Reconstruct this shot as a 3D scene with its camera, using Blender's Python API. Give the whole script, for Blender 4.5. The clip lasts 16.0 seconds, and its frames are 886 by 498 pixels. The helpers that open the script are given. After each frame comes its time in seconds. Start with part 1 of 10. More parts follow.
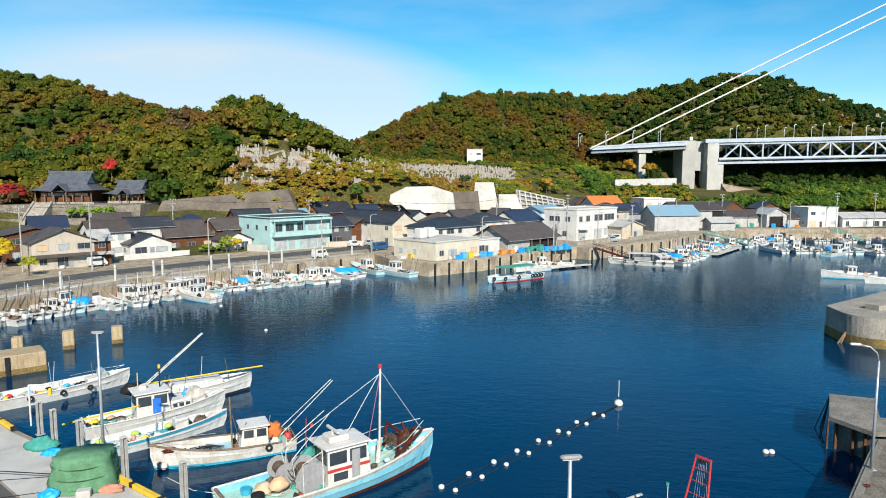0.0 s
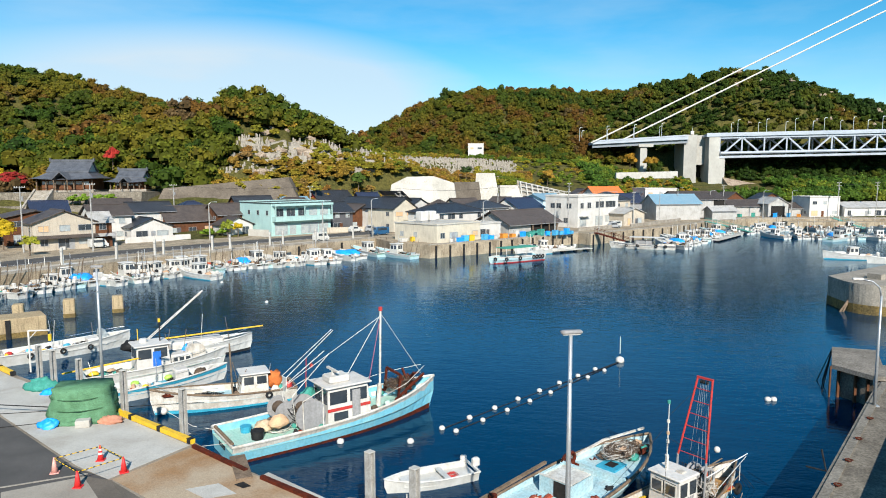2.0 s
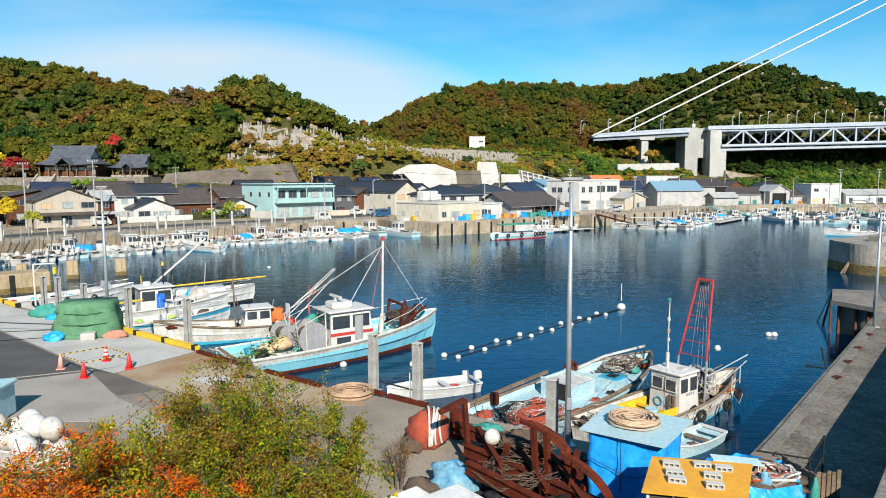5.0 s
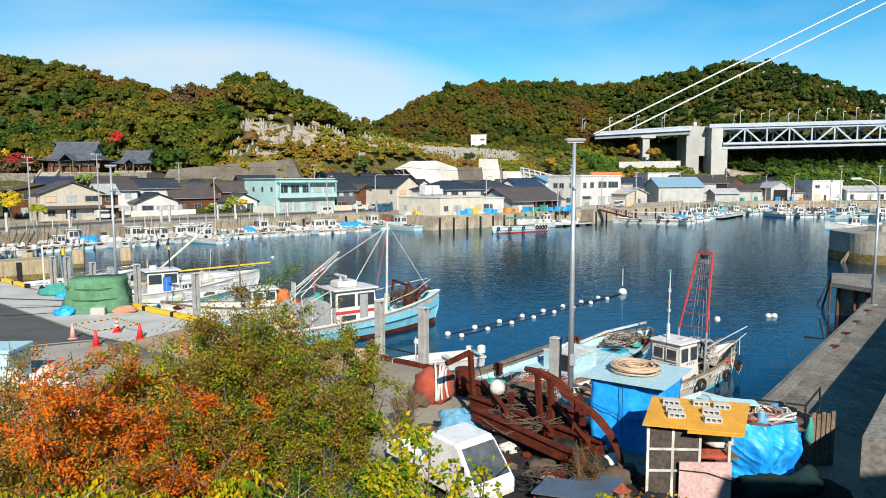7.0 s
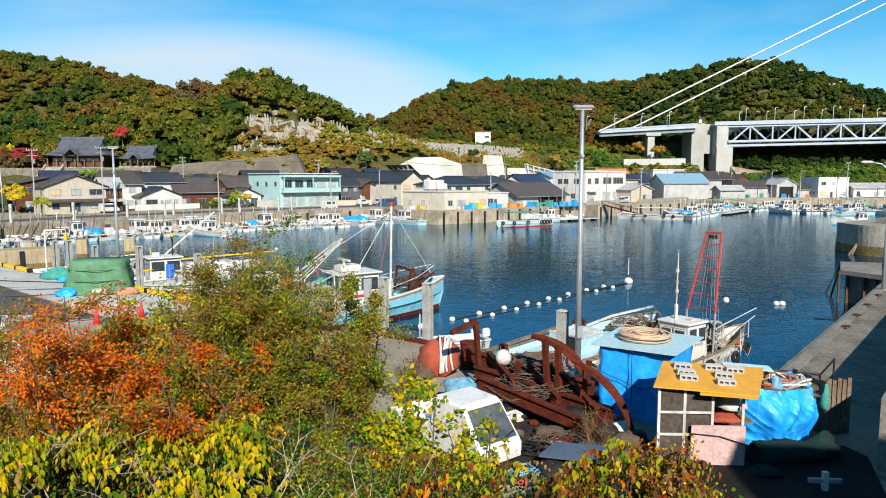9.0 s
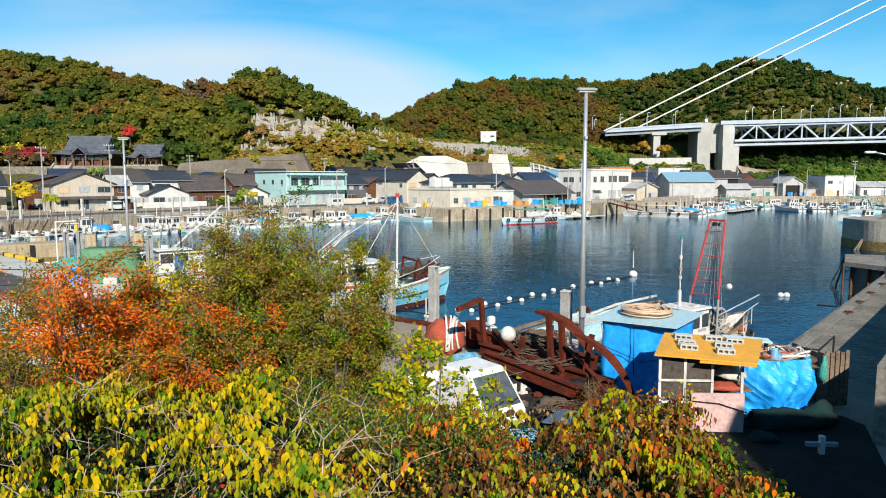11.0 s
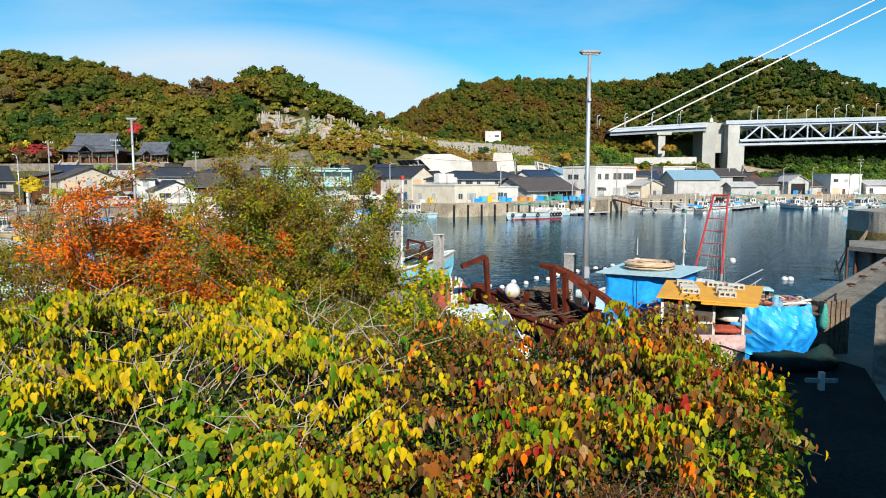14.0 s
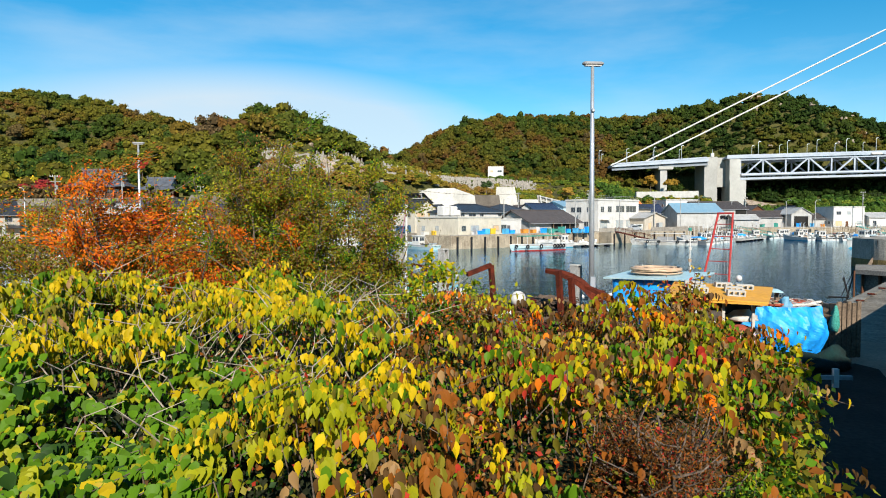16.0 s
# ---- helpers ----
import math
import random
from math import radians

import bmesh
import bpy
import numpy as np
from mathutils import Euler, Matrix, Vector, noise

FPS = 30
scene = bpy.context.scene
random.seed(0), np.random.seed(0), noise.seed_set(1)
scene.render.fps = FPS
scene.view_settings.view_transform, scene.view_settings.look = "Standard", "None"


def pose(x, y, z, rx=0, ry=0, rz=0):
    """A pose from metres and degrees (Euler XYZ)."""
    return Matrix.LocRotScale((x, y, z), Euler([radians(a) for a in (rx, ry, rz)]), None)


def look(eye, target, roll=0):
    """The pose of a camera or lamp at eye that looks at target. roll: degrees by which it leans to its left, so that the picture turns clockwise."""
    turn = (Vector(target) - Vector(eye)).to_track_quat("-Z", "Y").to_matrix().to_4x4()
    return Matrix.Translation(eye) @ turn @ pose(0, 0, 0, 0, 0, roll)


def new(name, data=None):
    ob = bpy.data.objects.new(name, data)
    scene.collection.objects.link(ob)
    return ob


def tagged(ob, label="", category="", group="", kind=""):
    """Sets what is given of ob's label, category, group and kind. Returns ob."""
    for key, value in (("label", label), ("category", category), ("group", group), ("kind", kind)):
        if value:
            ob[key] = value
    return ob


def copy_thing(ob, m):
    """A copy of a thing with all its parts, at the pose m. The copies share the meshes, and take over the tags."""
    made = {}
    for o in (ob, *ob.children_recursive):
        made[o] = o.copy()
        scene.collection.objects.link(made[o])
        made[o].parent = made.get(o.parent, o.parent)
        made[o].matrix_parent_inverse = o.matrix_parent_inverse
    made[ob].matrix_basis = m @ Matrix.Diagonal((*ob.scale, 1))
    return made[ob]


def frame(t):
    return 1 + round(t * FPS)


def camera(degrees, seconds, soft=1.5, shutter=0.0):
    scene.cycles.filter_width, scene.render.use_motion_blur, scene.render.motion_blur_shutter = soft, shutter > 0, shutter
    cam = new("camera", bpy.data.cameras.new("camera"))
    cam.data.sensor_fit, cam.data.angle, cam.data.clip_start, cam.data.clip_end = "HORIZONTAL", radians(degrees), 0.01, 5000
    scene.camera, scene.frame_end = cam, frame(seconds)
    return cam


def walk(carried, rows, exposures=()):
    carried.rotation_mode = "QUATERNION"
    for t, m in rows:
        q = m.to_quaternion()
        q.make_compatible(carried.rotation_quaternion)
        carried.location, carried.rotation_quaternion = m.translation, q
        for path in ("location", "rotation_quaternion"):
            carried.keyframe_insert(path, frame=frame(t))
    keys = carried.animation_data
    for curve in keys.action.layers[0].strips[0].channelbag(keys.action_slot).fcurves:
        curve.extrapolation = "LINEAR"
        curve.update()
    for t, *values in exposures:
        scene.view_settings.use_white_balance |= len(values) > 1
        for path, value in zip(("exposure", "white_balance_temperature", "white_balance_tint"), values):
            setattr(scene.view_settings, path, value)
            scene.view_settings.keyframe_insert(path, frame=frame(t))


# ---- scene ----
cam = camera(67.7, 16.0, 1.0)
PATH = [
    (0, (0.4, 1.273, 19.541), (0.316, 3.26, 19.33), 0.0),
    (0.5, (0.458, 1.189, 18.617), (0.372, 3.176, 18.407), -0.0),
    (1, (0.489, 1.162, 17.601), (0.401, 3.149, 17.392), -0.0),
    (1.5, (0.476, 1.079, 16.64), (0.388, 3.066, 16.431), -0.0),
    (2, (0.472, 1.017, 15.707), (0.384, 3.004, 15.499), -0.1),
    (2.5, (0.5, 1.009, 14.831), (0.411, 2.996, 14.622), -0.1),
    (3, (0.467, 0.924, 13.9), (0.378, 2.911, 13.693), -0.1),
    (3.5, (0.474, 0.892, 13.032), (0.383, 2.879, 12.825), -0.1),
    (4, (0.487, 0.788, 12.162), (0.394, 2.775, 11.956), -0.2),
    (6.5, (0.366, -0.413, 10.261), (0.274, 1.574, 10.057), -0.2),
    (7, (0.33, -0.43, 9.873), (0.234, 1.557, 9.669), -0.2),
    (7.5, (0.308, -0.356, 9.559), (0.208, 1.631, 9.354), -0.1),
    (8, (0.295, -0.244, 9.325), (0.193, 1.742, 9.119), -0.1),
    (8.5, (0.299, -0.123, 9.103), (0.194, 1.863, 8.896), -0.0),
    (9, (0.279, -0.127, 8.912), (0.171, 1.86, 8.705), -0.1),
    (11.5, (0.289, -0.769, 8.141), (0.161, 1.217, 7.936), -0.1),
    (12, (0.285, -0.887, 7.935), (0.154, 1.099, 7.731), -0.1),
    (12.5, (0.286, -0.893, 7.739), (0.153, 1.092, 7.537), -0.1),
    (13, (0.309, -0.895, 7.51), (0.174, 1.09, 7.309), -0.1),
    (13.5, (0.31, -0.953, 7.267), (0.174, 1.032, 7.066), -0.0),
    (14, (0.293, -0.986, 7.041), (0.155, 0.999, 6.841), -0.1),
    (14.5, (0.299, -0.997, 6.814), (0.159, 0.988, 6.614), -0.1),
    (15, (0.256, -0.981, 6.582), (0.115, 1.004, 6.384), -0.1),
    (15.5, (0.229, -0.955, 6.384), (0.085, 1.033, 6.22), -0.2),
    (16, (0.234, -0.962, 6.207), (0.086, 1.03, 6.116), -0.3),
]
walk(cam, [(t, look(eye, target, roll)) for t, eye, target, roll in PATH], [(0, 0.6), (16, 0.6)])

# ---- light ----
SUN_EL, SUN_FROM = 33.0, (0.22, -1.0)
sun_az = math.atan2(SUN_FROM[0], SUN_FROM[1])
world = bpy.data.worlds.new("sky")
scene.world = world
world.use_nodes = True
wn, wl = world.node_tree.nodes, world.node_tree.links
bg = wn["Background"]
sky = wn.new("ShaderNodeTexSky")
sky.sky_type, sky.sun_disc = "NISHITA", False
sky.sun_elevation, sky.sun_rotation = radians(SUN_EL), sun_az
sky.air_density, sky.dust_density, sky.ozone_density = 1.0, 0.0, 3.0
vivid = wn.new("ShaderNodeHueSaturation")
vivid.inputs["Saturation"].default_value = 1.45
vivid.inputs["Hue"].default_value = 0.487
vivid.inputs["Value"].default_value = 1.72
wl.new(sky.outputs[0], vivid.inputs["Color"])
wtc = wn.new("ShaderNodeTexCoord")
wmap = wn.new("ShaderNodeMapping")
wmap.inputs["Scale"].default_value = (1.5, 1.5, 6.5)
wmap.inputs["Rotation"].default_value = (0, radians(-7), 0)
wmap.inputs["Location"].default_value = (0.42, 0.3, -0.55)
wl.new(wtc.outputs["Generated"], wmap.inputs["Vector"])
cn = wn.new("ShaderNodeTexNoise")
cn.inputs["Scale"].default_value, cn.inputs["Detail"].default_value, cn.inputs["Roughness"].default_value = 1.2, 7, 0.55
wl.new(wmap.outputs[0], cn.inputs["Vector"])
cr = wn.new("ShaderNodeValToRGB")
cr.color_ramp.elements[0].position, cr.color_ramp.elements[1].position = 0.47, 0.68
wl.new(cn.outputs[0], cr.inputs[0])
# a soft bank of cloud above the saddle between the hills
bank = wn.new("ShaderNodeMapping")
bank.vector_type = "POINT"
bank.inputs["Location"].default_value = (0.34, -0.92, -0.112)
bank.inputs["Rotation"].default_value = (0, 0, 0)
bank2 = wn.new("ShaderNodeVectorMath")
bank2.operation = "MULTIPLY"
bank2.inputs[1].default_value = (2.7, 0.6, 8.2)
wl.new(wtc.outputs["Generated"], bank.inputs["Vector"])
wl.new(bank.outputs[0], bank2.inputs[0])
blen = wn.new("ShaderNodeVectorMath")
blen.operation = "LENGTH"
wl.new(bank2.outputs[0], blen.inputs[0])
badd = wn.new("ShaderNodeMath")
badd.operation = "MULTIPLY_ADD"
badd.inputs[1].default_value, badd.inputs[2].default_value = 0.7, -0.3
wl.new(cn.outputs[0], badd.inputs[0])
bsum = wn.new("ShaderNodeMath")
wl.new(blen.outputs["Value"], bsum.inputs[0])
wl.new(badd.outputs[0], bsum.inputs[1])
br = wn.new("ShaderNodeValToRGB")
br.color_ramp.elements[0].position, br.color_ramp.elements[1].position = 0.62, 1.12
br.color_ramp.elements[0].color, br.color_ramp.elements[1].color = (0.8, 0.8, 0.8, 1), (0, 0, 0, 1)
wl.new(bsum.outputs[0], br.inputs[0])
cm = wn.new("ShaderNodeMath")
cm.operation = "MULTIPLY_ADD"
cm.inputs[1].default_value = 0.32
cm.use_clamp = True
wl.new(cr.outputs[0], cm.inputs[0])
wl.new(br.outputs[0], cm.inputs[2])
wmix = wn.new("ShaderNodeMix")
wmix.data_type = "RGBA"
wl.new(cm.outputs[0], wmix.inputs["Factor"])
wl.new(vivid.outputs[0], wmix.inputs["A"])
wmix.inputs["B"].default_value = (8.2, 10.0, 11.4, 1)
wl.new(wmix.outputs["Result"], bg.inputs["Color"])
bg.inputs["Strength"].default_value = 0.054
sun = new("sun", bpy.data.lights.new("sun", "SUN"))
sun.data.energy, sun.data.angle, sun.data.color = 5.0, radians(0.5), (1.0, 0.94, 0.85)
sd = Vector((SUN_FROM[0], SUN_FROM[1], 0)).normalized() * math.cos(radians(SUN_EL)) + Vector((0, 0, math.sin(radians(SUN_EL))))
sun.matrix_world = look(sd * 100, (0, 0, 0))


# ---- mesh tools ----
class M:
    """A mesh in the making: vertices and faces."""

    def __init__(self):
        self.v, self.f, self.many = [], [], False

    def add(self, vs, fs, m=None):
        n = len(self.v)
        self.v += [tuple(m @ Vector(p)) for p in vs] if m else [tuple(p) for p in vs]
        self.f += [tuple(i + n for i in q) for q in fs]
        return self

    def box(self, a, b, m=None, taper=0.0):
        (x0, y0, z0), (x1, y1, z1) = a, b
        t = taper
        vs = [(x0, y0, z0), (x1, y0, z0), (x1, y1, z0), (x0, y1, z0), (x0 + t, y0 + t, z1), (x1 - t, y0 + t, z1), (x1 - t, y1 - t, z1), (x0 + t, y1 - t, z1)]
        return self.add(vs, [(3, 2, 1, 0), (4, 5, 6, 7), (0, 1, 5, 4), (1, 2, 6, 5), (2, 3, 7, 6), (3, 0, 4, 7)], m)

    def cham(self, a, b, c, m=None):
        """A box whose upright edges and rims are chamfered by c."""
        (x0, y0, z0), (x1, y1, z1) = a, b
        def ring(z, k):
            return [(x0 + k + c, y0 + k, z), (x1 - k - c, y0 + k, z), (x1 - k, y0 + k + c, z), (x1 - k, y1 - k - c, z), (x1 - k - c, y1 - k, z), (x0 + k + c, y1 - k, z), (x0 + k, y1 - k - c, z), (x0 + k, y0 + k + c, z)]
        return self.loft([ring(z0, c), ring(z0 + c, 0), ring(z1 - c, 0), ring(z1, c)], True, True, m)

    def loft(self, rings, closed=True, caps=True, m=None):
        k = len(rings[0])
        vs = [p for r in rings for p in r]
        fs = []
        for i in range(len(rings) - 1):
            for j in range(k if closed else k - 1):
                a, b = i * k + j, i * k + (j + 1) % k
                fs.append((a, b, b + k, a + k))
        if caps:
            fs.append(tuple(range(k - 1, -1, -1)))
            fs.append(tuple(range((len(rings) - 1) * k, len(rings) * k)))
        return self.add(vs, fs, m)

    def tube(self, pts, r, n=8, r2=None, m=None):
        pts = [Vector(p) for p in pts]
        r2 = r if r2 is None else r2
        rings, up = [], None
        for i, p in enumerate(pts):
            d = (pts[min(i + 1, len(pts) - 1)] - pts[max(i - 1, 0)]).normalized()
            if up is None:
                up = d.orthogonal().normalized()
            up = (up - d * up.dot(d)).normalized()
            s = d.cross(up)
            q = r + (r2 - r) * i / max(1, len(pts) - 1)
            rings.append([p + (up * math.cos(6.28318 * j / n) + s * math.sin(6.28318 * j / n)) * q for j in range(n)])
        return self.loft(rings, True, True, m)

    def beam(self, p, q, w, h, m=None):
        p, q = Vector(p), Vector(q)
        d = (q - p).normalized()
        s = d.cross(Vector((0, 0, 1)))
        s = s.normalized() if s.length > 1e-3 else Vector((1, 0, 0))
        u = s.cross(d)
        r = [s * w / 2 + u * h / 2, -s * w / 2 + u * h / 2, -s * w / 2 - u * h / 2, s * w / 2 - u * h / 2]
        return self.loft([[p + k for k in r], [q + k for k in r]], True, True, m)

    def ball(self, c, r, n=10, k=6, m=None, lump=0.0, seed=0):
        rx, ry, rz = r if isinstance(r, tuple) else (r, r, r)
        rings = []
        for i in range(k + 1):
            a = math.pi * (i + 0.02) / (k + 0.04) - math.pi / 2
            ring = []
            for j in range(n):
                d = Vector((math.cos(a) * math.cos(6.28318 * j / n), math.cos(a) * math.sin(6.28318 * j / n), math.sin(a)))
                q = 1 + lump * noise.noise(d * 2.3 + Vector((seed * 7.1, seed, 0)))
                ring.append((c[0] + rx * d.x * q, c[1] + ry * d.y * q, c[2] + rz * d.z * q))
            rings.append(ring)
        return self.loft(rings, True, True, m)

    def torus(self, c, R, r, n=18, k=6, axis="z", m=None, squash=1.0):
        rings = []
        for i in range(n + 1):
            a = 6.28318 * i / n
            ring = []
            for j in range(k):
                b = 6.28318 * j / k
                p = ((R + r * math.cos(b)) * math.cos(a), (R + r * math.cos(b)) * math.sin(a) * squash, r * math.sin(b))
                p = p if axis == "z" else ((p[0], p[2], p[1]) if axis == "y" else (p[2], p[0], p[1]))
                ring.append((c[0] + p[0], c[1] + p[1], c[2] + p[2]))
            rings.append(ring)
        return self.loft(rings, True, False, m)

    def prism(self, pts, z0, z1, m=None):
        """An upright block over a plan outline, given anticlockwise."""
        return self.loft([[(x, y, z0) for x, y in pts], [(x, y, z1) for x, y in pts]], True, True, m)

    def data(self, name, material, smooth=False):
        me = bpy.data.meshes.new(name)
        me.from_pydata(self.v, [], self.f)
        me.materials.append(material)
        if smooth:
            me.polygons.foreach_set("use_smooth", [True] * len(me.polygons))
        me.update()
        return me


def thing(name, label, category, m=None, group="", kind=""):
    ob = new(name)
    ob.empty_display_size = 0.2
    ob.matrix_world = m or Matrix()
    return tagged(ob, label, category, group, kind)


def part(name, mesh, material, parent, label="", smooth=False):
    ob = new(name, mesh.data(name, material, smooth) if isinstance(mesh, M) else mesh)
    ob.parent = parent
    if label:
        ob["label"] = label
    if isinstance(mesh, M) and mesh.many:
        ob["kind"] = "stuff"
    return ob


def single(name, mesh, material, label, category, m=None, group="", kind="", smooth=False):
    ob = new(name, mesh.data(name, material, smooth) if isinstance(mesh, M) else mesh)
    ob.matrix_world = m or Matrix()
    return tagged(ob, label, category, group, kind or ("stuff" if isinstance(mesh, M) and mesh.many else ""))


# ---- materials ----
def mat(name, c, c2=None, rough=0.7, metal=0.0, scale=1.5, fine=25.0, fmix=0.3, bump=0.25, streak=0.0, vary=0.0, spec=0.5, edge=(0.4, 0.65), c3=None):
    """A surface of two colours in broad patches with fine grain; streak adds upright runs of dirt, vary a shade for each object."""
    ma = bpy.data.materials.new(name)
    ma.use_nodes = True
    nt = ma.node_tree
    n, l = nt.nodes, nt.links
    b = n["Principled BSDF"]
    b.inputs["Roughness"].default_value, b.inputs["Metallic"].default_value = rough, metal
    b.inputs["Specular IOR Level"].default_value = spec if rough < 0.75 else spec * 0.3
    tc = n.new("ShaderNodeTexCoord")
    a = n.new("ShaderNodeTexNoise")
    a.inputs["Scale"].default_value, a.inputs["Detail"].default_value, a.inputs["Roughness"].default_value = scale, 5, 0.6
    l.new(tc.outputs["Object"], a.inputs["Vector"])
    ra = n.new("ShaderNodeValToRGB")
    c2 = c2 or tuple(v * 0.75 for v in c)
    ra.color_ramp.elements[0].position, ra.color_ramp.elements[1].position = edge
    ra.color_ramp.elements[0].color, ra.color_ramp.elements[1].color = (*c, 1), (*c2, 1)
    if c3:
        e = ra.color_ramp.elements.new(min(0.98, edge[1] + 0.1))
        e.color = (*c3, 1)
    l.new(a.outputs[0], ra.inputs[0])
    f = n.new("ShaderNodeTexNoise")
    f.inputs["Scale"].default_value, f.inputs["Detail"].default_value = fine, 4
    l.new(tc.outputs["Object"], f.inputs["Vector"])
    mr = n.new("ShaderNodeMapRange")
    mr.inputs["From Min"].default_value, mr.inputs["From Max"].default_value = 0.3, 0.7
    mr.inputs["To Min"].default_value, mr.inputs["To Max"].default_value = 1 - fmix, 1 + fmix * 0.5
    l.new(f.outputs[0], mr.inputs["Value"])
    mul = n.new("ShaderNodeVectorMath")
    mul.operation = "SCALE"
    l.new(ra.outputs[0], mul.inputs[0])
    l.new(mr.outputs[0], mul.inputs["Scale"])
    out = mul.outputs[0]
    if streak:
        mp = n.new("ShaderNodeMapping")
        mp.inputs["Scale"].default_value = (2.5, 2.5, 0.25)
        l.new(tc.outputs["Object"], mp.inputs["Vector"])
        s = n.new("ShaderNodeTexNoise")
        s.inputs["Scale"].default_value, s.inputs["Detail"].default_value = 2.0, 5
        l.new(mp.outputs[0], s.inputs["Vector"])
        sr = n.new("ShaderNodeMapRange")
        sr.inputs["From Min"].default_value, sr.inputs["From Max"].default_value = 0.5, 0.75
        sr.inputs["To Min"].default_value, sr.inputs["To Max"].default_value = 1, 1 - streak
        l.new(s.outputs[0], sr.inputs["Value"])
        m2 = n.new("ShaderNodeVectorMath")
        m2.operation = "SCALE"
        l.new(out, m2.inputs[0])
        l.new(sr.outputs[0], m2.inputs["Scale"])
        out = m2.outputs[0]
    if vary:
        oi = n.new("ShaderNodeObjectInfo")
        vr = n.new("ShaderNodeMapRange")
        vr.inputs["To Min"].default_value, vr.inputs["To Max"].default_value = 1 - vary, 1 + vary * 0.6
        l.new(oi.outputs["Random"], vr.inputs["Value"])
        m3 = n.new("ShaderNodeVectorMath")
        m3.operation = "SCALE"
        l.new(out, m3.inputs[0])
        l.new(vr.outputs[0], m3.inputs["Scale"])
        out = m3.outputs[0]
    l.new(out, b.inputs["Base Color"])
    if bump:
        bm_ = n.new("ShaderNodeBump")
        bm_.inputs["Strength"].default_value, bm_.inputs["Distance"].default_value = bump, 0.02
        l.new(f.outputs[0], bm_.inputs["Height"])
        l.new(bm_.outputs[0], b.inputs["Normal"])
    return ma


def ribs(ma, across=0, pitch=0.3, depth=0.6):
    """Adds the ridges of tiles or corrugated sheet, running down the slope, to a material's relief."""
    n, l = ma.node_tree.nodes, ma.node_tree.links
    b = n["Principled BSDF"]
    tc = n.new("ShaderNodeTexCoord")
    w = n.new("ShaderNodeTexWave")
    w.bands_direction = "XYZ"[across]
    w.inputs["Scale"].default_value = 0.314 / pitch
    l.new(tc.outputs["Object"], w.inputs["Vector"])
    bu = n.new("ShaderNodeBump")
    bu.inputs["Strength"].default_value, bu.inputs["Distance"].default_value = depth, 0.05
    l.new(w.outputs["Fac"], bu.inputs["Height"])
    l.new(bu.outputs[0], b.inputs["Normal"])
    return ma


def leafy(name, rough=0.6, thin=0.35, spec=0.12):
    """Foliage whose colour is stored leaf by leaf."""
    ma = bpy.data.materials.new(name)
    ma.use_nodes = True
    n, l = ma.node_tree.nodes, ma.node_tree.links
    b = n["Principled BSDF"]
    at = n.new("ShaderNodeAttribute")
    at.attribute_name = "tone"
    g = n.new("ShaderNodeNewGeometry")
    mr = n.new("ShaderNodeMapRange")
    mr.inputs["To Min"].default_value, mr.inputs["To Max"].default_value = 0.78, 1.0
    l.new(g.outputs["Random Per Island"], mr.inputs["Value"])
    mu = n.new("ShaderNodeVectorMath")
    mu.operation = "SCALE"
    l.new(at.outputs["Color"], mu.inputs[0])
    l.new(mr.outputs[0], mu.inputs["Scale"])
    l.new(mu.outputs[0], b.inputs["Base Color"])
    b.inputs["Roughness"].default_value = rough
    b.inputs["Specular IOR Level"].default_value = spec
    if thin:
        tr = n.new("ShaderNodeBsdfTranslucent")
        l.new(mu.outputs[0], tr.inputs["Color"])
        mx = n.new("ShaderNodeMixShader")
        mx.inputs[0].default_value = thin
        l.new(b.outputs[0], mx.inputs[1])
        l.new(tr.outputs[0], mx.inputs[2])
        l.new(mx.outputs[0], n["Material Output"].inputs["Surface"])
    return ma


CONC = mat("concrete", (0.36, 0.33, 0.28), (0.24, 0.21, 0.17), 0.85, scale=0.6, fine=14, fmix=0.35, streak=0.35)
CONC_PALE = mat("pale_concrete", (0.47, 0.46, 0.42), (0.38, 0.36, 0.32), 0.85, scale=0.5, fine=20, fmix=0.2)
CONC_DARK = mat("old_concrete", (0.21, 0.188, 0.152), (0.125, 0.11, 0.09), 0.9, scale=0.7, fine=9, fmix=0.45, c3=(0.25, 0.23, 0.19))
QUAYWALL = mat("quay_wall_concrete", (0.42, 0.35, 0.25), (0.24, 0.19, 0.13), 0.85, scale=0.35, fine=8, fmix=0.4, streak=0.45)
PIERC = mat("pier_concrete", (0.45, 0.44, 0.40), (0.34, 0.33, 0.30), 0.8, scale=0.05, fine=0.6, fmix=0.07, streak=0.2, bump=0)
ASPHALT = mat("asphalt", (0.075, 0.073, 0.07), (0.11, 0.105, 0.1), 0.9, scale=0.3, fine=40, fmix=0.3)
KERBC = mat("pale_edge_concrete", (0.23, 0.212, 0.18), (0.16, 0.147, 0.122), 0.88, scale=0.6, fine=10, fmix=0.4)
JETTYC = mat("weathered_jetty_concrete", (0.25, 0.225, 0.19), (0.155, 0.14, 0.118), 0.88, scale=0.5, fine=9, fmix=0.4, streak=0.3, c3=(0.30, 0.27, 0.22))
QUAYTOP = mat("worn_quay_concrete", (0.30, 0.255, 0.195), (0.19, 0.16, 0.125), 0.85, scale=0.16, fine=16, fmix=0.22, edge=(0.42, 0.6), c3=(0.32, 0.25, 0.17))
RUSTY_CONC = mat("rust_stained_concrete", (0.40, 0.32, 0.225), (0.30, 0.175, 0.085), 0.85, scale=0.3, fine=16, fmix=0.22, edge=(0.4, 0.64))
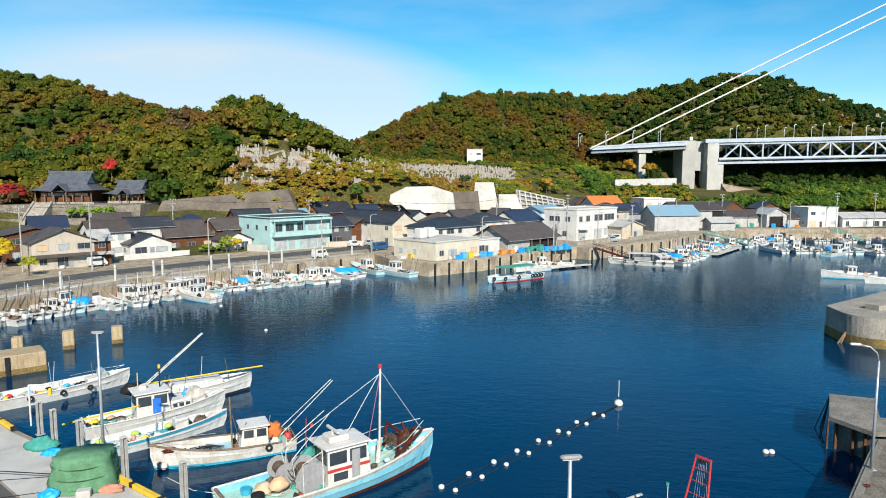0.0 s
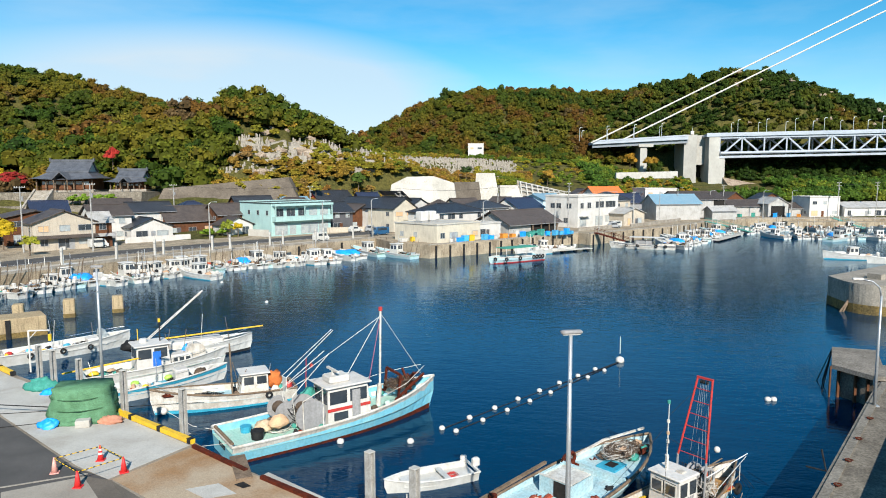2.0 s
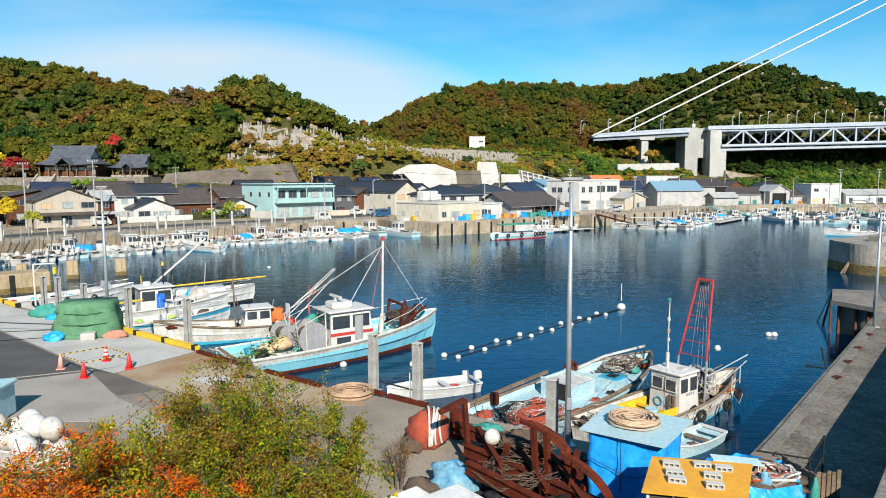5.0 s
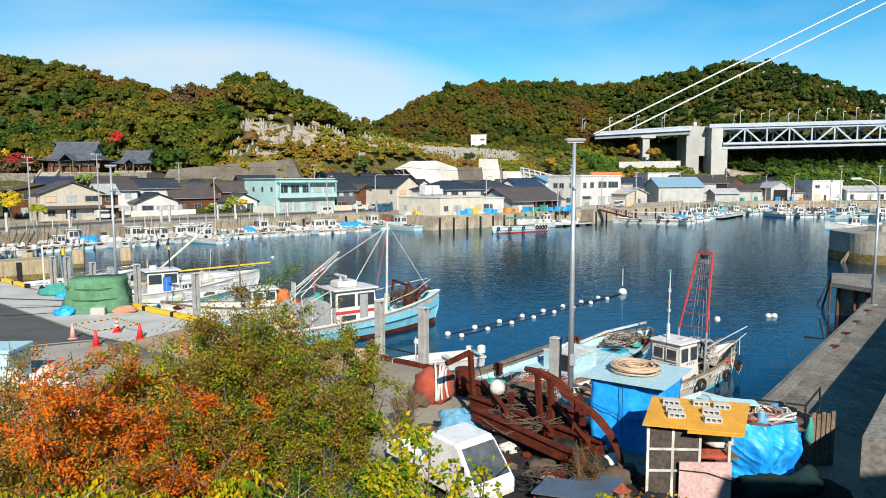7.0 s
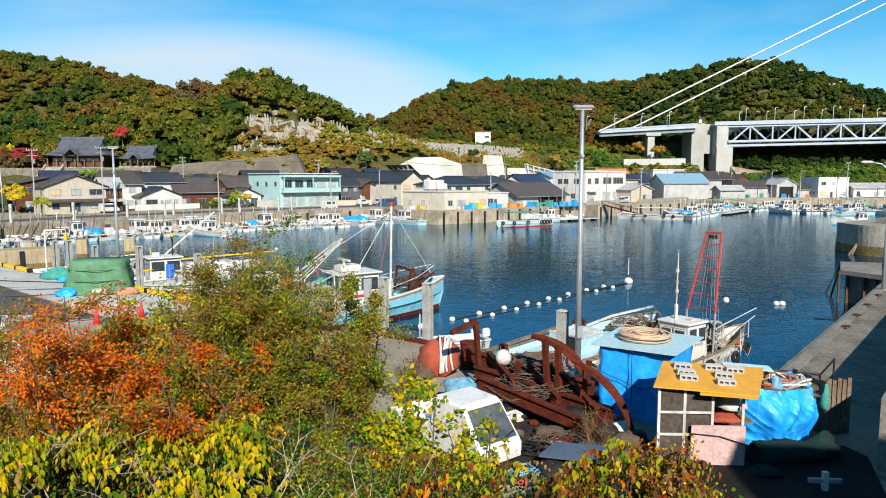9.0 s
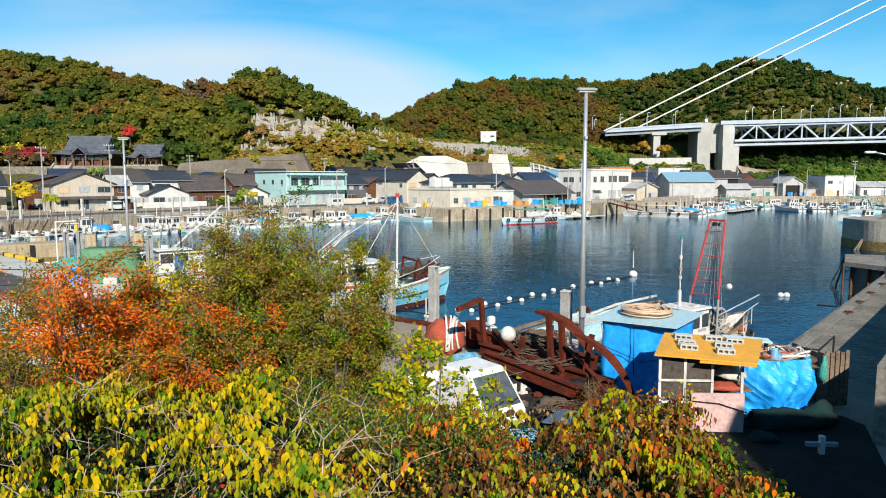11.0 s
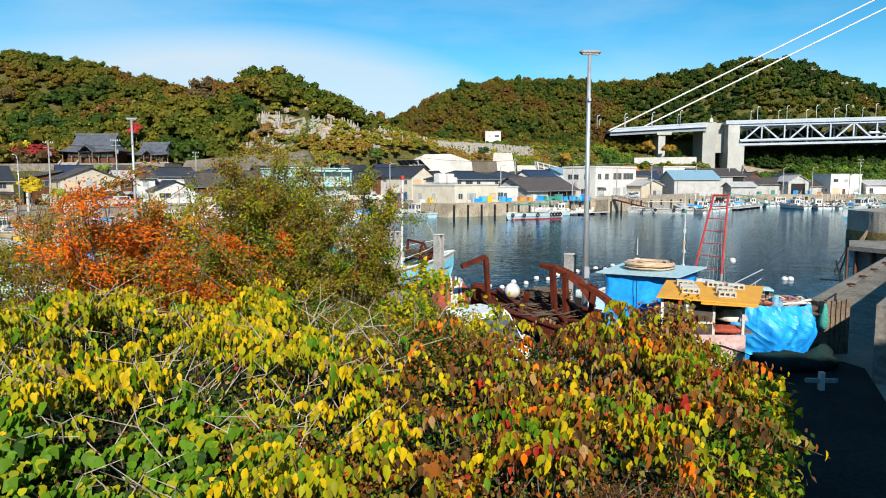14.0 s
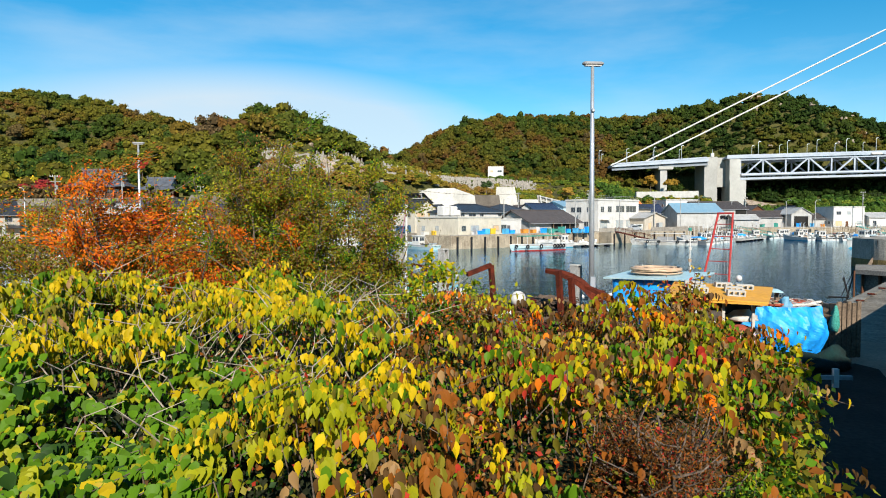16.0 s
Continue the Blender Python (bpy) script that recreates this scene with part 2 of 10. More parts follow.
RUST = mat("rusty_steel", (0.13, 0.024, 0.010), (0.055, 0.015, 0.009), 0.85, 0.1, scale=3, fine=30, fmix=0.5, bump=0.5, c3=(0.16, 0.045, 0.018))
STEEL = mat("galvanised_steel", (0.55, 0.57, 0.58), (0.45, 0.47, 0.48), 0.4, 0.6, scale=2, fine=30, fmix=0.15, bump=0.05)
POSTC = mat("grey_post", (0.40, 0.40, 0.38), (0.27, 0.26, 0.24), 0.75, scale=2, fine=20, fmix=0.3, streak=0.3)
WHITEGRP = mat("white_boat_plastic", (0.58, 0.58, 0.55), (0.48, 0.47, 0.43), 0.35, scale=1.2, fine=12, fmix=0.1, streak=0.15, bump=0.05)
OLDWHITE = mat("weathered_white_paint", (0.62, 0.61, 0.56), (0.46, 0.41, 0.34), 0.5, scale=1.5, fine=10, fmix=0.2, streak=0.3, bump=0.1)
AQUA = mat("turquoise_hull_paint", (0.15, 0.45, 0.58), (0.22, 0.50, 0.58), 0.4, scale=0.8, fine=8, fmix=0.15, streak=0.2, bump=0.05)
DEEPAQUA = mat("blue_green_paint", (0.03, 0.30, 0.45), (0.05, 0.36, 0.5), 0.45, scale=1, fine=10, fmix=0.2)
MINT = mat("mint_deck_paint", (0.33, 0.56, 0.47), (0.42, 0.58, 0.50), 0.6, scale=1.3, fine=9, fmix=0.25, c3=(0.45, 0.5, 0.42))
PALEBLUE = mat("pale_blue_deck_paint", (0.34, 0.53, 0.58), (0.42, 0.54, 0.55), 0.6, scale=1.2, fine=9, fmix=0.25, c3=(0.4, 0.42, 0.4))
WOODW = mat("weathered_timber", (0.22, 0.16, 0.11), (0.13, 0.095, 0.065), 0.85, scale=2, fine=18, fmix=0.4, bump=0.4)
WOODB = mat("brown_timber_cladding", (0.15, 0.062, 0.03), (0.085, 0.038, 0.02), 0.8, scale=1.2, fine=15, fmix=0.35, bump=0.4)
PLY = mat("grey_plywood", (0.085, 0.07, 0.058), (0.05, 0.043, 0.037), 0.85, scale=1.4, fine=12, fmix=0.4)
BLACKR = mat("black_rubber", (0.015, 0.015, 0.016), (0.03, 0.03, 0.03), 0.8, scale=3, fine=30)
YELLOW = mat("yellow_paint", (0.75, 0.48, 0.02), (0.62, 0.38, 0.03), 0.55, scale=2, fine=15, fmix=0.2)
REDP = mat("red_paint", (0.50, 0.035, 0.03), (0.38, 0.04, 0.03), 0.55, scale=2, fine=15, fmix=0.3)
ORANGE = mat("orange_sheet", (0.62, 0.30, 0.025), (0.52, 0.25, 0.03), 0.55, scale=1.5, fine=12, fmix=0.15, bump=0.1)
CONE = mat("red_cone_plastic", (0.75, 0.03, 0.03), (0.62, 0.03, 0.03), 0.5, scale=3, fine=20, fmix=0.1)
PINKCONE = mat("faded_cone_plastic", (0.72, 0.36, 0.30), (0.65, 0.3, 0.26), 0.6, scale=3, fine=20, fmix=0.15)
TARP = mat("blue_tarpaulin", (0.010, 0.30, 0.86), (0.02, 0.38, 0.92), 0.5, scale=1.8, fine=7, fmix=0.25, bump=0.5)
TARPPALE = mat("faded_blue_sheet", (0.10, 0.29, 0.44), (0.20, 0.38, 0.47), 0.6, scale=2.5, fine=9, fmix=0.3, bump=0.4)
NETGREEN = mat("green_netting", (0.095, 0.215, 0.115), (0.13, 0.29, 0.165), 0.9, scale=2.2, fine=45, fmix=0.5, bump=0.8)
NETTEAL = mat("teal_netting", (0.05, 0.28, 0.22), (0.08, 0.34, 0.28), 0.9, scale=3, fine=40, fmix=0.5, bump=0.8)
NETRED = mat("red_netting", (0.42, 0.085, 0.045), (0.30, 0.07, 0.045), 0.9, scale=2.5, fine=35, fmix=0.5, bump=0.9, c3=(0.5, 0.16, 0.09))
NETBROWN = mat("brown_netting", (0.14, 0.10, 0.07), (0.09, 0.065, 0.05), 0.9, scale=2.5, fine=35, fmix=0.5, bump=0.9)
ROPE = mat("tan_rope", (0.50, 0.34, 0.22), (0.40, 0.26, 0.17), 0.9, scale=4, fine=60, fmix=0.4, bump=0.6)
ROPEW = mat("white_rope", (0.66, 0.63, 0.57), (0.52, 0.48, 0.42), 0.9, scale=4, fine=60, fmix=0.3, bump=0.4)
WHITEP = mat("white_paint", (0.60, 0.58, 0.54), (0.50, 0.48, 0.44), 0.6, scale=0.5, fine=6, fmix=0.1, streak=0.15, bump=0.05)
CREAM = mat("cream_render", (0.58, 0.53, 0.42), (0.50, 0.45, 0.36), 0.8, scale=0.4, fine=8, fmix=0.15, streak=0.25)
BEIGE = mat("beige_render", (0.50, 0.44, 0.35), (0.43, 0.38, 0.31), 0.8, scale=0.4, fine=8, fmix=0.2, streak=0.3)
GREYW = mat("grey_siding", (0.30, 0.30, 0.30), (0.24, 0.24, 0.24), 0.7, scale=0.5, fine=8, fmix=0.2, streak=0.25)
DARKW = mat("dark_siding", (0.10, 0.10, 0.11), (0.07, 0.07, 0.075), 0.7, scale=0.5, fine=8, fmix=0.2, streak=0.2)
TEALW = mat("pale_teal_siding", (0.37, 0.55, 0.52), (0.33, 0.50, 0.48), 0.6, scale=0.4, fine=6, fmix=0.08, streak=0.15)
REDW = mat("red_siding", (0.45, 0.06, 0.05), (0.38, 0.055, 0.05), 0.7, scale=0.5, fine=8, fmix=0.2)
LBLUEW = mat("light_blue_siding", (0.50, 0.66, 0.74), (0.46, 0.62, 0.7), 0.7, scale=0.5, fine=8, fmix=0.1)
TIN = ribs(mat("grey_corrugated_sheet", (0.46, 0.45, 0.43), (0.36, 0.35, 0.32), 0.6, 0.1, scale=0.5, fine=8, fmix=0.2, streak=0.3, bump=0), 0, 0.25)
TEMPLETILE = ribs(mat("silver_grey_temple_tile", (0.11, 0.118, 0.135), (0.07, 0.075, 0.085), 0.4, scale=0.8, fine=6, fmix=0.35), 0, 0.3)
TILE = ribs(mat("dark_grey_roof_tile", (0.040, 0.042, 0.047), (0.026, 0.027, 0.031), 0.4, scale=0.8, fine=6, fmix=0.35, vary=0.25), 0, 0.3)
TILEBR = ribs(mat("brown_roof_tile", (0.088, 0.07, 0.06), (0.058, 0.046, 0.04), 0.6, scale=0.8, fine=6, fmix=0.35, vary=0.2), 0, 0.3)
TILEBLUE = ribs(mat("blue_roof_tile", (0.026, 0.034, 0.062), (0.034, 0.042, 0.075), 0.3, scale=0.8, fine=6, fmix=0.3), 0, 0.3)
BLUEROOF = ribs(mat("blue_metal_roof", (0.18, 0.32, 0.41), (0.22, 0.34, 0.41), 0.45, 0.1, scale=0.8, fine=6, fmix=0.15), 0, 0.4)
PALEROOF = mat("pale_blue_sheet_roof", (0.37, 0.55, 0.58), (0.42, 0.56, 0.58), 0.45, scale=1.2, fine=9, fmix=0.15, c3=(0.5, 0.6, 0.6))
ORROOF = ribs(mat("orange_roof_tile", (0.62, 0.17, 0.04), (0.55, 0.15, 0.04), 0.6, scale=0.8, fine=6, fmix=0.2), 0, 0.3)
GLASS = mat("dark_window_glass", (0.035, 0.045, 0.055), (0.06, 0.07, 0.08), 0.06, scale=0.6, fine=2, fmix=0.2, bump=0, spec=0.8)
CURTAIN = mat("pale_window_with_curtain", (0.42, 0.45, 0.44), (0.30, 0.34, 0.35), 0.12, scale=0.8, fine=3, fmix=0.2, bump=0, spec=0.8)
SHOJI = mat("tan_window_shutter", (0.62, 0.42, 0.24), (0.54, 0.36, 0.2), 0.7, scale=1, fine=6, fmix=0.15)
FRAMEA = mat("aluminium_frame", (0.42, 0.42, 0.42), (0.34, 0.34, 0.34), 0.45, 0.4, scale=2, fine=20, fmix=0.1)
# near-black stand-in for shade inside openings; also fills the oil patch
DARKIN = mat("shade_and_oil_black", (0.02, 0.019, 0.018), (0.03, 0.028, 0.025), 0.9, scale=1, fine=6)
STONE = mat("grave_stone", (0.37, 0.34, 0.29), (0.24, 0.21, 0.17), 0.8, scale=1, fine=9, fmix=0.35)
ROCK = mat("weathered_rock", (0.36, 0.29, 0.22), (0.24, 0.18, 0.13), 0.9, scale=0.4, fine=3, fmix=0.5, bump=0.8)
RETAIN = mat("weathered_retaining_wall", (0.165, 0.138, 0.108), (0.115, 0.095, 0.074), 0.9, scale=0.25, fine=3, fmix=0.3, streak=0.4)
SHOTCRETE = mat("white_shotcrete", (0.54, 0.51, 0.45), (0.42, 0.40, 0.35), 0.85, scale=0.2, fine=3, fmix=0.2, streak=0.3)
EARTH = mat("hillside_earth", (0.10, 0.088, 0.024), (0.055, 0.058, 0.016), 0.95, scale=0.09, fine=1.6, fmix=0.6, bump=0.8, c3=(0.09, 0.07, 0.022))
BRIDGEP = mat("bridge_grey_paint", (0.37, 0.41, 0.46), (0.31, 0.35, 0.40), 0.5, scale=0.1, fine=2, fmix=0.1, bump=0)
BARK = mat("grey_bark", (0.17, 0.13, 0.10), (0.10, 0.08, 0.06), 0.9, scale=3, fine=30, fmix=0.4, bump=0.5)
LEAF = leafy("woodland_leaves", 0.7, 0.12)
LEAFN = leafy("bush_leaves", 0.5, 0.4, 0.14)

WATER = bpy.data.materials.new("harbour_water")
WATER.use_nodes = True
n_, l_ = WATER.node_tree.nodes, WATER.node_tree.links
n_.remove(n_["Principled BSDF"])
body_ = n_.new("ShaderNodeBsdfDiffuse")
body_.inputs["Color"].default_value = (0.0, 0.020, 0.054, 1)
gloss_ = n_.new("ShaderNodeBsdfGlossy")
gloss_.inputs["Color"].default_value = (0.75, 0.92, 1.0, 1)
gloss_.inputs["Roughness"].default_value = 0.03
fres_ = n_.new("ShaderNodeFresnel")
fres_.inputs["IOR"].default_value = 1.33
mix_ = n_.new("ShaderNodeMixShader")
l_.new(fres_.outputs[0], mix_.inputs[0])
l_.new(body_.outputs[0], mix_.inputs[1])
l_.new(gloss_.outputs[0], mix_.inputs[2])
l_.new(mix_.outputs[0], n_["Material Output"].inputs["Surface"])
tc_ = n_.new("ShaderNodeTexCoord")
mp_ = n_.new("ShaderNodeMapping")
mp_.inputs["Rotation"].default_value = (0, 0, radians(20))
mp_.inputs["Scale"].default_value = (0.45, 1.0, 1.0)
l_.new(tc_.outputs["Object"], mp_.inputs["Vector"])
prev = None
for sc_, dist_, str_ in ((0.22, 0.3, 0.07), (0.75, 0.14, 0.18), (2.0, 0.06, 0.28), (6.0, 0.02, 0.35)):
    t_ = n_.new("ShaderNodeTexNoise")
    t_.inputs["Scale"].default_value, t_.inputs["Detail"].default_value = sc_, 3
    l_.new(mp_.outputs[0], t_.inputs["Vector"])
    u_ = n_.new("ShaderNodeBump")
    u_.inputs["Strength"].default_value, u_.inputs["Distance"].default_value = str_, dist_
    l_.new(t_.outputs[0], u_.inputs["Height"])
    if prev:
        l_.new(prev.outputs[0], u_.inputs["Normal"])
    prev = u_
for sh_ in (gloss_, fres_):
    l_.new(prev.outputs[0], sh_.inputs["Normal"])

# ---- the setting: water, land, quays ----
single("water", M().add([(-900, -60, 0), (900, -60, 0), (900, 700, 0), (-900, 700, 0)], [(0, 1, 2, 3)]), WATER, "calm deep blue harbour water with fine ripples", "water", kind="structure")

SHORE = [(-150, 10), (-92, 52), (-66, 86), (-55, 108), (-37, 129), (-21.2, 148), (-17, 140), (-8, 132.3), (3.7, 142), (14.5, 153), (26.5, 164.5), (29, 161), (40, 172.5), (55, 186), (73, 208), (92, 226), (140, 224), (200, 222), (420, 205)]
GROUND_Z = 2.7


def inland(x, y):
    """Metres landward of the far shore's general line."""
    return (x + 21) * -0.743 + (y - 149) * 0.669 - np.maximum(0, -60 - np.asarray(x)) * 0.6


RIDGES = [
    # crest points and the width of the slope
    ([(-330, 330, 70), (-244, 340, 70), (-225, 340, 68.5), (-207, 340, 64.5), (-184, 340, 58), (-160, 339, 53), (-143, 337, 49), (-128, 335, 42)], 95),
    ([(-128, 246, 31), (-114, 247, 35), (-100, 247, 39), (-84, 247, 42), (-74, 246, 40.5), (-63, 246, 35), (-54, 247, 31), (-46, 249, 26)], 46),
    ([(-105, 500, 36), (-74, 500, 47), (-57, 500, 56), (-36, 500, 67), (-15, 500, 74), (6, 500, 77), (50, 500, 76)], 92),
    ([(47, 500, 76.5), (90, 500, 74), (110, 495, 75)], 66),
    ([(104, 490, 75), (122, 484, 76), (140, 484, 81), (160, 484, 83.5), (182, 484, 88), (202, 484, 86.5), (218, 484, 83.5), (238, 484, 76), (254, 484, 70), (270, 482, 66), (292, 480, 60), (420, 480, 44)], 56),
]
BASE_D = [-400, -3, 0, 25, 50, 57, 75, 92, 120, 210, 500, 3000]
BASE_Z = [-5, -5, 2.55, 2.6, 6.5, 12.0, 17.0, 23.0, 26.0, 27.0, 22.0, 20.0]


def ridge_height(px, py, crest, wide):
    best = np.full(px.shape, 1e9)
    zed = np.zeros(px.shape)
    for (ax, ay, az), (bx, by, bz) in zip(crest, crest[1:]):
        dx, dy = bx - ax, by - ay
        t = np.clip(((px - ax) * dx + (py - ay) * dy) / (dx * dx + dy * dy), 0, 1)
        d = np.hypot(px - ax - t * dx, py - ay - t * dy)
        zed = np.where(d < best, az + t * (bz - az), zed)
        best = np.minimum(best, d)
    return zed * np.exp(-(best / wide) ** 2)


def land_height(px, py):
    d = inland(px, py)
    z = np.interp(d, BASE_D, BASE_Z)
    # the land east of the bridge lies low along the shore, the slope begins farther back
    east = np.interp(px, [60, 130, 160], [0, 1, 1])
    back = np.interp(py, [0, 232, 330, 400, 480], [2.55, 2.6, 6, 13, 24])
    back = np.where(py < 228, -5, back)
    z = z * (1 - east) + np.where(d > -400, back, -5) * east
    for crest, wide in RIDGES:
        r = ridge_height(px, py, crest, wide)
        r = np.where((d < 57) & ((px < 90) | (py < 330)), -99, r)
        z = np.where(r > z, r, z)
    z = np.where((px > -152) & (px < -84) & (py > 168) & (py < 203), np.minimum(z, 11.6), z)
    # unseen slope behind the camera, raised here to hold back low sky light
    near = np.interp(py, [-900, -160, -110, -60, -30, -12, 1.5, 5, 6.5], [70, 66, 52, 30, 12, 4.4, 3.6, 2.9, -5])
    z = np.where(py < 50, np.maximum(-5, near), z)
    return z


xs = np.concatenate([np.linspace(-4000, -420, 14), np.arange(-400, 420, 6.0), np.linspace(430, 4000, 14)])
ys = np.concatenate([np.linspace(-1500, -90, 8), np.arange(-80, 8, 4.0), np.arange(8, 600, 6.0), np.linspace(620, 4800, 14)])
gx, gy = np.meshgrid(xs, ys)
gz = land_height(gx, gy)
rng = np.random.default_rng(3)
gz = np.where(gz > 9, gz + rng.normal(0, 0.5, gz.shape), gz)
verts = np.stack([gx.ravel(), gy.ravel(), gz.ravel()], 1)
nx, ny = len(xs), len(ys)
idx = np.arange(nx * ny).reshape(ny, nx)
quads = np.stack([idx[:-1, :-1].ravel(), idx[:-1, 1:].ravel(), idx[1:, 1:].ravel(), idx[1:, :-1].ravel()], 1)
me = bpy.data.meshes.new("ground")
me.from_pydata(verts.tolist(), [], quads.tolist())
me.materials.append(EARTH)
single("ground", me, EARTH, "wooded hills and low shore land round the harbour", "ground", kind="structure")

# far quay: one slab along the shore, its top the village ground
slab = [(x, y) for x, y in SHORE]
backline = [(420, 262), (140, 275), (60, 262), (10, 215), (-45, 185), (-80, 165), (-120, 135), (-190, 60)]
single("far_quay", M().prism(slab + backline, -4, GROUND_Z), QUAYWALL, "weathered tan concrete quay along the far village shore", "quay", kind="structure")


def along(points, dist):
    """The point dist metres along a line, and its direction."""
    for (ax, ay), (bx, by) in zip(points, points[1:]):
        s = math.hypot(bx - ax, by - ay)
        if dist <= s:
            return ax + (bx - ax) * dist / s, ay + (by - ay) * dist / s, (bx - ax) / s, (by - ay) / s
        dist -= s
    return bx, by, (bx - ax) / s, (by - ay) / s


def strip(points, off0, off1, z, h=0.02):
    """A band that follows a line, between two offsets to its left."""
    m = M()
    a, b = [], []
    for i, (x, y) in enumerate(points):
        x0, y0 = points[max(0, i - 1)]
        x1, y1 = points[min(len(points) - 1, i + 1)]
        s = math.hypot(x1 - x0, y1 - y0)
        nx_, ny_ = -(y1 - y0) / s, (x1 - x0) / s
        a.append((x + nx_ * off0, y + ny_ * off0))
        b.append((x + nx_ * off1, y + ny_ * off1))
    return m.loft([[(p[0], p[1], z), (q[0], q[1], z), (q[0], q[1], z + h), (p[0], p[1], z + h)] for p, q in zip(a, b)], True, True)


LEFTSHORE = [(-92, 52), (-66, 86), (-55, 108), (-37, 129), (-21.2, 148)]
single("road", strip([(-100, 50), (-72, 88), (-60, 112), (-42, 134), (-25, 154), (-12, 171)], 2.5, 10, GROUND_Z), ASPHALT, "grey asphalt road along the village waterfront", "road", kind="structure")
single("road_line", strip([(-100, 50), (-72, 88), (-60, 112), (-42, 134), (-25, 154)], 3.0, 3.2, GROUND_Z + 0.02, 0.006), WHITEP, "white painted edge line on the road", "road marking", kind="structure")
single("footpath", strip(LEFTSHORE, 0.6, 5.0, GROUND_Z, 0.012), BEIGE, "pale gravelly strip between quay wall and road", "path", kind="structure")
single("quay_kerb", strip(LEFTSHORE, 0.0, 0.55, GROUND_Z, 0.35), CONC, "low concrete kerb wall on the quay edge", "kerb", kind="structure")
single("quay_coping", strip([(-8, 132.3), (3.7, 142), (14.5, 153), (26.5, 164.5)], 0.0, 0.5, GROUND_Z, 0.22), CONC, "concrete coping on the quay edge", "coping", kind="structure")
single("quay_coping_east", strip([(29, 161), (40, 172.5), (55, 186), (73, 208), (92, 226), (140, 224)], 0.0, 0.5, GROUND_Z, 0.3), CONC, "concrete coping on the eastern quay edge", "coping", kind="structure")
fender = M().box((-0.17, -0.14, -1.0), (0.17, 0.14, 2.45)).data("quay_fender", BLACKR)
for line, step, first in ((LEFTSHORE, 11.0, 44), ([(-8, 132.3), (3.7, 142), (14.5, 153), (26.5, 164.5)], 3.6, 1.5), ([(29, 161), (40, 172.5), (55, 186), (73, 208)], 4.5, 1)):
    total = sum(math.hypot(b[0] - a[0], b[1] - a[1]) for a, b in zip(line, line[1:]))
    s = first
    while s < total:
        x, y, dx, dy = along(line, s)
        ob = single("quay_fender", fender, BLACKR, "dark upright rubber fender on the quay wall", "fender", pose(x + dy * 0.14, y - dx * 0.14, 0, 0, 0, math.degrees(math.atan2(dy, dx))), "fenders of the far quay")
        s += step

# near quay and the yard behind it
QZ = 2.72
QUAY = [(-60, 66), (-33.0, 45.2), (-30.0, 42.9), (-20.3, 36.9), (-13.1, 32.0), (-9.4, 29.0), (-5.7, 26.5), (-1.2, 24.2), (3.6, 21.3), (6.2, 20.0), (8.4, 19.0), (9.3, 20.6)]
yard = QUAY[::-1] + [(-80, 40), (-60, 5), (14, 5), (12, 16)]
single("near_quay", M().prism(yard, -4, QZ), QUAYTOP, "worn grey concrete quay with stains and patches", "quay", kind="structure")
single("apron", M().prism([(-13.4, 31.8), (-20.4, 36.6), (-30.2, 42.6), (-34, 45.4), (-60, 65), (-62, 62), (-38, 44.8), (-26.2, 35.9), (-17.6, 29.3), (-15.4, 28.0)], QZ, QZ + 0.012), CONC_PALE, "smooth pale concrete apron at the quay edge", "paving", kind="structure")
single("yard_asphalt", M().prism([(-15.4, 28.0), (-17.7, 29.2), (-26.3, 35.8), (-38, 44.7), (-62, 61.8), (-78, 40), (-55, 26), (-26, 26.5), (-19, 25.8)], QZ, QZ + 0.008), ASPHALT, "dark asphalt yard surface", "paving", kind="structure")
single("stained_paving", M().prism([(-13.2, 31.6), (-15.2, 28.0), (-9.4, 24.0), (-3.6, 24.2), (-4.2, 25.6), (-9.5, 28.9)], QZ, QZ + 0.008), RUSTY_CONC, "rust-stained concrete paving by the mooring", "paving", kind="structure")
single("pale_patch", M().prism([(-11.6, 27.2), (-10.4, 26.4), (-9.3, 26.9), (-10.4, 27.8)], QZ + 0.012, QZ + 0.018), CONC_PALE, "pale repair patch in the paving", "paving patch", kind="structure")

PATCHG = mat("trowelled_grey_concrete", (0.34, 0.31, 0.26), (0.27, 0.245, 0.205), 0.85, scale=0.5, fine=20, fmix=0.18)
PATCHD = mat("dark_worn_paving", (0.15, 0.13, 0.108), (0.11, 0.097, 0.08), 0.9, scale=0.6, fine=24, fmix=0.2)
single("grey_paving", M().prism([(-19.2, 26.6), (-15.2, 21.2), (-14.8, 22.0), (-12.9, 22.2), (-10.5, 21.0), (-8.8, 21.1), (-11.4, 23.2), (-13.5, 24.8), (-16.6, 28.2)], QZ - 0.1, QZ + 0.016), PATCHG, "broad trowelled strip of paler grey paving", "paving", kind="structure")
single("dark_paving", M().prism([(-16.9, 28.3), (-14.9, 26.1), (-13.5, 25.0), (-12.2, 25.7), (-15.2, 27.9)], QZ - 0.1, QZ + 0.012), PATCHD, "dark worn patch of paving beside the apron", "paving", kind="structure")
for k, (p, q, w) in enumerate((((-15.2, 27.9), (-8.6, 21.0), 0.05), ((-9.3, 24.0), (-3.0, 20.6), 0.04), ((-12.4, 25.9), (-4.6, 20.8), 0.04), ((-19.6, 27.0), (-16.6, 28.5), 0.12))):
    single("paving_joint", M().beam((p[0], p[1], QZ + 0.012), (q[0], q[1], QZ + 0.012), w, 0.02), PATCHD if k < 3 else PATCHG, "open joint between paving slabs", "paving joint", kind="structure")

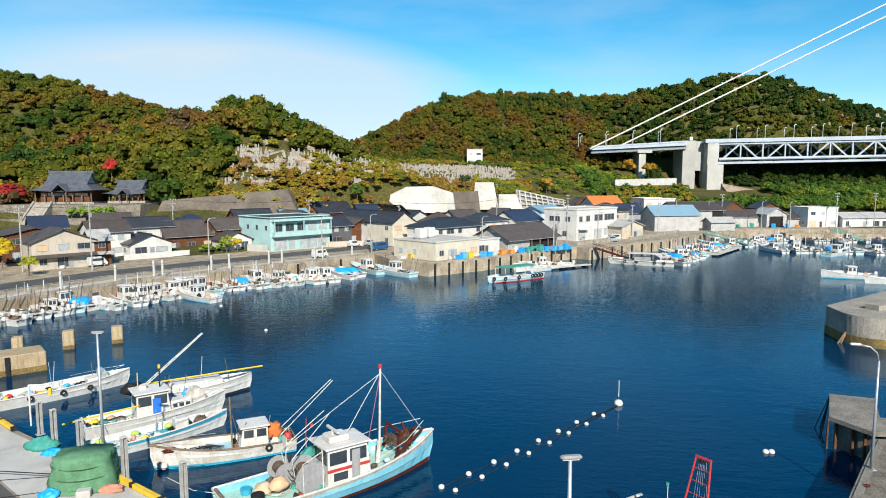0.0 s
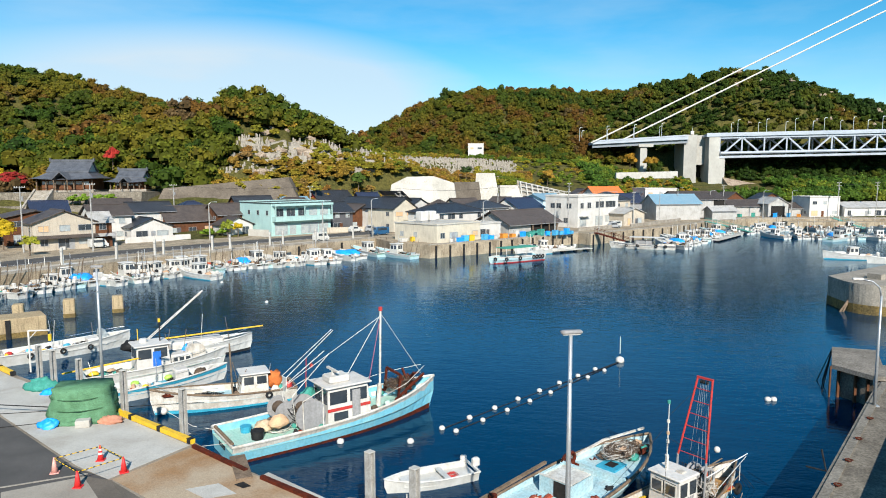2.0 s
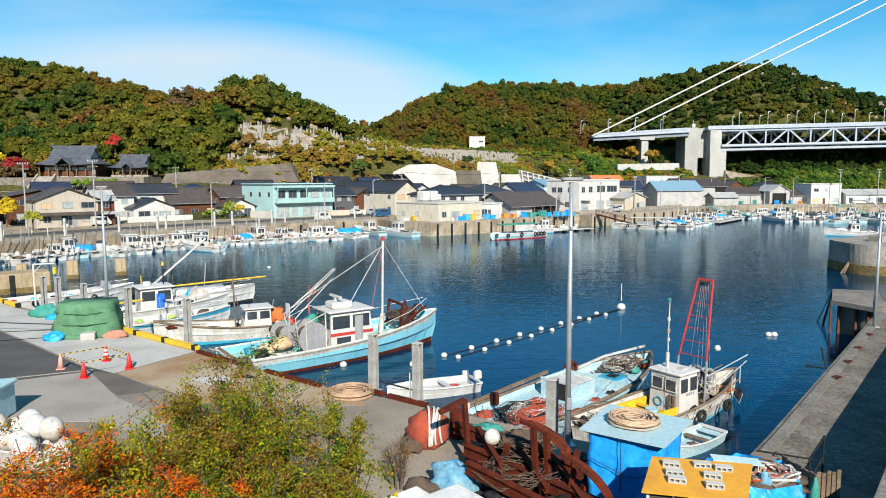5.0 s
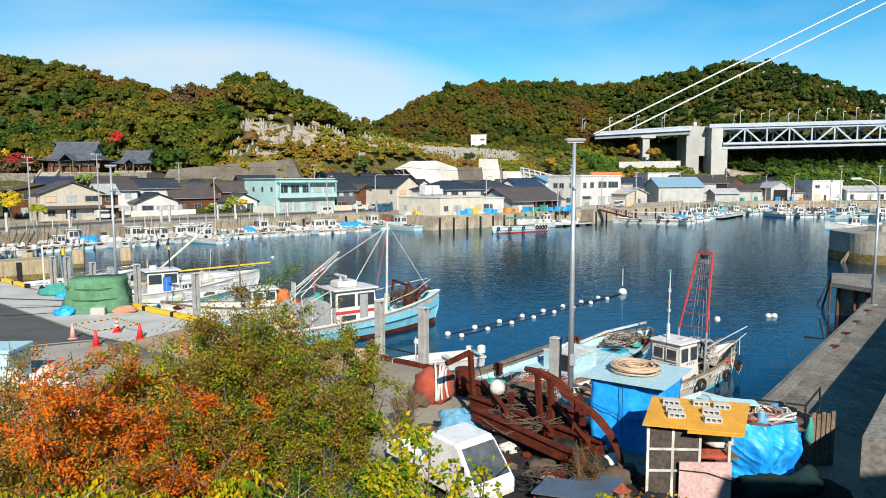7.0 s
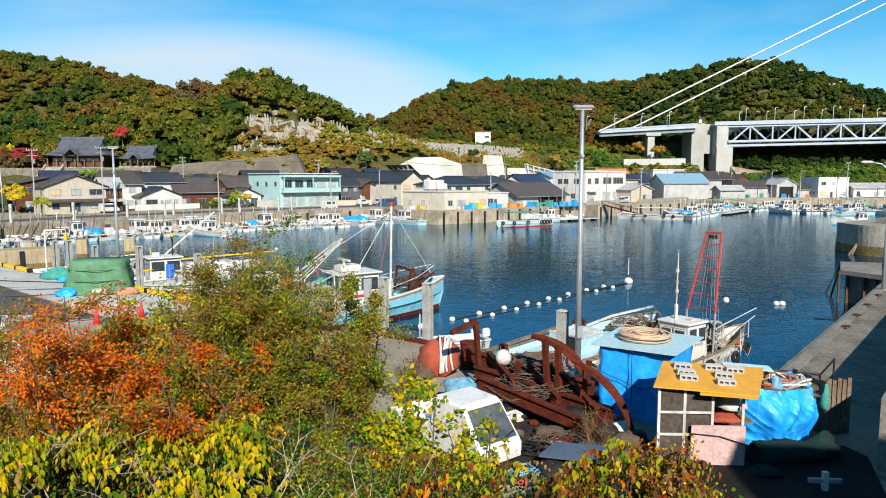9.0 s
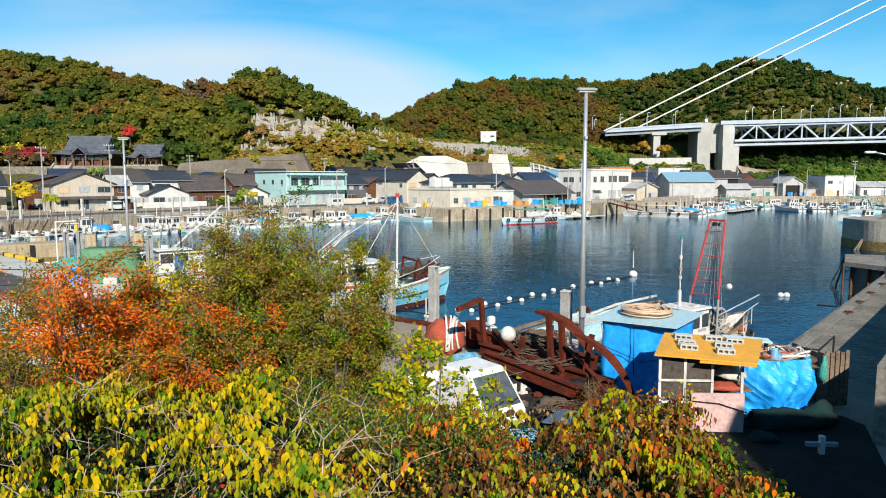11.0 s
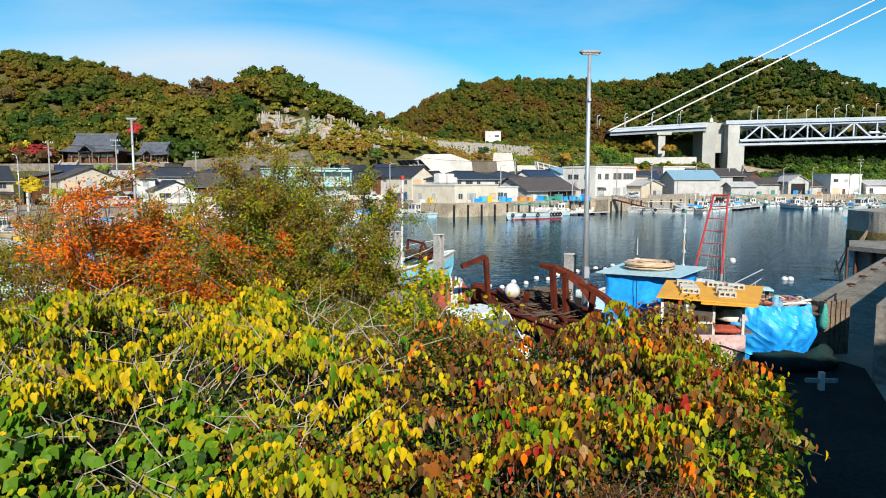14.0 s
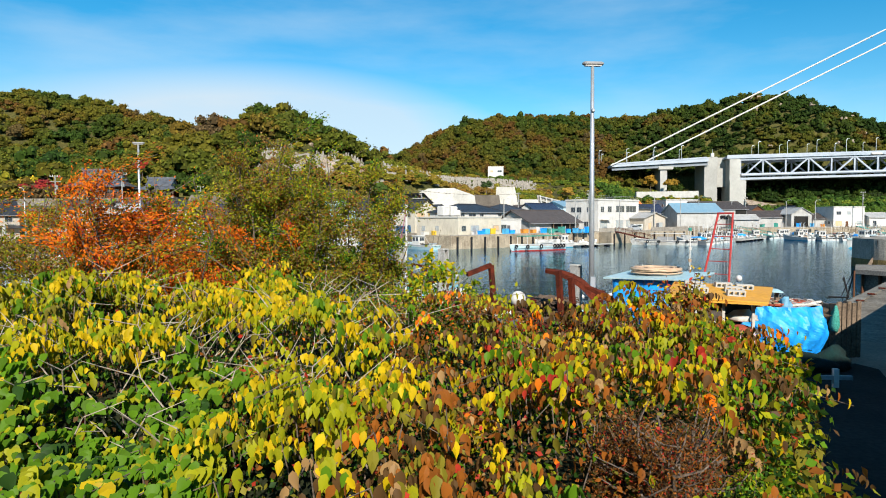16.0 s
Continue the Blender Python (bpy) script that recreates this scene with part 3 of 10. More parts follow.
# jetty and sea wall on the right
JZ = 2.4
EDGE = [(6.2, 17.0), (10.75, 22.85), (17.85, 32.25), (25.2, 42.0), (27.25, 44.6)]
single("jetty", M().prism(EDGE[::-1] + [(7, 14.6), (12.2, 14.2), (17.6, 22), (25.5, 33), (32.6, 43.9), (31.4, 45.2)], -4, JZ), CONC_DARK, "old dark concrete jetty with a worn top", "jetty", kind="structure")
single("jetty_head", M().prism([(29.2, 54.0), (26.48, 48.85), (27.8, 45.95), (31.4, 45.45), (33.2, 48.0), (30.0, 48.75), (32.15, 53.0)], JZ - 0.32, JZ), JETTYC, "projecting concrete head of the jetty on piles", "jetty", kind="structure")
headwall = M().prism([(29.5, 53.4), (27.1, 48.95), (28.3, 46.4), (31.2, 45.9), (32.6, 47.7), (29.8, 48.6), (31.7, 52.6)], -4, JZ - 0.32)
single("jetty_head_base", headwall, CONC_DARK, "shadowed concrete underside of the jetty head", "jetty", kind="structure")
for x, y in ((26.95, 48.75), (27.5, 47.6), (27.85, 46.75)):
    single("fender_pile", M().cham((x - 0.09, y - 0.09, -4), (x + 0.09, y + 0.09, JZ - 0.32), 0.02), WOODB, "dark timber fender pile against the jetty head", "pile")
kerbm = M()
for a, b in zip(EDGE, EDGE[1:]):
    kerbm.beam((a[0] + 0.3, a[1] - 0.2, JZ + 0.03), (b[0] + 0.3, b[1] - 0.2, JZ + 0.03), 0.4, 0.06)
single("jetty_kerb", kerbm, KERBC, "pale concrete strip along the jetty edge", "kerb", kind="structure")
single("sea_wall", M().prism([(8.57, 13.55), (9.8, 12.5), (34.0, 44.4), (32.8, 45.4)], -1, 4.43), JETTYC, "thick concrete sea wall beside the jetty", "sea wall", kind="structure")
# added out of view, in two heights, only to cast shade on the yard
single("unseen_shade_block", M().prism([(9.6, -3), (9.6, -16), (24, -16), (24, -3)], 0, 14.6).prism([(6.3, -3), (6.3, -16), (9.6, -16), (9.6, -3)], 0, 12.2), CONC_DARK, "added unseen block that casts shade on the yard", "building", kind="structure")

# breakwater end and old blocks in the water
ring = []
for k in range(19):
    a = math.pi * (0.98 + k * 0.05)
    ring.append((49.4 + 4.2 * math.cos(a), 81.8 + 4.2 * math.sin(a)))
tide = mat("breakwater_concrete", (0.33, 0.30, 0.25), (0.25, 0.225, 0.185), 0.85, scale=0.4, fine=6, fmix=0.3, streak=0.3)
weed = mat("tidal_stain", (0.22, 0.15, 0.05), (0.12, 0.09, 0.04), 0.8, scale=0.8, fine=6, fmix=0.5)
outline = ring + [(75, 95), (110, 118), (104, 128), (68, 104), (45.6, 86)]
single("breakwater", M().prism(outline, 1.1, 3.55), tide, "rounded pale concrete breakwater end", "breakwater", kind="structure")
grow = [(49.4 + (x - 49.4) * 1.012, 81.8 + (y - 81.8) * 1.012) for x, y in outline]
single("breakwater_foot", M().prism(grow, -4, 1.1), weed, "brown tide-stained foot of the breakwater", "breakwater", kind="structure")
single("breakwater_parapet", M().prism([(50, 82.5), (76, 98), (110, 121), (109, 123), (75, 100), (49.2, 84)], 3.55, 4.2), tide, "parapet wall along the breakwater", "parapet", kind="structure")
blockm = mat("ochre_concrete", (0.42, 0.33, 0.20), (0.33, 0.25, 0.15), 0.85, scale=0.8, fine=8, fmix=0.3, streak=0.4)
for x, y, w, d, h in ((-46.1, 74.4, 1.2, 1.2, 2.1), (-42.0, 77.4, 1.2, 1.2, 2.0), (-50.2, 71.6, 1.1, 1.1, 2.0)):
    t = thing("mooring_block", "square ochre concrete pillar standing in the water", "pillar", pose(x, y, 0, 0, 0, 28), "old pillars in the water")
    part("pillar", M().cham((-w / 2, -d / 2, 0.35), (w / 2, d / 2, h), 0.08), blockm, t)
    part("tide_foot", M().cham((-w / 2 - 0.02, -d / 2 - 0.02, -4), (w / 2 + 0.02, d / 2 + 0.02, 0.5), 0.06), weed, t, "brown weed-stained foot")
t = thing("old_pier", "low ochre concrete pier with a flat top", "pier", pose(-43.2, 65.6, 0, 0, 0, 42))
part("body", M().cham((-14, 0, 0.5), (0.2, 3.4, 2.0), 0.08), blockm, t)
part("tide_foot", M().cham((-14, -0.03, -4), (0.23, 3.43, 0.55), 0.05), weed, t, "brown weed-stained foot")
part("rubber_fender", M().box((-3.4, -0.18, -0.5), (-3.0, -0.02, 1.9)), BLACKR, t)


# ---- woodland on the hills ----
def crown_template(seed, quads_n):
    """A tree crown 1 m across and 1 m high: a rough core (trees() darkens it for shade) and boughs of foliage round it,
    each a tuft of small leaf clumps facing outwards.
    """
    r = np.random.default_rng(seed)
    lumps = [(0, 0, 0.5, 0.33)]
    for k in range(9):
        a, lv = 6.28318 * (k * 0.618 + r.uniform(-0.08, 0.08)), r.uniform(0.0, 1.0)
        q = 0.34 * math.sqrt(max(0.05, 1 - (lv * 0.95) ** 2)) * r.uniform(0.75, 1.1)
        lumps.append((q * math.cos(a), q * math.sin(a), 0.36 + 0.42 * lv, r.uniform(0.13, 0.23)))
    out = []
    def pt(lump, ph, u, v):
        lx, ly, lz, lr = lump
        a, b = 6.28318 * u / 6, -0.5 + (math.pi / 2 + 0.45) * v / 2
        d = Vector((math.cos(b) * math.cos(a), math.cos(b) * math.sin(a), math.sin(b)))
        q = lr * (0.80 + 0.3 * noise.noise(d * 2.2 + Vector((ph, lx * 9, ly * 9))))
        return (lx + d.x * q, ly + d.y * q, lz + d.z * q * 0.85)
    for lump in lumps:
        ph = r.uniform(0, 6)
        for u in range(6):
            for v in range(2):
                out.append([pt(lump, ph, u, v), pt(lump, ph, (u + 1) % 6, v), pt(lump, ph, (u + 1) % 6, v + 1), pt(lump, ph, u, v + 1)])
    base = 0.05 if quads_n > 190 else 0.064 if quads_n > 100 else 0.078
    for i in range(quads_n):
        lx, ly, lz, lr = lumps[i % len(lumps)]
        d = r.normal(size=3)
        d[2] = abs(d[2]) * 0.9 - 0.2
        d /= np.linalg.norm(d)
        c = np.array((lx, ly, lz)) + d * np.array((lr, lr, lr * 0.8)) * r.uniform(0.8, 1.12)
        nrm = d + r.normal(size=3) * 0.38
        nrm /= np.linalg.norm(nrm)
        s = np.cross(nrm, r.normal(size=3))
        s /= np.linalg.norm(s)
        u = np.cross(nrm, s)
        q = r.uniform(0.5, 1.15) * base
        out.append([c + s * q, c + u * q * 0.8, c - s * q * 0.9, c - u * q * 0.8])
    return np.array(out)


def trees(name, label, spots, seed, quads_n=64, gain=1.0):
    """Many trees in one mesh. spots: x, y, z, width, height, and the crown's colour."""
    r = np.random.default_rng(seed)
    temps = [crown_template(seed * 10 + k, quads_n) for k in range(7)]
    vs, cols = [], []
    for x, y, z, w, h, c in spots:
        tq = temps[r.integers(7)]
        a = r.uniform(0, 6.28)
        ca, sa = math.cos(a), math.sin(a)
        p = tq.reshape(-1, 3)
        q = np.stack([(p[:, 0] * ca - p[:, 1] * sa) * w + x, (p[:, 0] * sa + p[:, 1] * ca) * w + y, p[:, 2] * h + z], 1)
        vs.append(q)
        k = np.repeat(r.uniform(0.72, 1.28, len(tq)) * gain, 4)[:, None] * np.array(c)[None, :]
        # inner lumps take a darker tone that paints the shade inside the crown
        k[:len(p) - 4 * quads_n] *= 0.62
        cols.append(np.concatenate([k, np.ones((len(k), 1))], 1))
    vs, cols = np.concatenate(vs), np.concatenate(cols)
    m = bpy.data.meshes.new(name)
    nv = len(vs)
    m.vertices.add(nv)
    m.vertices.foreach_set("co", vs.ravel())
    m.loops.add(nv)
    m.loops.foreach_set("vertex_index", np.arange(nv))
    m.polygons.add(nv // 4)
    m.polygons.foreach_set("loop_start", np.arange(0, nv, 4))
    m.update(calc_edges=True)
    at = m.attributes.new("tone", "FLOAT_COLOR", "POINT")
    at.data.foreach_set("color", cols.ravel())
    m.materials.append(LEAF)
    return single(name, m, LEAF, label, "woodland", kind="stuff")


PALETTE = [((0.022, 0.050, 0.007), 5), ((0.040, 0.074, 0.008), 7), ((0.086, 0.098, 0.009), 7), ((0.138, 0.120, 0.011), 5), ((0.152, 0.098, 0.012), 3), ((0.140, 0.063, 0.014), 2.2), ((0.11, 0.072, 0.03), 2.0), ((0.27, 0.15, 0.012), 0.5), ((0.28, 0.035, 0.02), 0.1)]
PW = np.array([w for _, w in PALETTE])
PW = PW / PW.sum()


def scatter(x0, x1, y0, y1, step, seed, keep, size=(5, 8.5), tall=(0.8, 1.1), red=1.0, shift=0.0, bias=0.0, apart=0.35):
    r = np.random.default_rng(seed)
    out = []
    w = PW.copy()
    w[-1] *= red
    w[4:7] *= 1 + shift
    w /= w.sum()
    pxs, pys = np.meshgrid(np.arange(x0, x1, step), np.arange(y0, y1, step))
    pxs = pxs.ravel() + r.uniform(-0.5, 0.5, pxs.size) * step
    pys = pys.ravel() + r.uniform(-0.5, 0.5, pys.size) * step
    pzs = land_height(pxs, pys)
    for x, y, z in zip(pxs, pys, pzs):
        if not keep(x, y, z):
            continue
        pn = noise.noise(Vector((x * 0.035, y * 0.035, seed)))
        wl2 = w * np.exp(-((np.arange(len(w)) - (2.5 + bias + 4.0 * pn)) / 1.5) ** 2)
        wl2 = wl2 / wl2.sum()
        k = r.choice(len(PALETTE), p=wl2)
        mean = sum(np.array(pc) * pw for (pc, _), pw in zip(PALETTE, wl2))
        own = 0.95 if k > 6 else r.uniform(apart, apart + 0.25)
        c = np.array(PALETTE[k][0]) * own + mean * (1 - own)
        s = r.uniform(*size)
        h = s * r.uniform(*tall) * (1.3 if r.random() < 0.1 else 1.0)
        out.append((x, y, z - h * 0.26, s, h, c))
    return out


def in_graves(x, y):
    d = inland(x, y)
    if x < -38:
        return -78 < x and 66 < d < 79.5 and (x < -62 or d > 71)
    return x < 22 and 62 < d < 112 and y > 212 and (x > -24 or land_height(np.array([x]), np.array([y]))[0] < 26.5)


def left_keep(x, y, z):
    d = inland(x, y)
    if in_graves(x, y) or (-78 < x < -38 and d < 81):
        return False
    if d < 59 or (d < 66 and x > -70):
        return False
    if -124 < x < -90 and y < 201:
        return False
    return z > 9


left = scatter(-330, -40, 172, 262, 5.6, 11, left_keep, (8, 14), (0.85, 1.15), 1.0, -0.3, 0.5, 0.75)
left += scatter(-380, -120, 262, 352, 6.0, 12, lambda x, y, z: z > 20, (6.5, 10), (0.8, 1.1), 0.8, 0.3, 0.2, 0.5)
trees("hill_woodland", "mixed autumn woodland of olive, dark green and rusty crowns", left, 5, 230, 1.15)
right = scatter(-110, 110, 390, 506, 4.8, 13, lambda x, y, z: z > 24 and not (-12 < x < 12 and y < 398), (6.5, 11), (0.8, 1.15), 2.0, 0.6, 0.3, 0.6)
right += scatter(110, 430, 385, 492, 4.7, 14, lambda x, y, z: z > 14 and not (116 < x < 156 and y < 430), (6.5, 11), (0.75, 1.15), 0.5, 0.1, -1.5, 0.5)
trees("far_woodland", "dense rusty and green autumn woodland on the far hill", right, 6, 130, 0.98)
low = scatter(-78, 90, 212, 392, 5.2, 15, lambda x, y, z: 44 < inland(x, y) and z > 11 and not in_graves(x, y) and not (-64 < x < 20 and inland(x, y) < 60) and r_.random() < 0.55, (3.5, 6), (0.6, 0.9), 1.0, 0.6) if (r_ := random.Random(2)) else []
low += scatter(60, 330, 300, 398, 4.8, 16, lambda x, y, z: z > 5 and not (108 < x < 170 and y > 340), (5.5, 8.5), (0.8, 1.1), 1.0, 0.2, -2.4)
low += scatter(-76, 26, 192, 330, 2.6, 17, lambda x, y, z: ((57 < inland(x, y) < 76) or (48 < inland(x, y) < 60 and y < 221)) and r_.random() < (0.25 if x < -34 and in_graves(x, y) else 0.85), (3.0, 5.6), (0.65, 0.95), 0.5, 1.0, 1.3)
low = [(x, y, z + 0.8, w, h, c) for x, y, z, w, h, c in low]
low += scatter(-46, 34, 205, 300, 2.6, 19, lambda x, y, z: 44 < inland(x, y) < 58 and z > 12.5 and r_.random() < 0.85, (2.4, 4.6), (0.6, 0.9), 0.5, 1.0, 1.2)
low += scatter(-74, 24, 215, 345, 3.0, 18, lambda x, y, z: in_graves(x, y) and r_.random() < 0.2, (1.5, 3.2), (0.6, 0.9), 0.5, 1.0)
single("earth_bank", M().loft([[(66, 312, 4), (66, 331, 16.0), (66, 334, 16.0), (66, 334, 4)], [(112, 328, 4), (112, 347, 16.5), (112, 350, 16.5), (112, 350, 4)]]), EARTH, "scrub-covered earth bank below a pale wall", "bank", kind="structure")
rb = np.random.default_rng(4)
for k in range(150):
    x, f = rb.uniform(67, 111), rb.uniform(0.05, 0.95)
    s = rb.uniform(2.6, 4.8)
    low.append((x, 312 + (x - 66) * 0.35 + 18 * f, 4 + 11 * f, s, s * 0.85, np.array(PALETTE[rb.integers(0, 5)][0])))
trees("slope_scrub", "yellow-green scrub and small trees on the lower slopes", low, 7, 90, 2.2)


# ---- bridge ----
BY = 405.0
bridge = thing("suspension_bridge", "pale grey double-deck truss bridge with slanting main cables", "bridge", pose(0, 0, 0))


def bx(u, k=0.875):
    return u * k


pier = thing("bridge_anchor_pier", "tall pale concrete bridge pier with two columns", "bridge pier", pose(0, 0, 0))
part("column", M().prism([(126.6, 405), (133.8, 404), (133.8, 424), (126.6, 424)], 8, 42.2), PIERC, pier)
part("column", M().prism([(139.8, 401), (146.0, 401), (146.0, 424), (139.8, 424)], 8, 42.6), PIERC, pier)
part("column_foot", M().box((139.7, 400, 6), (149.0, 424.1, 28.0)), PIERC, pier)
part("cross_wall", M().box((133.8, 408, 24.5), (139.8, 422, 42.0)), PIERC, pier)
# block between the columns, coloured near black for the recess's shade
part("recess_shade_block", M().box((133.8, 414, 12), (139.8, 420, 24.5)), DARKIN, pier)
part("foot", M().box((125, 403, 2), (151, 426, 12)), PIERC, pier)
x0, x1, zt0, zb0 = 146.2, 300.0, 40.3, 28.9
rise = 0.018
for side, yy in (("front", 402.0), ("back", 424.0)):
    for nm, z, hh in (("top_chord", zt0, 1.5), ("bottom_chord", zb0, 1.3)):
        part(nm, M().beam((x0, yy, z), (x1, yy, z + (x1 - x0) * (rise if nm == "top_chord" else rise)), 1.2, hh), BRIDGEP, bridge)
    k, step = 0, 12.9
    x = x0
    while x < x1 - step:
        za, zb = zt0 + (x - x0) * rise, zb0 + (x - x0) * rise
        dz = step * rise
        part("vertical", M().beam((x, yy, zb), (x, yy, za), 0.8, 0.8), BRIDGEP, bridge)
        if k % 2 == 0:
            part("diagonal", M().beam((x, yy, zb), (x + step, yy, za + dz), 0.9, 0.9), BRIDGEP, bridge)
        else:
            part("diagonal", M().beam((x, yy, za), (x + step, yy, zb + dz), 0.9, 0.9), BRIDGEP, bridge)
        if side == "front":
            part("cross_beam", M().beam((x, 402, zb), (x, 424, zb), 0.7, 1.2), BRIDGEP, bridge)
        x += step
        k += 1
part("upper_deck", M().beam((x0 - 8, 413, zt0 + 0.9), (x1, 413, zt0 + 0.9 + (x1 - x0 + 8) * rise), 25, 1.1), BRIDGEP, bridge)
part("lower_deck", M().beam((x0, 413, zb0 - 0.2), (x1, 413, zb0 - 0.2 + (x1 - x0) * rise), 18, 0.9), BRIDGEP, bridge)
part("service_pipe", M().tube([(x0, 400.6, zb0 + 2.2), (x1, 400.6, zb0 + 2.2 + (x1 - x0) * rise)], 0.9, 10), BRIDGEP, bridge)
for yy in (400.6, 425):
    part("parapet", M().beam((x0 - 8, yy, zt0 + 1.9), (x1, yy, zt0 + 1.9 + (x1 - x0 + 8) * rise), 0.3, 1.2), BRIDGEP, bridge)
part("approach_deck", M().loft([[(72, 402, 36.6), (72, 424, 36.6), (72, 424, 38.2), (72, 402, 38.2)], [(128, 402, 39.3), (128, 424, 39.3), (128, 424, 41.6), (128, 402, 41.6)]]), BRIDGEP, bridge)
# bridge grey mixed darker here, so the paint itself holds the underside's shade
part("approach_girder", M().beam((72, 404, 35.6), (128, 404, 38.2), 1.2, 2.0), mat("shaded_girder_paint", (0.22, 0.25, 0.28), rough=0.6, scale=0.2), bridge)
part("approach_parapet", M().beam((72, 402, 38.4), (127, 402, 41.6), 0.3, 0.9), BRIDGEP, bridge)
part("approach_pier", M().box((100.6, 404, 20), (104.6, 420, 36.6)), PIERC, bridge)
part("approach_pier_cap", M().box((99.4, 403, 35), (108, 421, 36.8)), PIERC, bridge)
for yy, s0 in ((401.5, (71.0, 37.4)), (424.5, (90.5, 38.6))):
    part("main_cable", M().tube([(s0[0], yy, s0[1]), (s0[0] + 168, yy, s0[1] + 82.6), (s0[0] + 330, yy, s0[1] + 167.5)], 0.46, 10), WHITEP, bridge)
    for k in range(1, 8):
        part("cable_band", M().tube([(s0[0] + k * 21, yy, s0[1] + k * 10.32), (s0[0] + k * 21 + 1, yy, s0[1] + k * 10.32 + 0.49)], 0.6, 10), WHITEP, bridge)
for k in range(13):
    x = 90 + k * 16.5 if k > 3 else 64 + k * 16
    z = 42.5 + max(0, (x - x0)) * rise if x > 128 else 38.5 + (x - 64) * 0.05
    for yy in (401, 424):
        t = thing("bridge_lamp", "thin grey road lamp on the bridge parapet", "street lamp", pose(x + (5 if yy > 410 else 0), yy, z), "lamps on the bridge")
        part("pole", M().tube([(0, 0, 0), (0, 0, 7.2), (0.5, 0, 7.9)], 0.16, 6), STEEL, t)
        part("lamp_head", M().box((0.2, -0.15, 7.8), (1.5, 0.15, 8.05)), STEEL, t)
signal = thing("bridge_hut", "small white bridge service box on the pier", "box", pose(131, 404, 42.2))
part("box", M().cham((-0.9, 0, 0), (0.9, 1.6, 2.2), 0.1), WHITEP, signal)
part("mast", M().tube([(0, 0.8, 2.2), (0, 0.8, 4.4)], 0.12, 6), STEEL, signal)


# ---- houses ----
def window(house, x, z, w, h, y=0.0, pane=GLASS, panes=2, side=False):
    """A framed sliding window on the front (or, on its side, on the left wall)."""
    m = Matrix() if not side else pose(0, 0, 0, 0, 0, -90) 
    fr = M()
    t = 0.07
    for a, b in (((x - t, y - 0.06, z - t), (x + w + t, y, z)), ((x - t, y - 0.06, z + h), (x + w + t, y, z + h + t)), ((x - t, y - 0.06, z), (x, y, z + h)), ((x + w, y - 0.06, z), (x + w + t, y, z + h))):
        fr.box(a, b, m)
    for k in range(1, panes):
        fr.box((x + w * k / panes - 0.03, y - 0.05, z), (x + w * k / panes + 0.03, y, z + h), m)
    wo = part("window", fr, FRAMEA, house)
    part("pane", M().box((x, y - 0.025, z), (x + w, y + 0.0, z + h), m), pane, wo)
    return wo


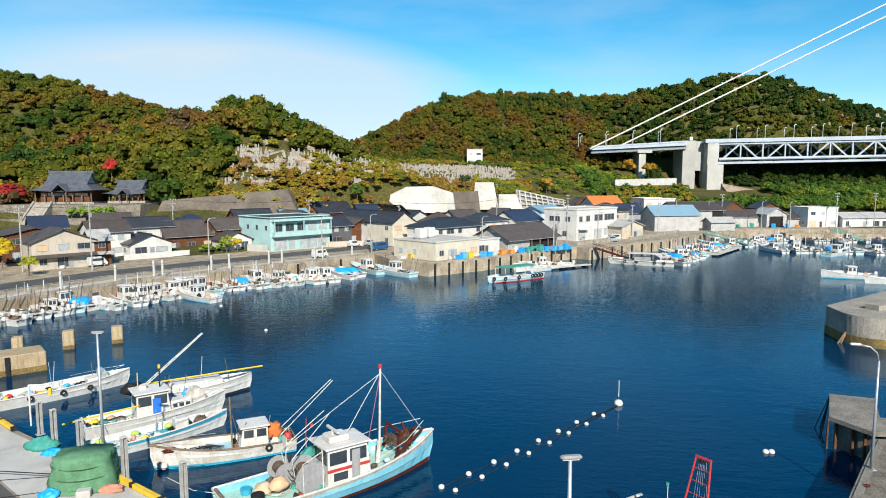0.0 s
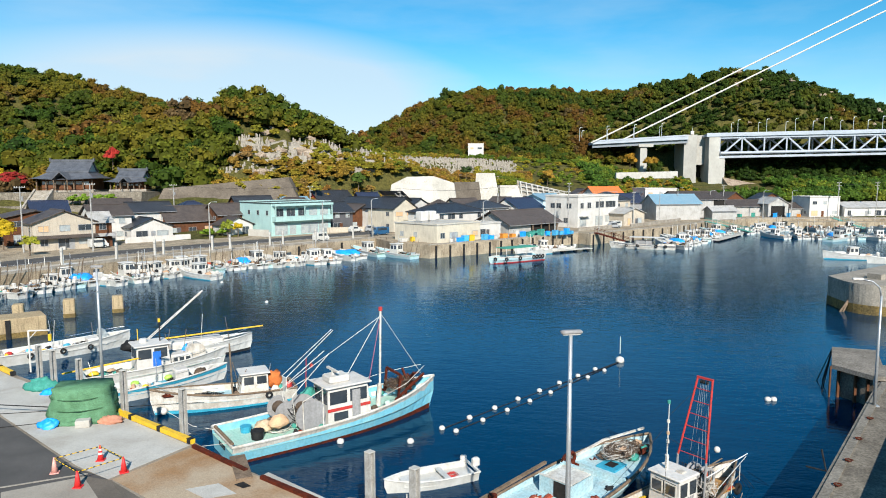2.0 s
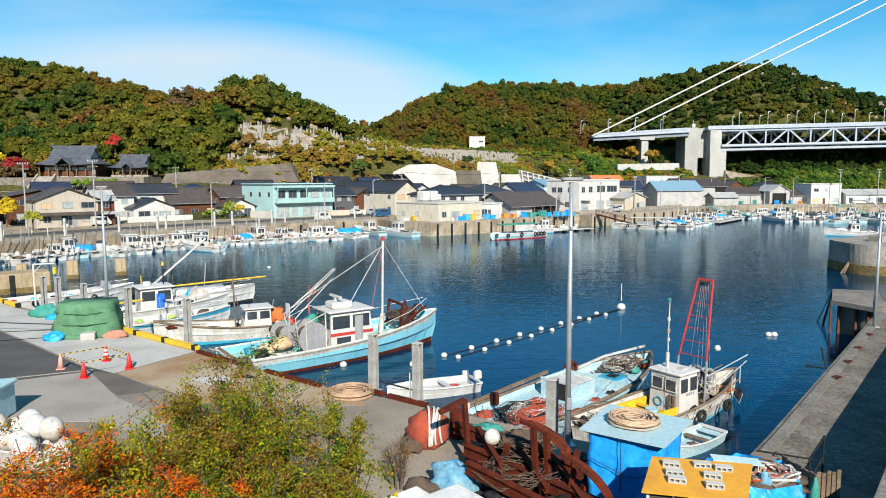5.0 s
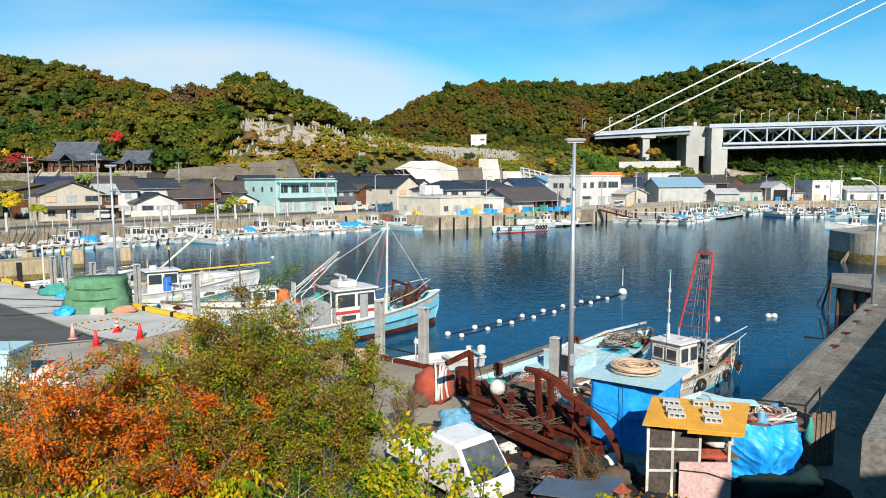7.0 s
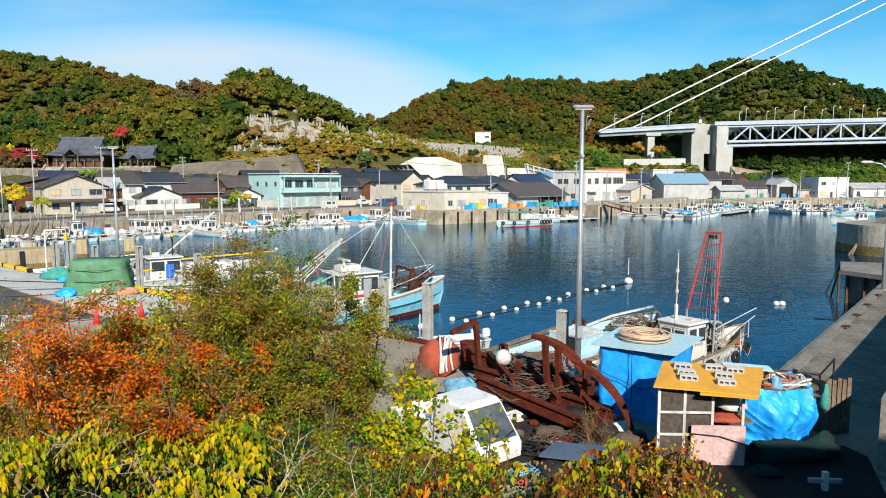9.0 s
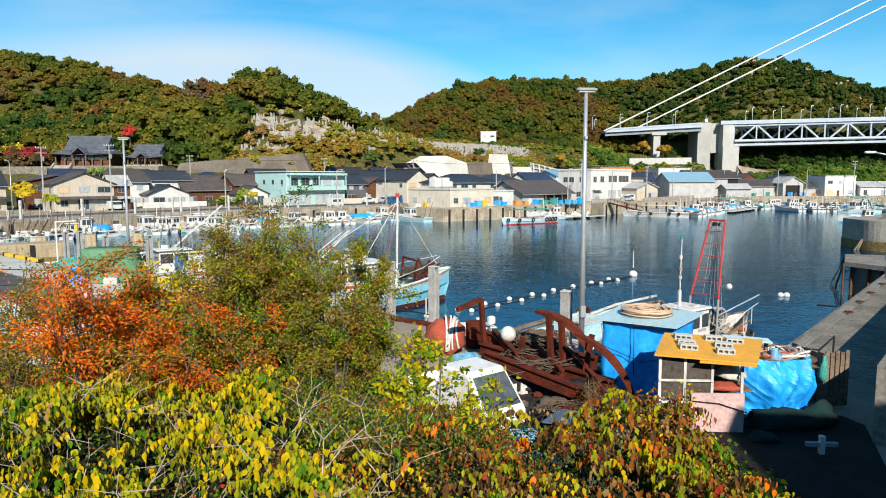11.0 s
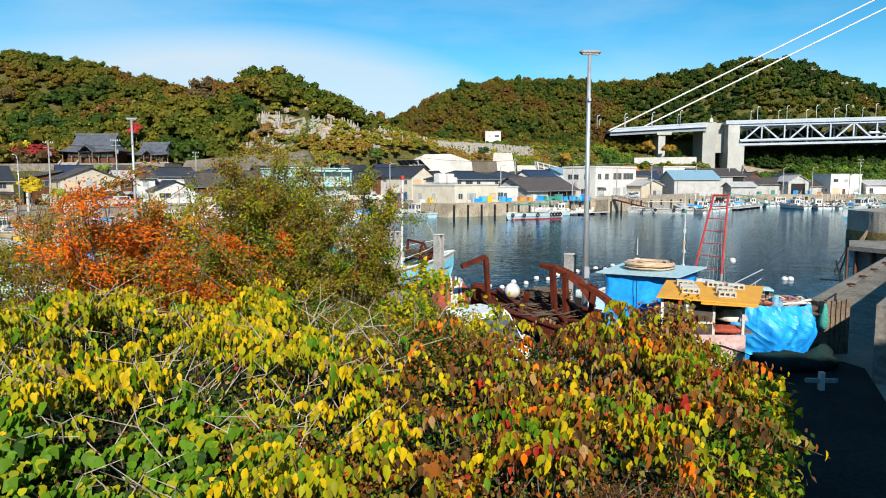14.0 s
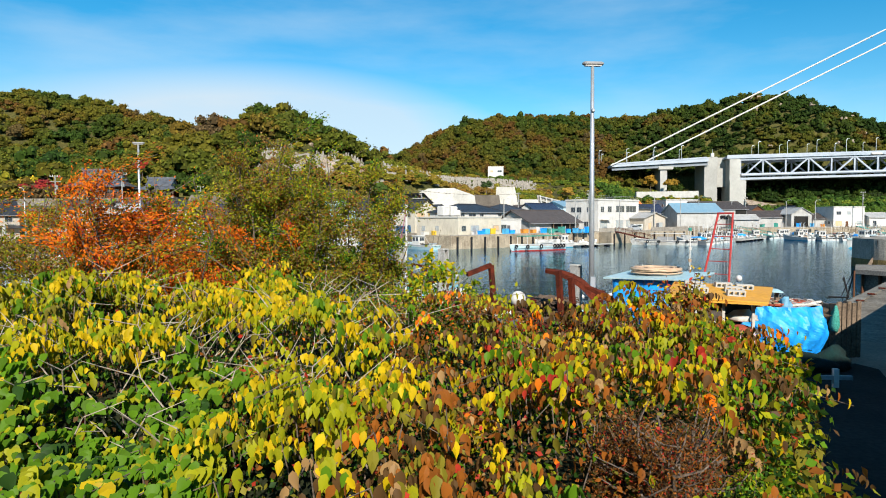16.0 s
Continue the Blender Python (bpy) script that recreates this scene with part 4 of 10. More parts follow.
def house(x, y, yaw, w, d, eave, ridge, roof, wall, tile, label, storeys=2, z=GROUND_Z, seed=0, base=None, over=0.5, name="house", category="house", wins=True):
    """A house whose front left corner stands at x, y; roof: along, gable, hip or flat."""
    r = random.Random(seed * 31 + int(x * 7))
    ho = thing(name, label, category, pose(x, y, z, 0, 0, yaw))
    wm = M()
    if roof == "along":
        prof = [(0, 0), (d, 0), (d, eave), (d / 2, ridge - 0.12), (0, eave)]
        wm.loft([[(0, a, b) for a, b in prof], [(w, a, b) for a, b in prof]])
    elif roof == "gable":
        prof = [(0, 0), (w, 0), (w, eave), (w / 2, ridge - 0.12), (0, eave)]
        wm.loft([[(a, 0, b) for a, b in prof], [(a, d, b) for a, b in prof]])
    else:
        wm.box((0, 0, 0), (w, d, eave))
    part("wall", wm, wall, ho)
    o, th = over, 0.16
    rm = M()
    if roof in ("along", "gable"):
        span = d if roof == "along" else w
        run = w if roof == "along" else d
        sl = (ridge - eave) / (span / 2)
        for s in (0, 1):
            e0, mid = (-o, span / 2) if s == 0 else (span + o, span / 2)
            za, zb = eave - o * sl, ridge
            if roof == "along":
                q = [[(k, e0, za), (k, mid, zb), (k, mid, zb + th), (k, e0, za + th)] for k in (-o, run + o)]
            else:
                q = [[(e0, k, za), (mid, k, zb), (mid, k, zb + th), (e0, k, za + th)] for k in (-o, run + o)]
            rm.loft(q)
        rc = M().tube([(-o, span / 2, ridge + th), (run + o, span / 2, ridge + th)], 0.17, 6) if roof == "along" else M().tube([(span / 2, -o, ridge + th), (span / 2, run + o, ridge + th)], 0.17, 6)
    elif roof == "hip":
        k = min(w, d) / 2
        a = [(-o, -o, eave - 0.15), (w + o, -o, eave - 0.15), (w + o, d + o, eave - 0.15), (-o, d + o, eave - 0.15)]
        b = [(k, d / 2, ridge), (w - k, d / 2, ridge)] if w >= d else [(w / 2, k, ridge), (w / 2, d - k, ridge)]
        lo = [(p[0], p[1], p[2] - th) for p in a]
        vs = a + b + lo
        fs = [(0, 1, 5, 4), (2, 3, 4, 5), (1, 2, 5), (3, 0, 4)] if w >= d else [(1, 2, 5, 4), (3, 0, 4, 5), (0, 1, 4), (2, 3, 5)]
        rm.add(vs, fs + [(0, 3, 9, 6), (1, 0, 6, 7), (2, 1, 7, 8), (3, 2, 8, 9), (6, 9, 8, 7)])
        rc = M().tube([b[0], b[1]], 0.17, 6)
        for p, q in ((a[0], b[0]), (a[3], b[0] if w >= d else b[1]), (a[1], b[1] if w >= d else b[0]), (a[2], b[1])):
            rc.tube([p, q], 0.12, 6)
    else:
        rm.box((-0.15, -0.15, eave), (w + 0.15, d + 0.15, eave + 0.2))
        rc = M()
        for a, b in (((-0.15, -0.15), (w + 0.15, 0.05)), ((-0.15, d - 0.05), (w + 0.15, d + 0.15)), ((-0.15, 0.05), (0.05, d - 0.05)), ((w - 0.05, 0.05), (w + 0.15, d - 0.05))):
            rc.box((*a, eave + 0.2), (*b, max(ridge, eave + 0.3)))
    ro = part("roof", rm, tile, ho)
    part("ridge_cap" if roof != "flat" else "roof_edge", rc, tile if roof != "flat" else wall, ro)
    if roof in ("along", "hip"):
        part("gutter", M().tube([(-o, -o - 0.06, eave - o * 0.5), (w + o, -o - 0.06, eave - o * 0.5)], 0.07, 6), FRAMEA, ho)
    if wins:
        sh = eave / storeys
        for s in range(storeys):
            n = max(1, int(w / 3.2))
            cell = w / n
            for k in range(n):
                if r.random() < 0.16:
                    continue
                ground = s == 0
                ww = min(cell * 0.72, r.choice((1.2, 1.7, 2.4)))
                hh = 1.75 if ground and r.random() < 0.5 else 1.05
                zz = s * sh + (0.35 if hh > 1.5 else 0.95)
                if zz + hh > eave - 0.15:
                    hh = max(0.5, eave - 0.2 - zz)
                window(ho, k * cell + (cell - ww) / 2, zz, ww, hh, 0, r.choice((GLASS, GLASS, CURTAIN, CURTAIN, SHOJI)))
            for k in range(max(1, int(d / 4))):
                if r.random() < 0.4:
                    continue
                cc = d / max(1, int(d / 4))
                zz = s * sh + 1.0
                hh = min(0.95, eave - 0.3 - zz)
                if hh > 0.4:
                    window(ho, -(k * cc + cc * 0.35 + 1.0), zz, 1.0, hh, 0, r.choice((GLASS, CURTAIN)), 2, True)
        dx = r.uniform(0.15, 0.7) * (w - 1.2)
        dr = part("door", M().box((dx, -0.09, 0), (dx + 0.95, -0.07 + 0.07, 2.0)), r.choice((WOODB, FRAMEA, DARKW)), ho)
        part("door_handle", M().box((dx + 0.1, -0.13, 0.95), (dx + 0.14, -0.09, 1.15)), STEEL, dr)
        if storeys > 1 and roof != "flat" and r.random() < 0.7:
            cz = sh - 0.1
            part("canopy_roof", M().loft([[(-0.3, -1.2, cz - 0.25), (-0.3, 0, cz + 0.2), (-0.3, 0, cz + 0.3), (-0.3, -1.2, cz - 0.15)], [(w + 0.3, -1.2, cz - 0.25), (w + 0.3, 0, cz + 0.2), (w + 0.3, 0, cz + 0.3), (w + 0.3, -1.2, cz - 0.15)]]), tile, ho)
        if r.random() < 0.6:
            ax = r.uniform(0.3, w - 1.2)
            part("outdoor_unit", M().cham((ax, -0.75, 0.05), (ax + 0.8, -0.42, 0.65), 0.04), WHITEP, ho)
    return ho


H = house
H(-80.0, 118.3, 48, 10.7, 8, 5.2, 7.3, "gable", BEIGE, TILEBR, "beige two-storey house with a brown tiled roof", seed=1)
H(-73.2, 126.2, 48, 3.4, 5, 5.0, 6.6, "along", WOODB, TIN, "narrow timber-clad annexe with a metal roof", seed=2)
H(-80.0, 137.4, 46, 8.0, 8, 5.6, 7.6, "along", WHITEP, TILEBR, "white two-storey house with a brown tiled roof", seed=3)
H(-72.5, 139.0, 48, 9.0, 7, 2.9, 4.7, "gable", WHITEP, TILE, "low white house with a dark gabled roof", 1, seed=4)
H(-76.0, 146.5, 48, 9.5, 7, 6.0, 7.9, "along", WHITEP, TILE, "white house with a blue-black tiled roof", seed=5)
H(-69.5, 149.7, 46, 11.6, 9, 3.6, 6.8, "along", WOODB, TILEBR, "brown timber house with a broad tiled roof", 1, seed=6)
H(-71.0, 158.5, 46, 10.0, 8, 5.5, 7.8, "hip", BEIGE, TILEBLUE, "old house with a blue glazed tile roof", seed=7)
H(-60.0, 156.0, 48, 9.5, 8, 4.9, 7.2, "along", WOODB, TILEBR, "timber house with stepped brown roofs", seed=8)
H(-57.0, 151.0, 48, 7.5, 5, 2.7, 4.4, "gable", WHITEP, TILEBR, "low white outbuilding with a tiled roof", 1, seed=9)
teal = H(-46.0, 152.0, 49, 16.9, 14, 7.6, 8.0, "flat", TEALW, TILE, "pale teal two-storey building with a long balcony", seed=10, name="teal_building", category="building", wins=False)
for k in range(5):
    window(teal, 1.0 + k * 3.2, 4.6, 2.2, 1.7, 0, GLASS if k < 3 else CURTAIN)
part("balcony", M().box((0.2, -1.3, 3.4), (16.7, 0, 3.6)).box((0.2, -1.3, 3.6), (16.7, -1.18, 4.5)).box((0.2, -1.3, 3.6), (0.32, 0, 4.5)).box((16.58, -1.3, 3.6), (16.7, 0, 4.5)), TEALW, teal)
part("roof_canopy", M().box((0.2, -1.4, 7.0), (16.8, 0, 7.5)), TEALW, teal)
for k in range(3):
    part("post", M().box((0.4 + k * 8.0, -1.25, 4.5), (0.6 + k * 8.0, -1.05, 7.0)), TEALW, teal)
for a, b, h in ((1.0, 4.2, 2.6), (5.0, 6.6, 2.0), (8.2, 10.6, 2.4), (10.8, 13.0, 2.4), (13.4, 16.0, 2.4)):
    window(teal, a, 0.3, b - a, h, 0, CURTAIN, 2)
for k in range(3):
    window(teal, -(2.2 + k * 4.0), 4.9, 0.9, 1.0, 0, GLASS, 1, True)
H(-35.0, 167.0, 48, 6.5, 8, 5.0, 7.2, "along", DARKW, TILE, "dark-clad two-storey house with a tiled roof", seed=11)
H(-31.5, 171.3, 48, 10.0, 8, 4.0, 6.5, "gable", WOODB, TILEBR, "red-brown timber house with gabled roofs", 1, seed=12)
H(-24.5, 171.0, 48, 8.0, 16, 5.8, 8.3, "gable", WHITEP, TILE, "white gabled house with a long dark roof", seed=13)
H(-44.5, 195.0, 48, 12.7, 8, 6.9, 9.7, "along", REDW, TILE, "red house with a dark tiled roof", seed=14)
H(-52.0, 187.0, 48, 8.5, 7, 6.0, 8.0, "along", REDW, BLUEROOF, "red house with a bright blue roof", seed=15)
cw = H(-6.8, 136.2, 48, 13.5, 13, 3.7, 4.0, "flat", CREAM, CONC_PALE, "long cream flat-roofed workshop on the quay", 1, seed=16, name="workshop", category="building")
for k, (a, b) in enumerate(((1.5, 6.0), (4.6, 6.6), (7.2, 8.2))):
    tk = thing("water_tank", "white box-shaped water tank on the workshop roof", "water tank", pose(-6.8, 136.2, GROUND_Z + 3.9, 0, 0, 48) @ Matrix.Translation((a, b, 0)), "tanks on the workshop roof")
    part("body", M().cham((0, 0, 0.3), (2.0, 2.0, 2.4 if k < 2 else 1.6), 0.15), WHITEP, tk)
    part("stand", M().box((0.1, 0.1, 0), (1.9, 1.9, 0.3)), FRAMEA, tk)
H(-19.2, 165.6, 48, 7.6, 10, 6.0, 8.4, "gable", CREAM, TILE, "cream house with solar panels on a dark roof", seed=17)
H(-8.0, 158.0, 48, 17, 10, 5.3, 7.2, "hip", WHITEP, TILE, "white house with a hipped dark tile roof", seed=18)
H(1.5, 146.5, 47, 8.0, 7, 3.2, 3.5, "flat", WHITEP, CONC_PALE, "white flat-roofed quayside shop", 1, seed=181, name="workshop", category="building")
sh = H(9.2, 156.5, 46, 19.0, 11, 2.7, 5.4, "along", TIN, TILEBR, "open-fronted fish shed with a broad brown roof", 1, seed=19, name="fish_shed", category="shed", wins=False, over=0.9)
part("opening_shade_panel", M().box((8.0, -0.05, 0), (17.5, -0.01, 2.3)), DARKIN, sh)
for k in range(4):
    part("post", M().box((7.9 + k * 3.2, -0.75, 0), (8.1 + k * 3.2, -0.55, 2.6)), WOODW, sh)
H(2.7, 178.0, 48, 12, 9, 5.6, 7.4, "hip", WHITEP, TILE, "two-storey house with a hipped grey roof", seed=20)
H(13.3, 186.0, 48, 12, 9, 5.1, 7.7, "along", WHITEP, TILEBLUE, "house with a deep blue tiled roof", seed=21)
H(21.6, 200.0, 40, 9.5, 8, 7.2, 8.6, "along", LBLUEW, BLUEROOF, "light blue house with a blue metal roof", seed=22)
wb = H(29.1, 181.8, 46, 20, 11, 8.3, 8.8, "flat", WHITEP, CONC_PALE, "white two-storey office building with a flat roof", seed=23, name="office_building", category="building", wins=False)
for a, b, zz, hh in ((1.2, 2.6, 5.2, 1.4), (4.5, 6.2, 5.2, 1.5), (8.5, 12.5, 5.2, 1.7), (13.5, 18.5, 5.2, 1.7), (8.5, 12.0, 0.3, 2.5), (13.5, 15.5, 1.0, 1.8), (1.0, 4.0, 0.3, 2.2)):
    window(wb, a, zz, b - a, hh, 0, GLASS if zz > 3 else CURTAIN, 2 if b - a < 3 else 3)
for a, zz in ((2.0, 5.2), (5.5, 5.2), (7.5, 5.2), (3.0, 1.2)):
    window(wb, -(a + 1.6), zz, 1.5, 1.3, 0, GLASS, 2, True)
part("entrance_canopy", M().box((0.6, -1.2, 3.0), (4.6, 0, 3.2)), WHITEP, wb)
part("roof_railing", M().beam((0, 0.1, 9.6), (20, 0.1, 9.6), 0.06, 0.06).beam((0, 0.1, 9.2), (20, 0.1, 9.2), 0.05, 0.05), FRAMEA, wb)
H(46.0, 250.0, 20, 12.4, 9, 7.5, 10.2, "along", WHITEP, ORROOF, "white house with a bright orange roof", seed=24)
H(43.0, 213.0, 40, 12.2, 10, 6.6, 9.0, "hip", BEIGE, TILE, "beige house with a dark hipped roof", seed=25)
H(43.0, 188.5, 35, 8.5, 6, 3.5, 4.9, "gable", BEIGE, TIN, "small gabled store with metal cladding", 1, seed=26)
H(62.0, 240.0, 12, 12, 10, 9.6, 10.0, "flat", WHITEP, CONC_PALE, "white flat-roofed block behind the sheds", 3, seed=27, name="apartment_block", category="building")
H(59.5, 216.2, 12, 15.5, 10, 5.3, 8.0, "along", TIN, BLUEROOF, "long boat shed with a pale blue roof", 1, seed=28, name="boat_shed", category="shed", wins=False)
bs = H(69.0, 226.0, 12, 17.5, 12, 6.4, 8.8, "along", TIN, TILEBR, "tall boat shed with an open dark end", 1, seed=29, name="boat_shed", category="shed", wins=False)
part("opening_shade_panel", M().box((13.4, -0.06, 0), (17.4, -0.01, 6.2)), DARKIN, bs)
H(78.0, 218.0, 12, 8.5, 5, 3.0, 4.2, "along", TIN, TIN, "low lean-to store of corrugated sheet", 1, seed=30, name="store", category="shed", wins=False)
g1 = H(91.0, 238.0, 10, 14.0, 9, 3.6, 5.6, "along", TIN, TILEBR, "grey corrugated shed with a brown roof", 1, seed=31, name="shed", category="shed", wins=False)
g2 = H(103.5, 236.0, 10, 7.5, 9, 4.6, 6.6, "gable", TIN, TIN, "gabled corrugated shed with an open front", 1, seed=32, name="shed", category="shed", wins=False)
part("opening_shade_panel", M().box((1.0, -0.05, 0), (6.2, -0.01, 3.8)), DARKIN, g2)
H(112.5, 240.0, 8, 13, 7, 3.0, 4.6, "along", TIN, TILEBR, "low grey shed by the inner harbour", 1, seed=33, name="shed", category="shed")
H(118.0, 237.0, 12, 11.8, 9, 6.7, 7.1, "flat", WHITEP, CONC_PALE, "white cubic two-storey building", 2, seed=34, name="office_building", category="building")
H(130.5, 238.0, 8, 18, 8, 3.4, 4.8, "along", WHITEP, TIN, "long low white building with a metal roof", 1, seed=35)
H(150.0, 240.0, 8, 14, 8, 4.2, 5.8, "along", WHITEP, TILE, "low white building by the inner harbour", 1, seed=36)
# roofs farther back in the village
hr = random.Random(5)
BACK = [(-92, 128), (-98, 118), (-104, 108), (-96, 142), (-108, 126), (-88, 152), (-60, 170), (-48, 178), (-30, 186), (-18, 190), (-8, 186), (-4, 200), (10, 205), (30, 215), (36, 232), (24, 226), (52, 232), (30, 246), (56, 262), (72, 256), (84, 262), (98, 262), (40, 262), (112, 262), (66, 270), (-112, 92), (-104, 82)]
for k, (x, y) in enumerate(BACK):
    wl_, rf_ = hr.choice(((WHITEP, "white"), (BEIGE, "beige"), (WOODB, "brown timber"), (GREYW, "grey"))), hr.choice(((TILE, "dark tiled"), (TILE, "dark tiled"), (TILEBR, "brown tiled"), (TILEBLUE, "blue tiled")))
    H(x, y, 46 + hr.uniform(-8, 8) - (30 if x > 28 else 0), hr.uniform(7, 11), hr.uniform(6, 8.5), hr.uniform(4.6, 5.8), hr.uniform(6.8, 8.2), hr.choice(("along", "along", "hip", "gable")), wl_[0], rf_[0], f"{wl_[1]} village house with a {rf_[1]} roof", 2, z=GROUND_Z + (1.2 if inland(x, y) > 28 else 0), seed=60 + k)
H(-2.0, 390, 0, 9.0, 9, 8.0, 8.4, "flat", WHITEP, CONC_PALE, "small white cube-shaped house on the hillside", 2, z=28.5, seed=90)
H(24.5, 384, 5, 12.0, 8, 5.0, 8.5, "hip", WOODB, TILE, "hillside house with a dark hipped roof", 2, z=19.5, seed=91)
H(312, 470, 0, 14, 10, 4, 4.4, "flat", WHITEP, CONC_PALE, "white lookout building on the hill crest", 1, z=55, seed=92)

# temple on its terrace
def temple(x, y, w, d, z, yaw, label):
    """A timber hall under a hip-and-gable roof with flared eaves and a gabled porch."""
    te = thing("temple_hall", label, "temple", pose(x, y, z, 0, 0, yaw), "temple halls")
    k = w / 15.0
    part("wall", M().box((1.3, 1.3, 0), (w - 1.3, d - 1.3, 3.5 * k)), WOODB, te)
    part("plinth", M().box((0, 0, -1.0), (w, d, 0.3)), STONE, te)
    for j in range(7):
        xa = 1.5 + j * (w - 3.0) / 7
        part("white_panel", M().box((xa, 1.24, 1.9 * k), (xa + (w - 3.0) / 7 - 0.25, 1.29, 2.7 * k)), WHITEP, te)
    rings = []
    for j in range(8):
        f = j / 7
        zz = 3.2 * k + 2.3 * k * f ** 1.7
        ox, oy = -1.3 + (w * 0.17 + 1.3) * f, -1.3 + (d * 0.24 + 1.3) * f
        up = 0.35 * (1 - f)
        rings.append([(ox, oy, zz + up), (w * 0.3, oy, zz), (w * 0.7, oy, zz), (w - ox, oy, zz + up), (w - ox, d - oy, zz + up), (ox, d - oy, zz + up)])
    ro = part("roof", M().loft(rings), TEMPLETILE, te)
    g0, g1, ze, zr = w * 0.13, w * 0.87, 5.2 * k, 8.0 * k
    for s_ in (0, 1):
        e, m_ = (d * 0.2 if s_ == 0 else d * 0.8), d * 0.5
        q = [[(gx1, e, ze), (gx1, (e + m_) / 2, (ze + zr) / 2 - 0.2), (gx1, m_, zr), (gx1, m_, zr + 0.25), (gx1, (e + m_) / 2, (ze + zr) / 2 + 0.05), (gx1, e, ze + 0.25)] for gx1 in (g0, g1)]
        part("upper_roof", M().loft(q), TEMPLETILE, ro)
    for gx1 in (g0 + 0.5, g1 - 0.5):
        part("gable", M().loft([[(gx1 - 0.06, d * 0.24, ze), (gx1 - 0.06, d * 0.76, ze), (gx1 - 0.06, d * 0.5, zr - 0.3)], [(gx1 + 0.06, d * 0.24, ze), (gx1 + 0.06, d * 0.76, ze), (gx1 + 0.06, d * 0.5, zr - 0.3)]]), WHITEP, te)
    part("ridge_cap", M().box((g0 - 0.2, d / 2 - 0.25, zr + 0.1), (g1 + 0.2, d / 2 + 0.25, zr + 0.75)).box((g0 - 0.4, d / 2 - 0.3, zr + 0.1), (g0, d / 2 + 0.3, zr + 1.1)).box((g1, d / 2 - 0.3, zr + 0.1), (g1 + 0.4, d / 2 + 0.3, zr + 1.1)), TEMPLETILE, ro)
    p0, p1 = w * 0.36, w * 0.64
    part("porch_roof", M().loft([[(p0, yy, 3.0 * k), ((p0 + p1) / 2, yy, 5.0 * k), (p1, yy, 3.0 * k), (p1, yy, 3.25 * k), ((p0 + p1) / 2, yy, 5.3 * k), (p0, yy, 3.25 * k)] for yy in (-2.6, d * 0.3)]), TEMPLETILE, te)
    for j in range(7):
        part("pillar", M().tube([(0.4 + j * (w - 0.8) / 6, 0.3, 0), (0.4 + j * (w - 0.8) / 6, 0.3, 3.3 * k)], 0.17, 8), WOODW, te)
    for xx in (p0 + 0.4, p1 - 0.4):
        part("porch_pillar", M().tube([(xx, -2.2, 0), (xx, -2.2, 3.1 * k)], 0.16, 8), WOODW, te)
temple(-124.0, 184.6, 16, 12, 12.6, 8, "large dark-tiled temple hall with a gabled curved roof")
temple(-103.8, 187, 10.5, 9, 12.9, 6, "smaller dark-tiled temple hall beside the large one")
# terraces and walls of the slope
TERR = mat("terrace_masonry", (0.24, 0.21, 0.165), (0.14, 0.122, 0.095), rough=0.9, scale=0.6, fine=3, fmix=0.45, streak=0.3)
single("terrace_wall", M().loft([[(-150, 172, 5), (-150, 173.0, 12.4), (-150, 203, 12.4), (-150, 203, 5)], [(-90, 177, 5), (-89.5, 178, 12.6), (-88, 203, 12.6), (-88, 203, 5)]]), TERR, "stone-faced terrace below the temple", "terrace", kind="structure")
single("lower_terrace", M().loft([[(-150, 168, 3), (-150, 169, 8.6), (-150, 174, 8.8), (-150, 174, 3)], [(-91, 172.5, 3), (-91, 173.5, 9.2), (-90, 178, 9.3), (-90, 178, 3)]]), TERR, "lower stone terrace planted with hedge bushes", "terrace", kind="structure")
stair = thing("terrace_stairs", "broad stone steps up to the temple terrace", "stairs", pose(-117.0, 169.0, 8.0, 0, 0, 6))
for k in range(16):
    part("step", M().box((0, k * 0.42, -2), (4.2, k * 0.42 + 0.42, 0.3 + k * 0.3)), STONE, stair)
for xx in (-0.5, 4.2):
    part("stair_wall", M().loft([[(xx, 0, -2), (xx + 0.5, 0, -2), (xx + 0.5, 0, 0.7), (xx, 0, 0.7)], [(xx, 6.7, -2), (xx + 0.5, 6.7, -2), (xx + 0.5, 6.7, 5.5), (xx, 6.7, 5.5)]]), STONE, stair)
single("retaining_wall", M().loft([[(-89, 178, 4), (-86.3, 184, 13.5), (-86, 188, 13.5), (-89, 188, 4)], [(-71, 181, 5), (-70.3, 189, 15.0), (-70, 192, 15.0), (-70, 192, 5)], [(-46.5, 187, 5), (-54, 195.5, 16.6), (-54, 198.5, 16.6), (-48, 198.5, 5)]]), RETAIN, "brown-grey sloping concrete retaining wall", "retaining wall", kind="structure")
single("retaining_wall_2", M().loft([[(-48, 222, 7), (-47, 227, 13.6), (-47, 230, 13.6), (-48, 230, 7)], [(-27, 224, 7), (-27.5, 228, 14.6), (-27.5, 231, 14.6), (-27, 231, 7)]]), RETAIN, "brown-grey retaining wall behind the village", "retaining wall", kind="structure")
single("shotcrete_slope", M().loft([[(-28, 224, 8), (-27, 226, 14.2), (-27, 232, 14.2), (-28, 232, 8)], [(-22, 225, 8), (-22, 229, 16.8), (-22, 234, 16.8), (-22, 234, 8)], [(-13, 227, 8), (-13, 231, 17.0), (-13, 236, 17.0), (-13, 236, 8)], [(-5, 234, 8), (-6, 236, 14.6), (-6, 240, 14.6), (-5, 240, 8)]]), SHOTCRETE, "white sprayed-concrete slope behind the houses", "slope", kind="structure")
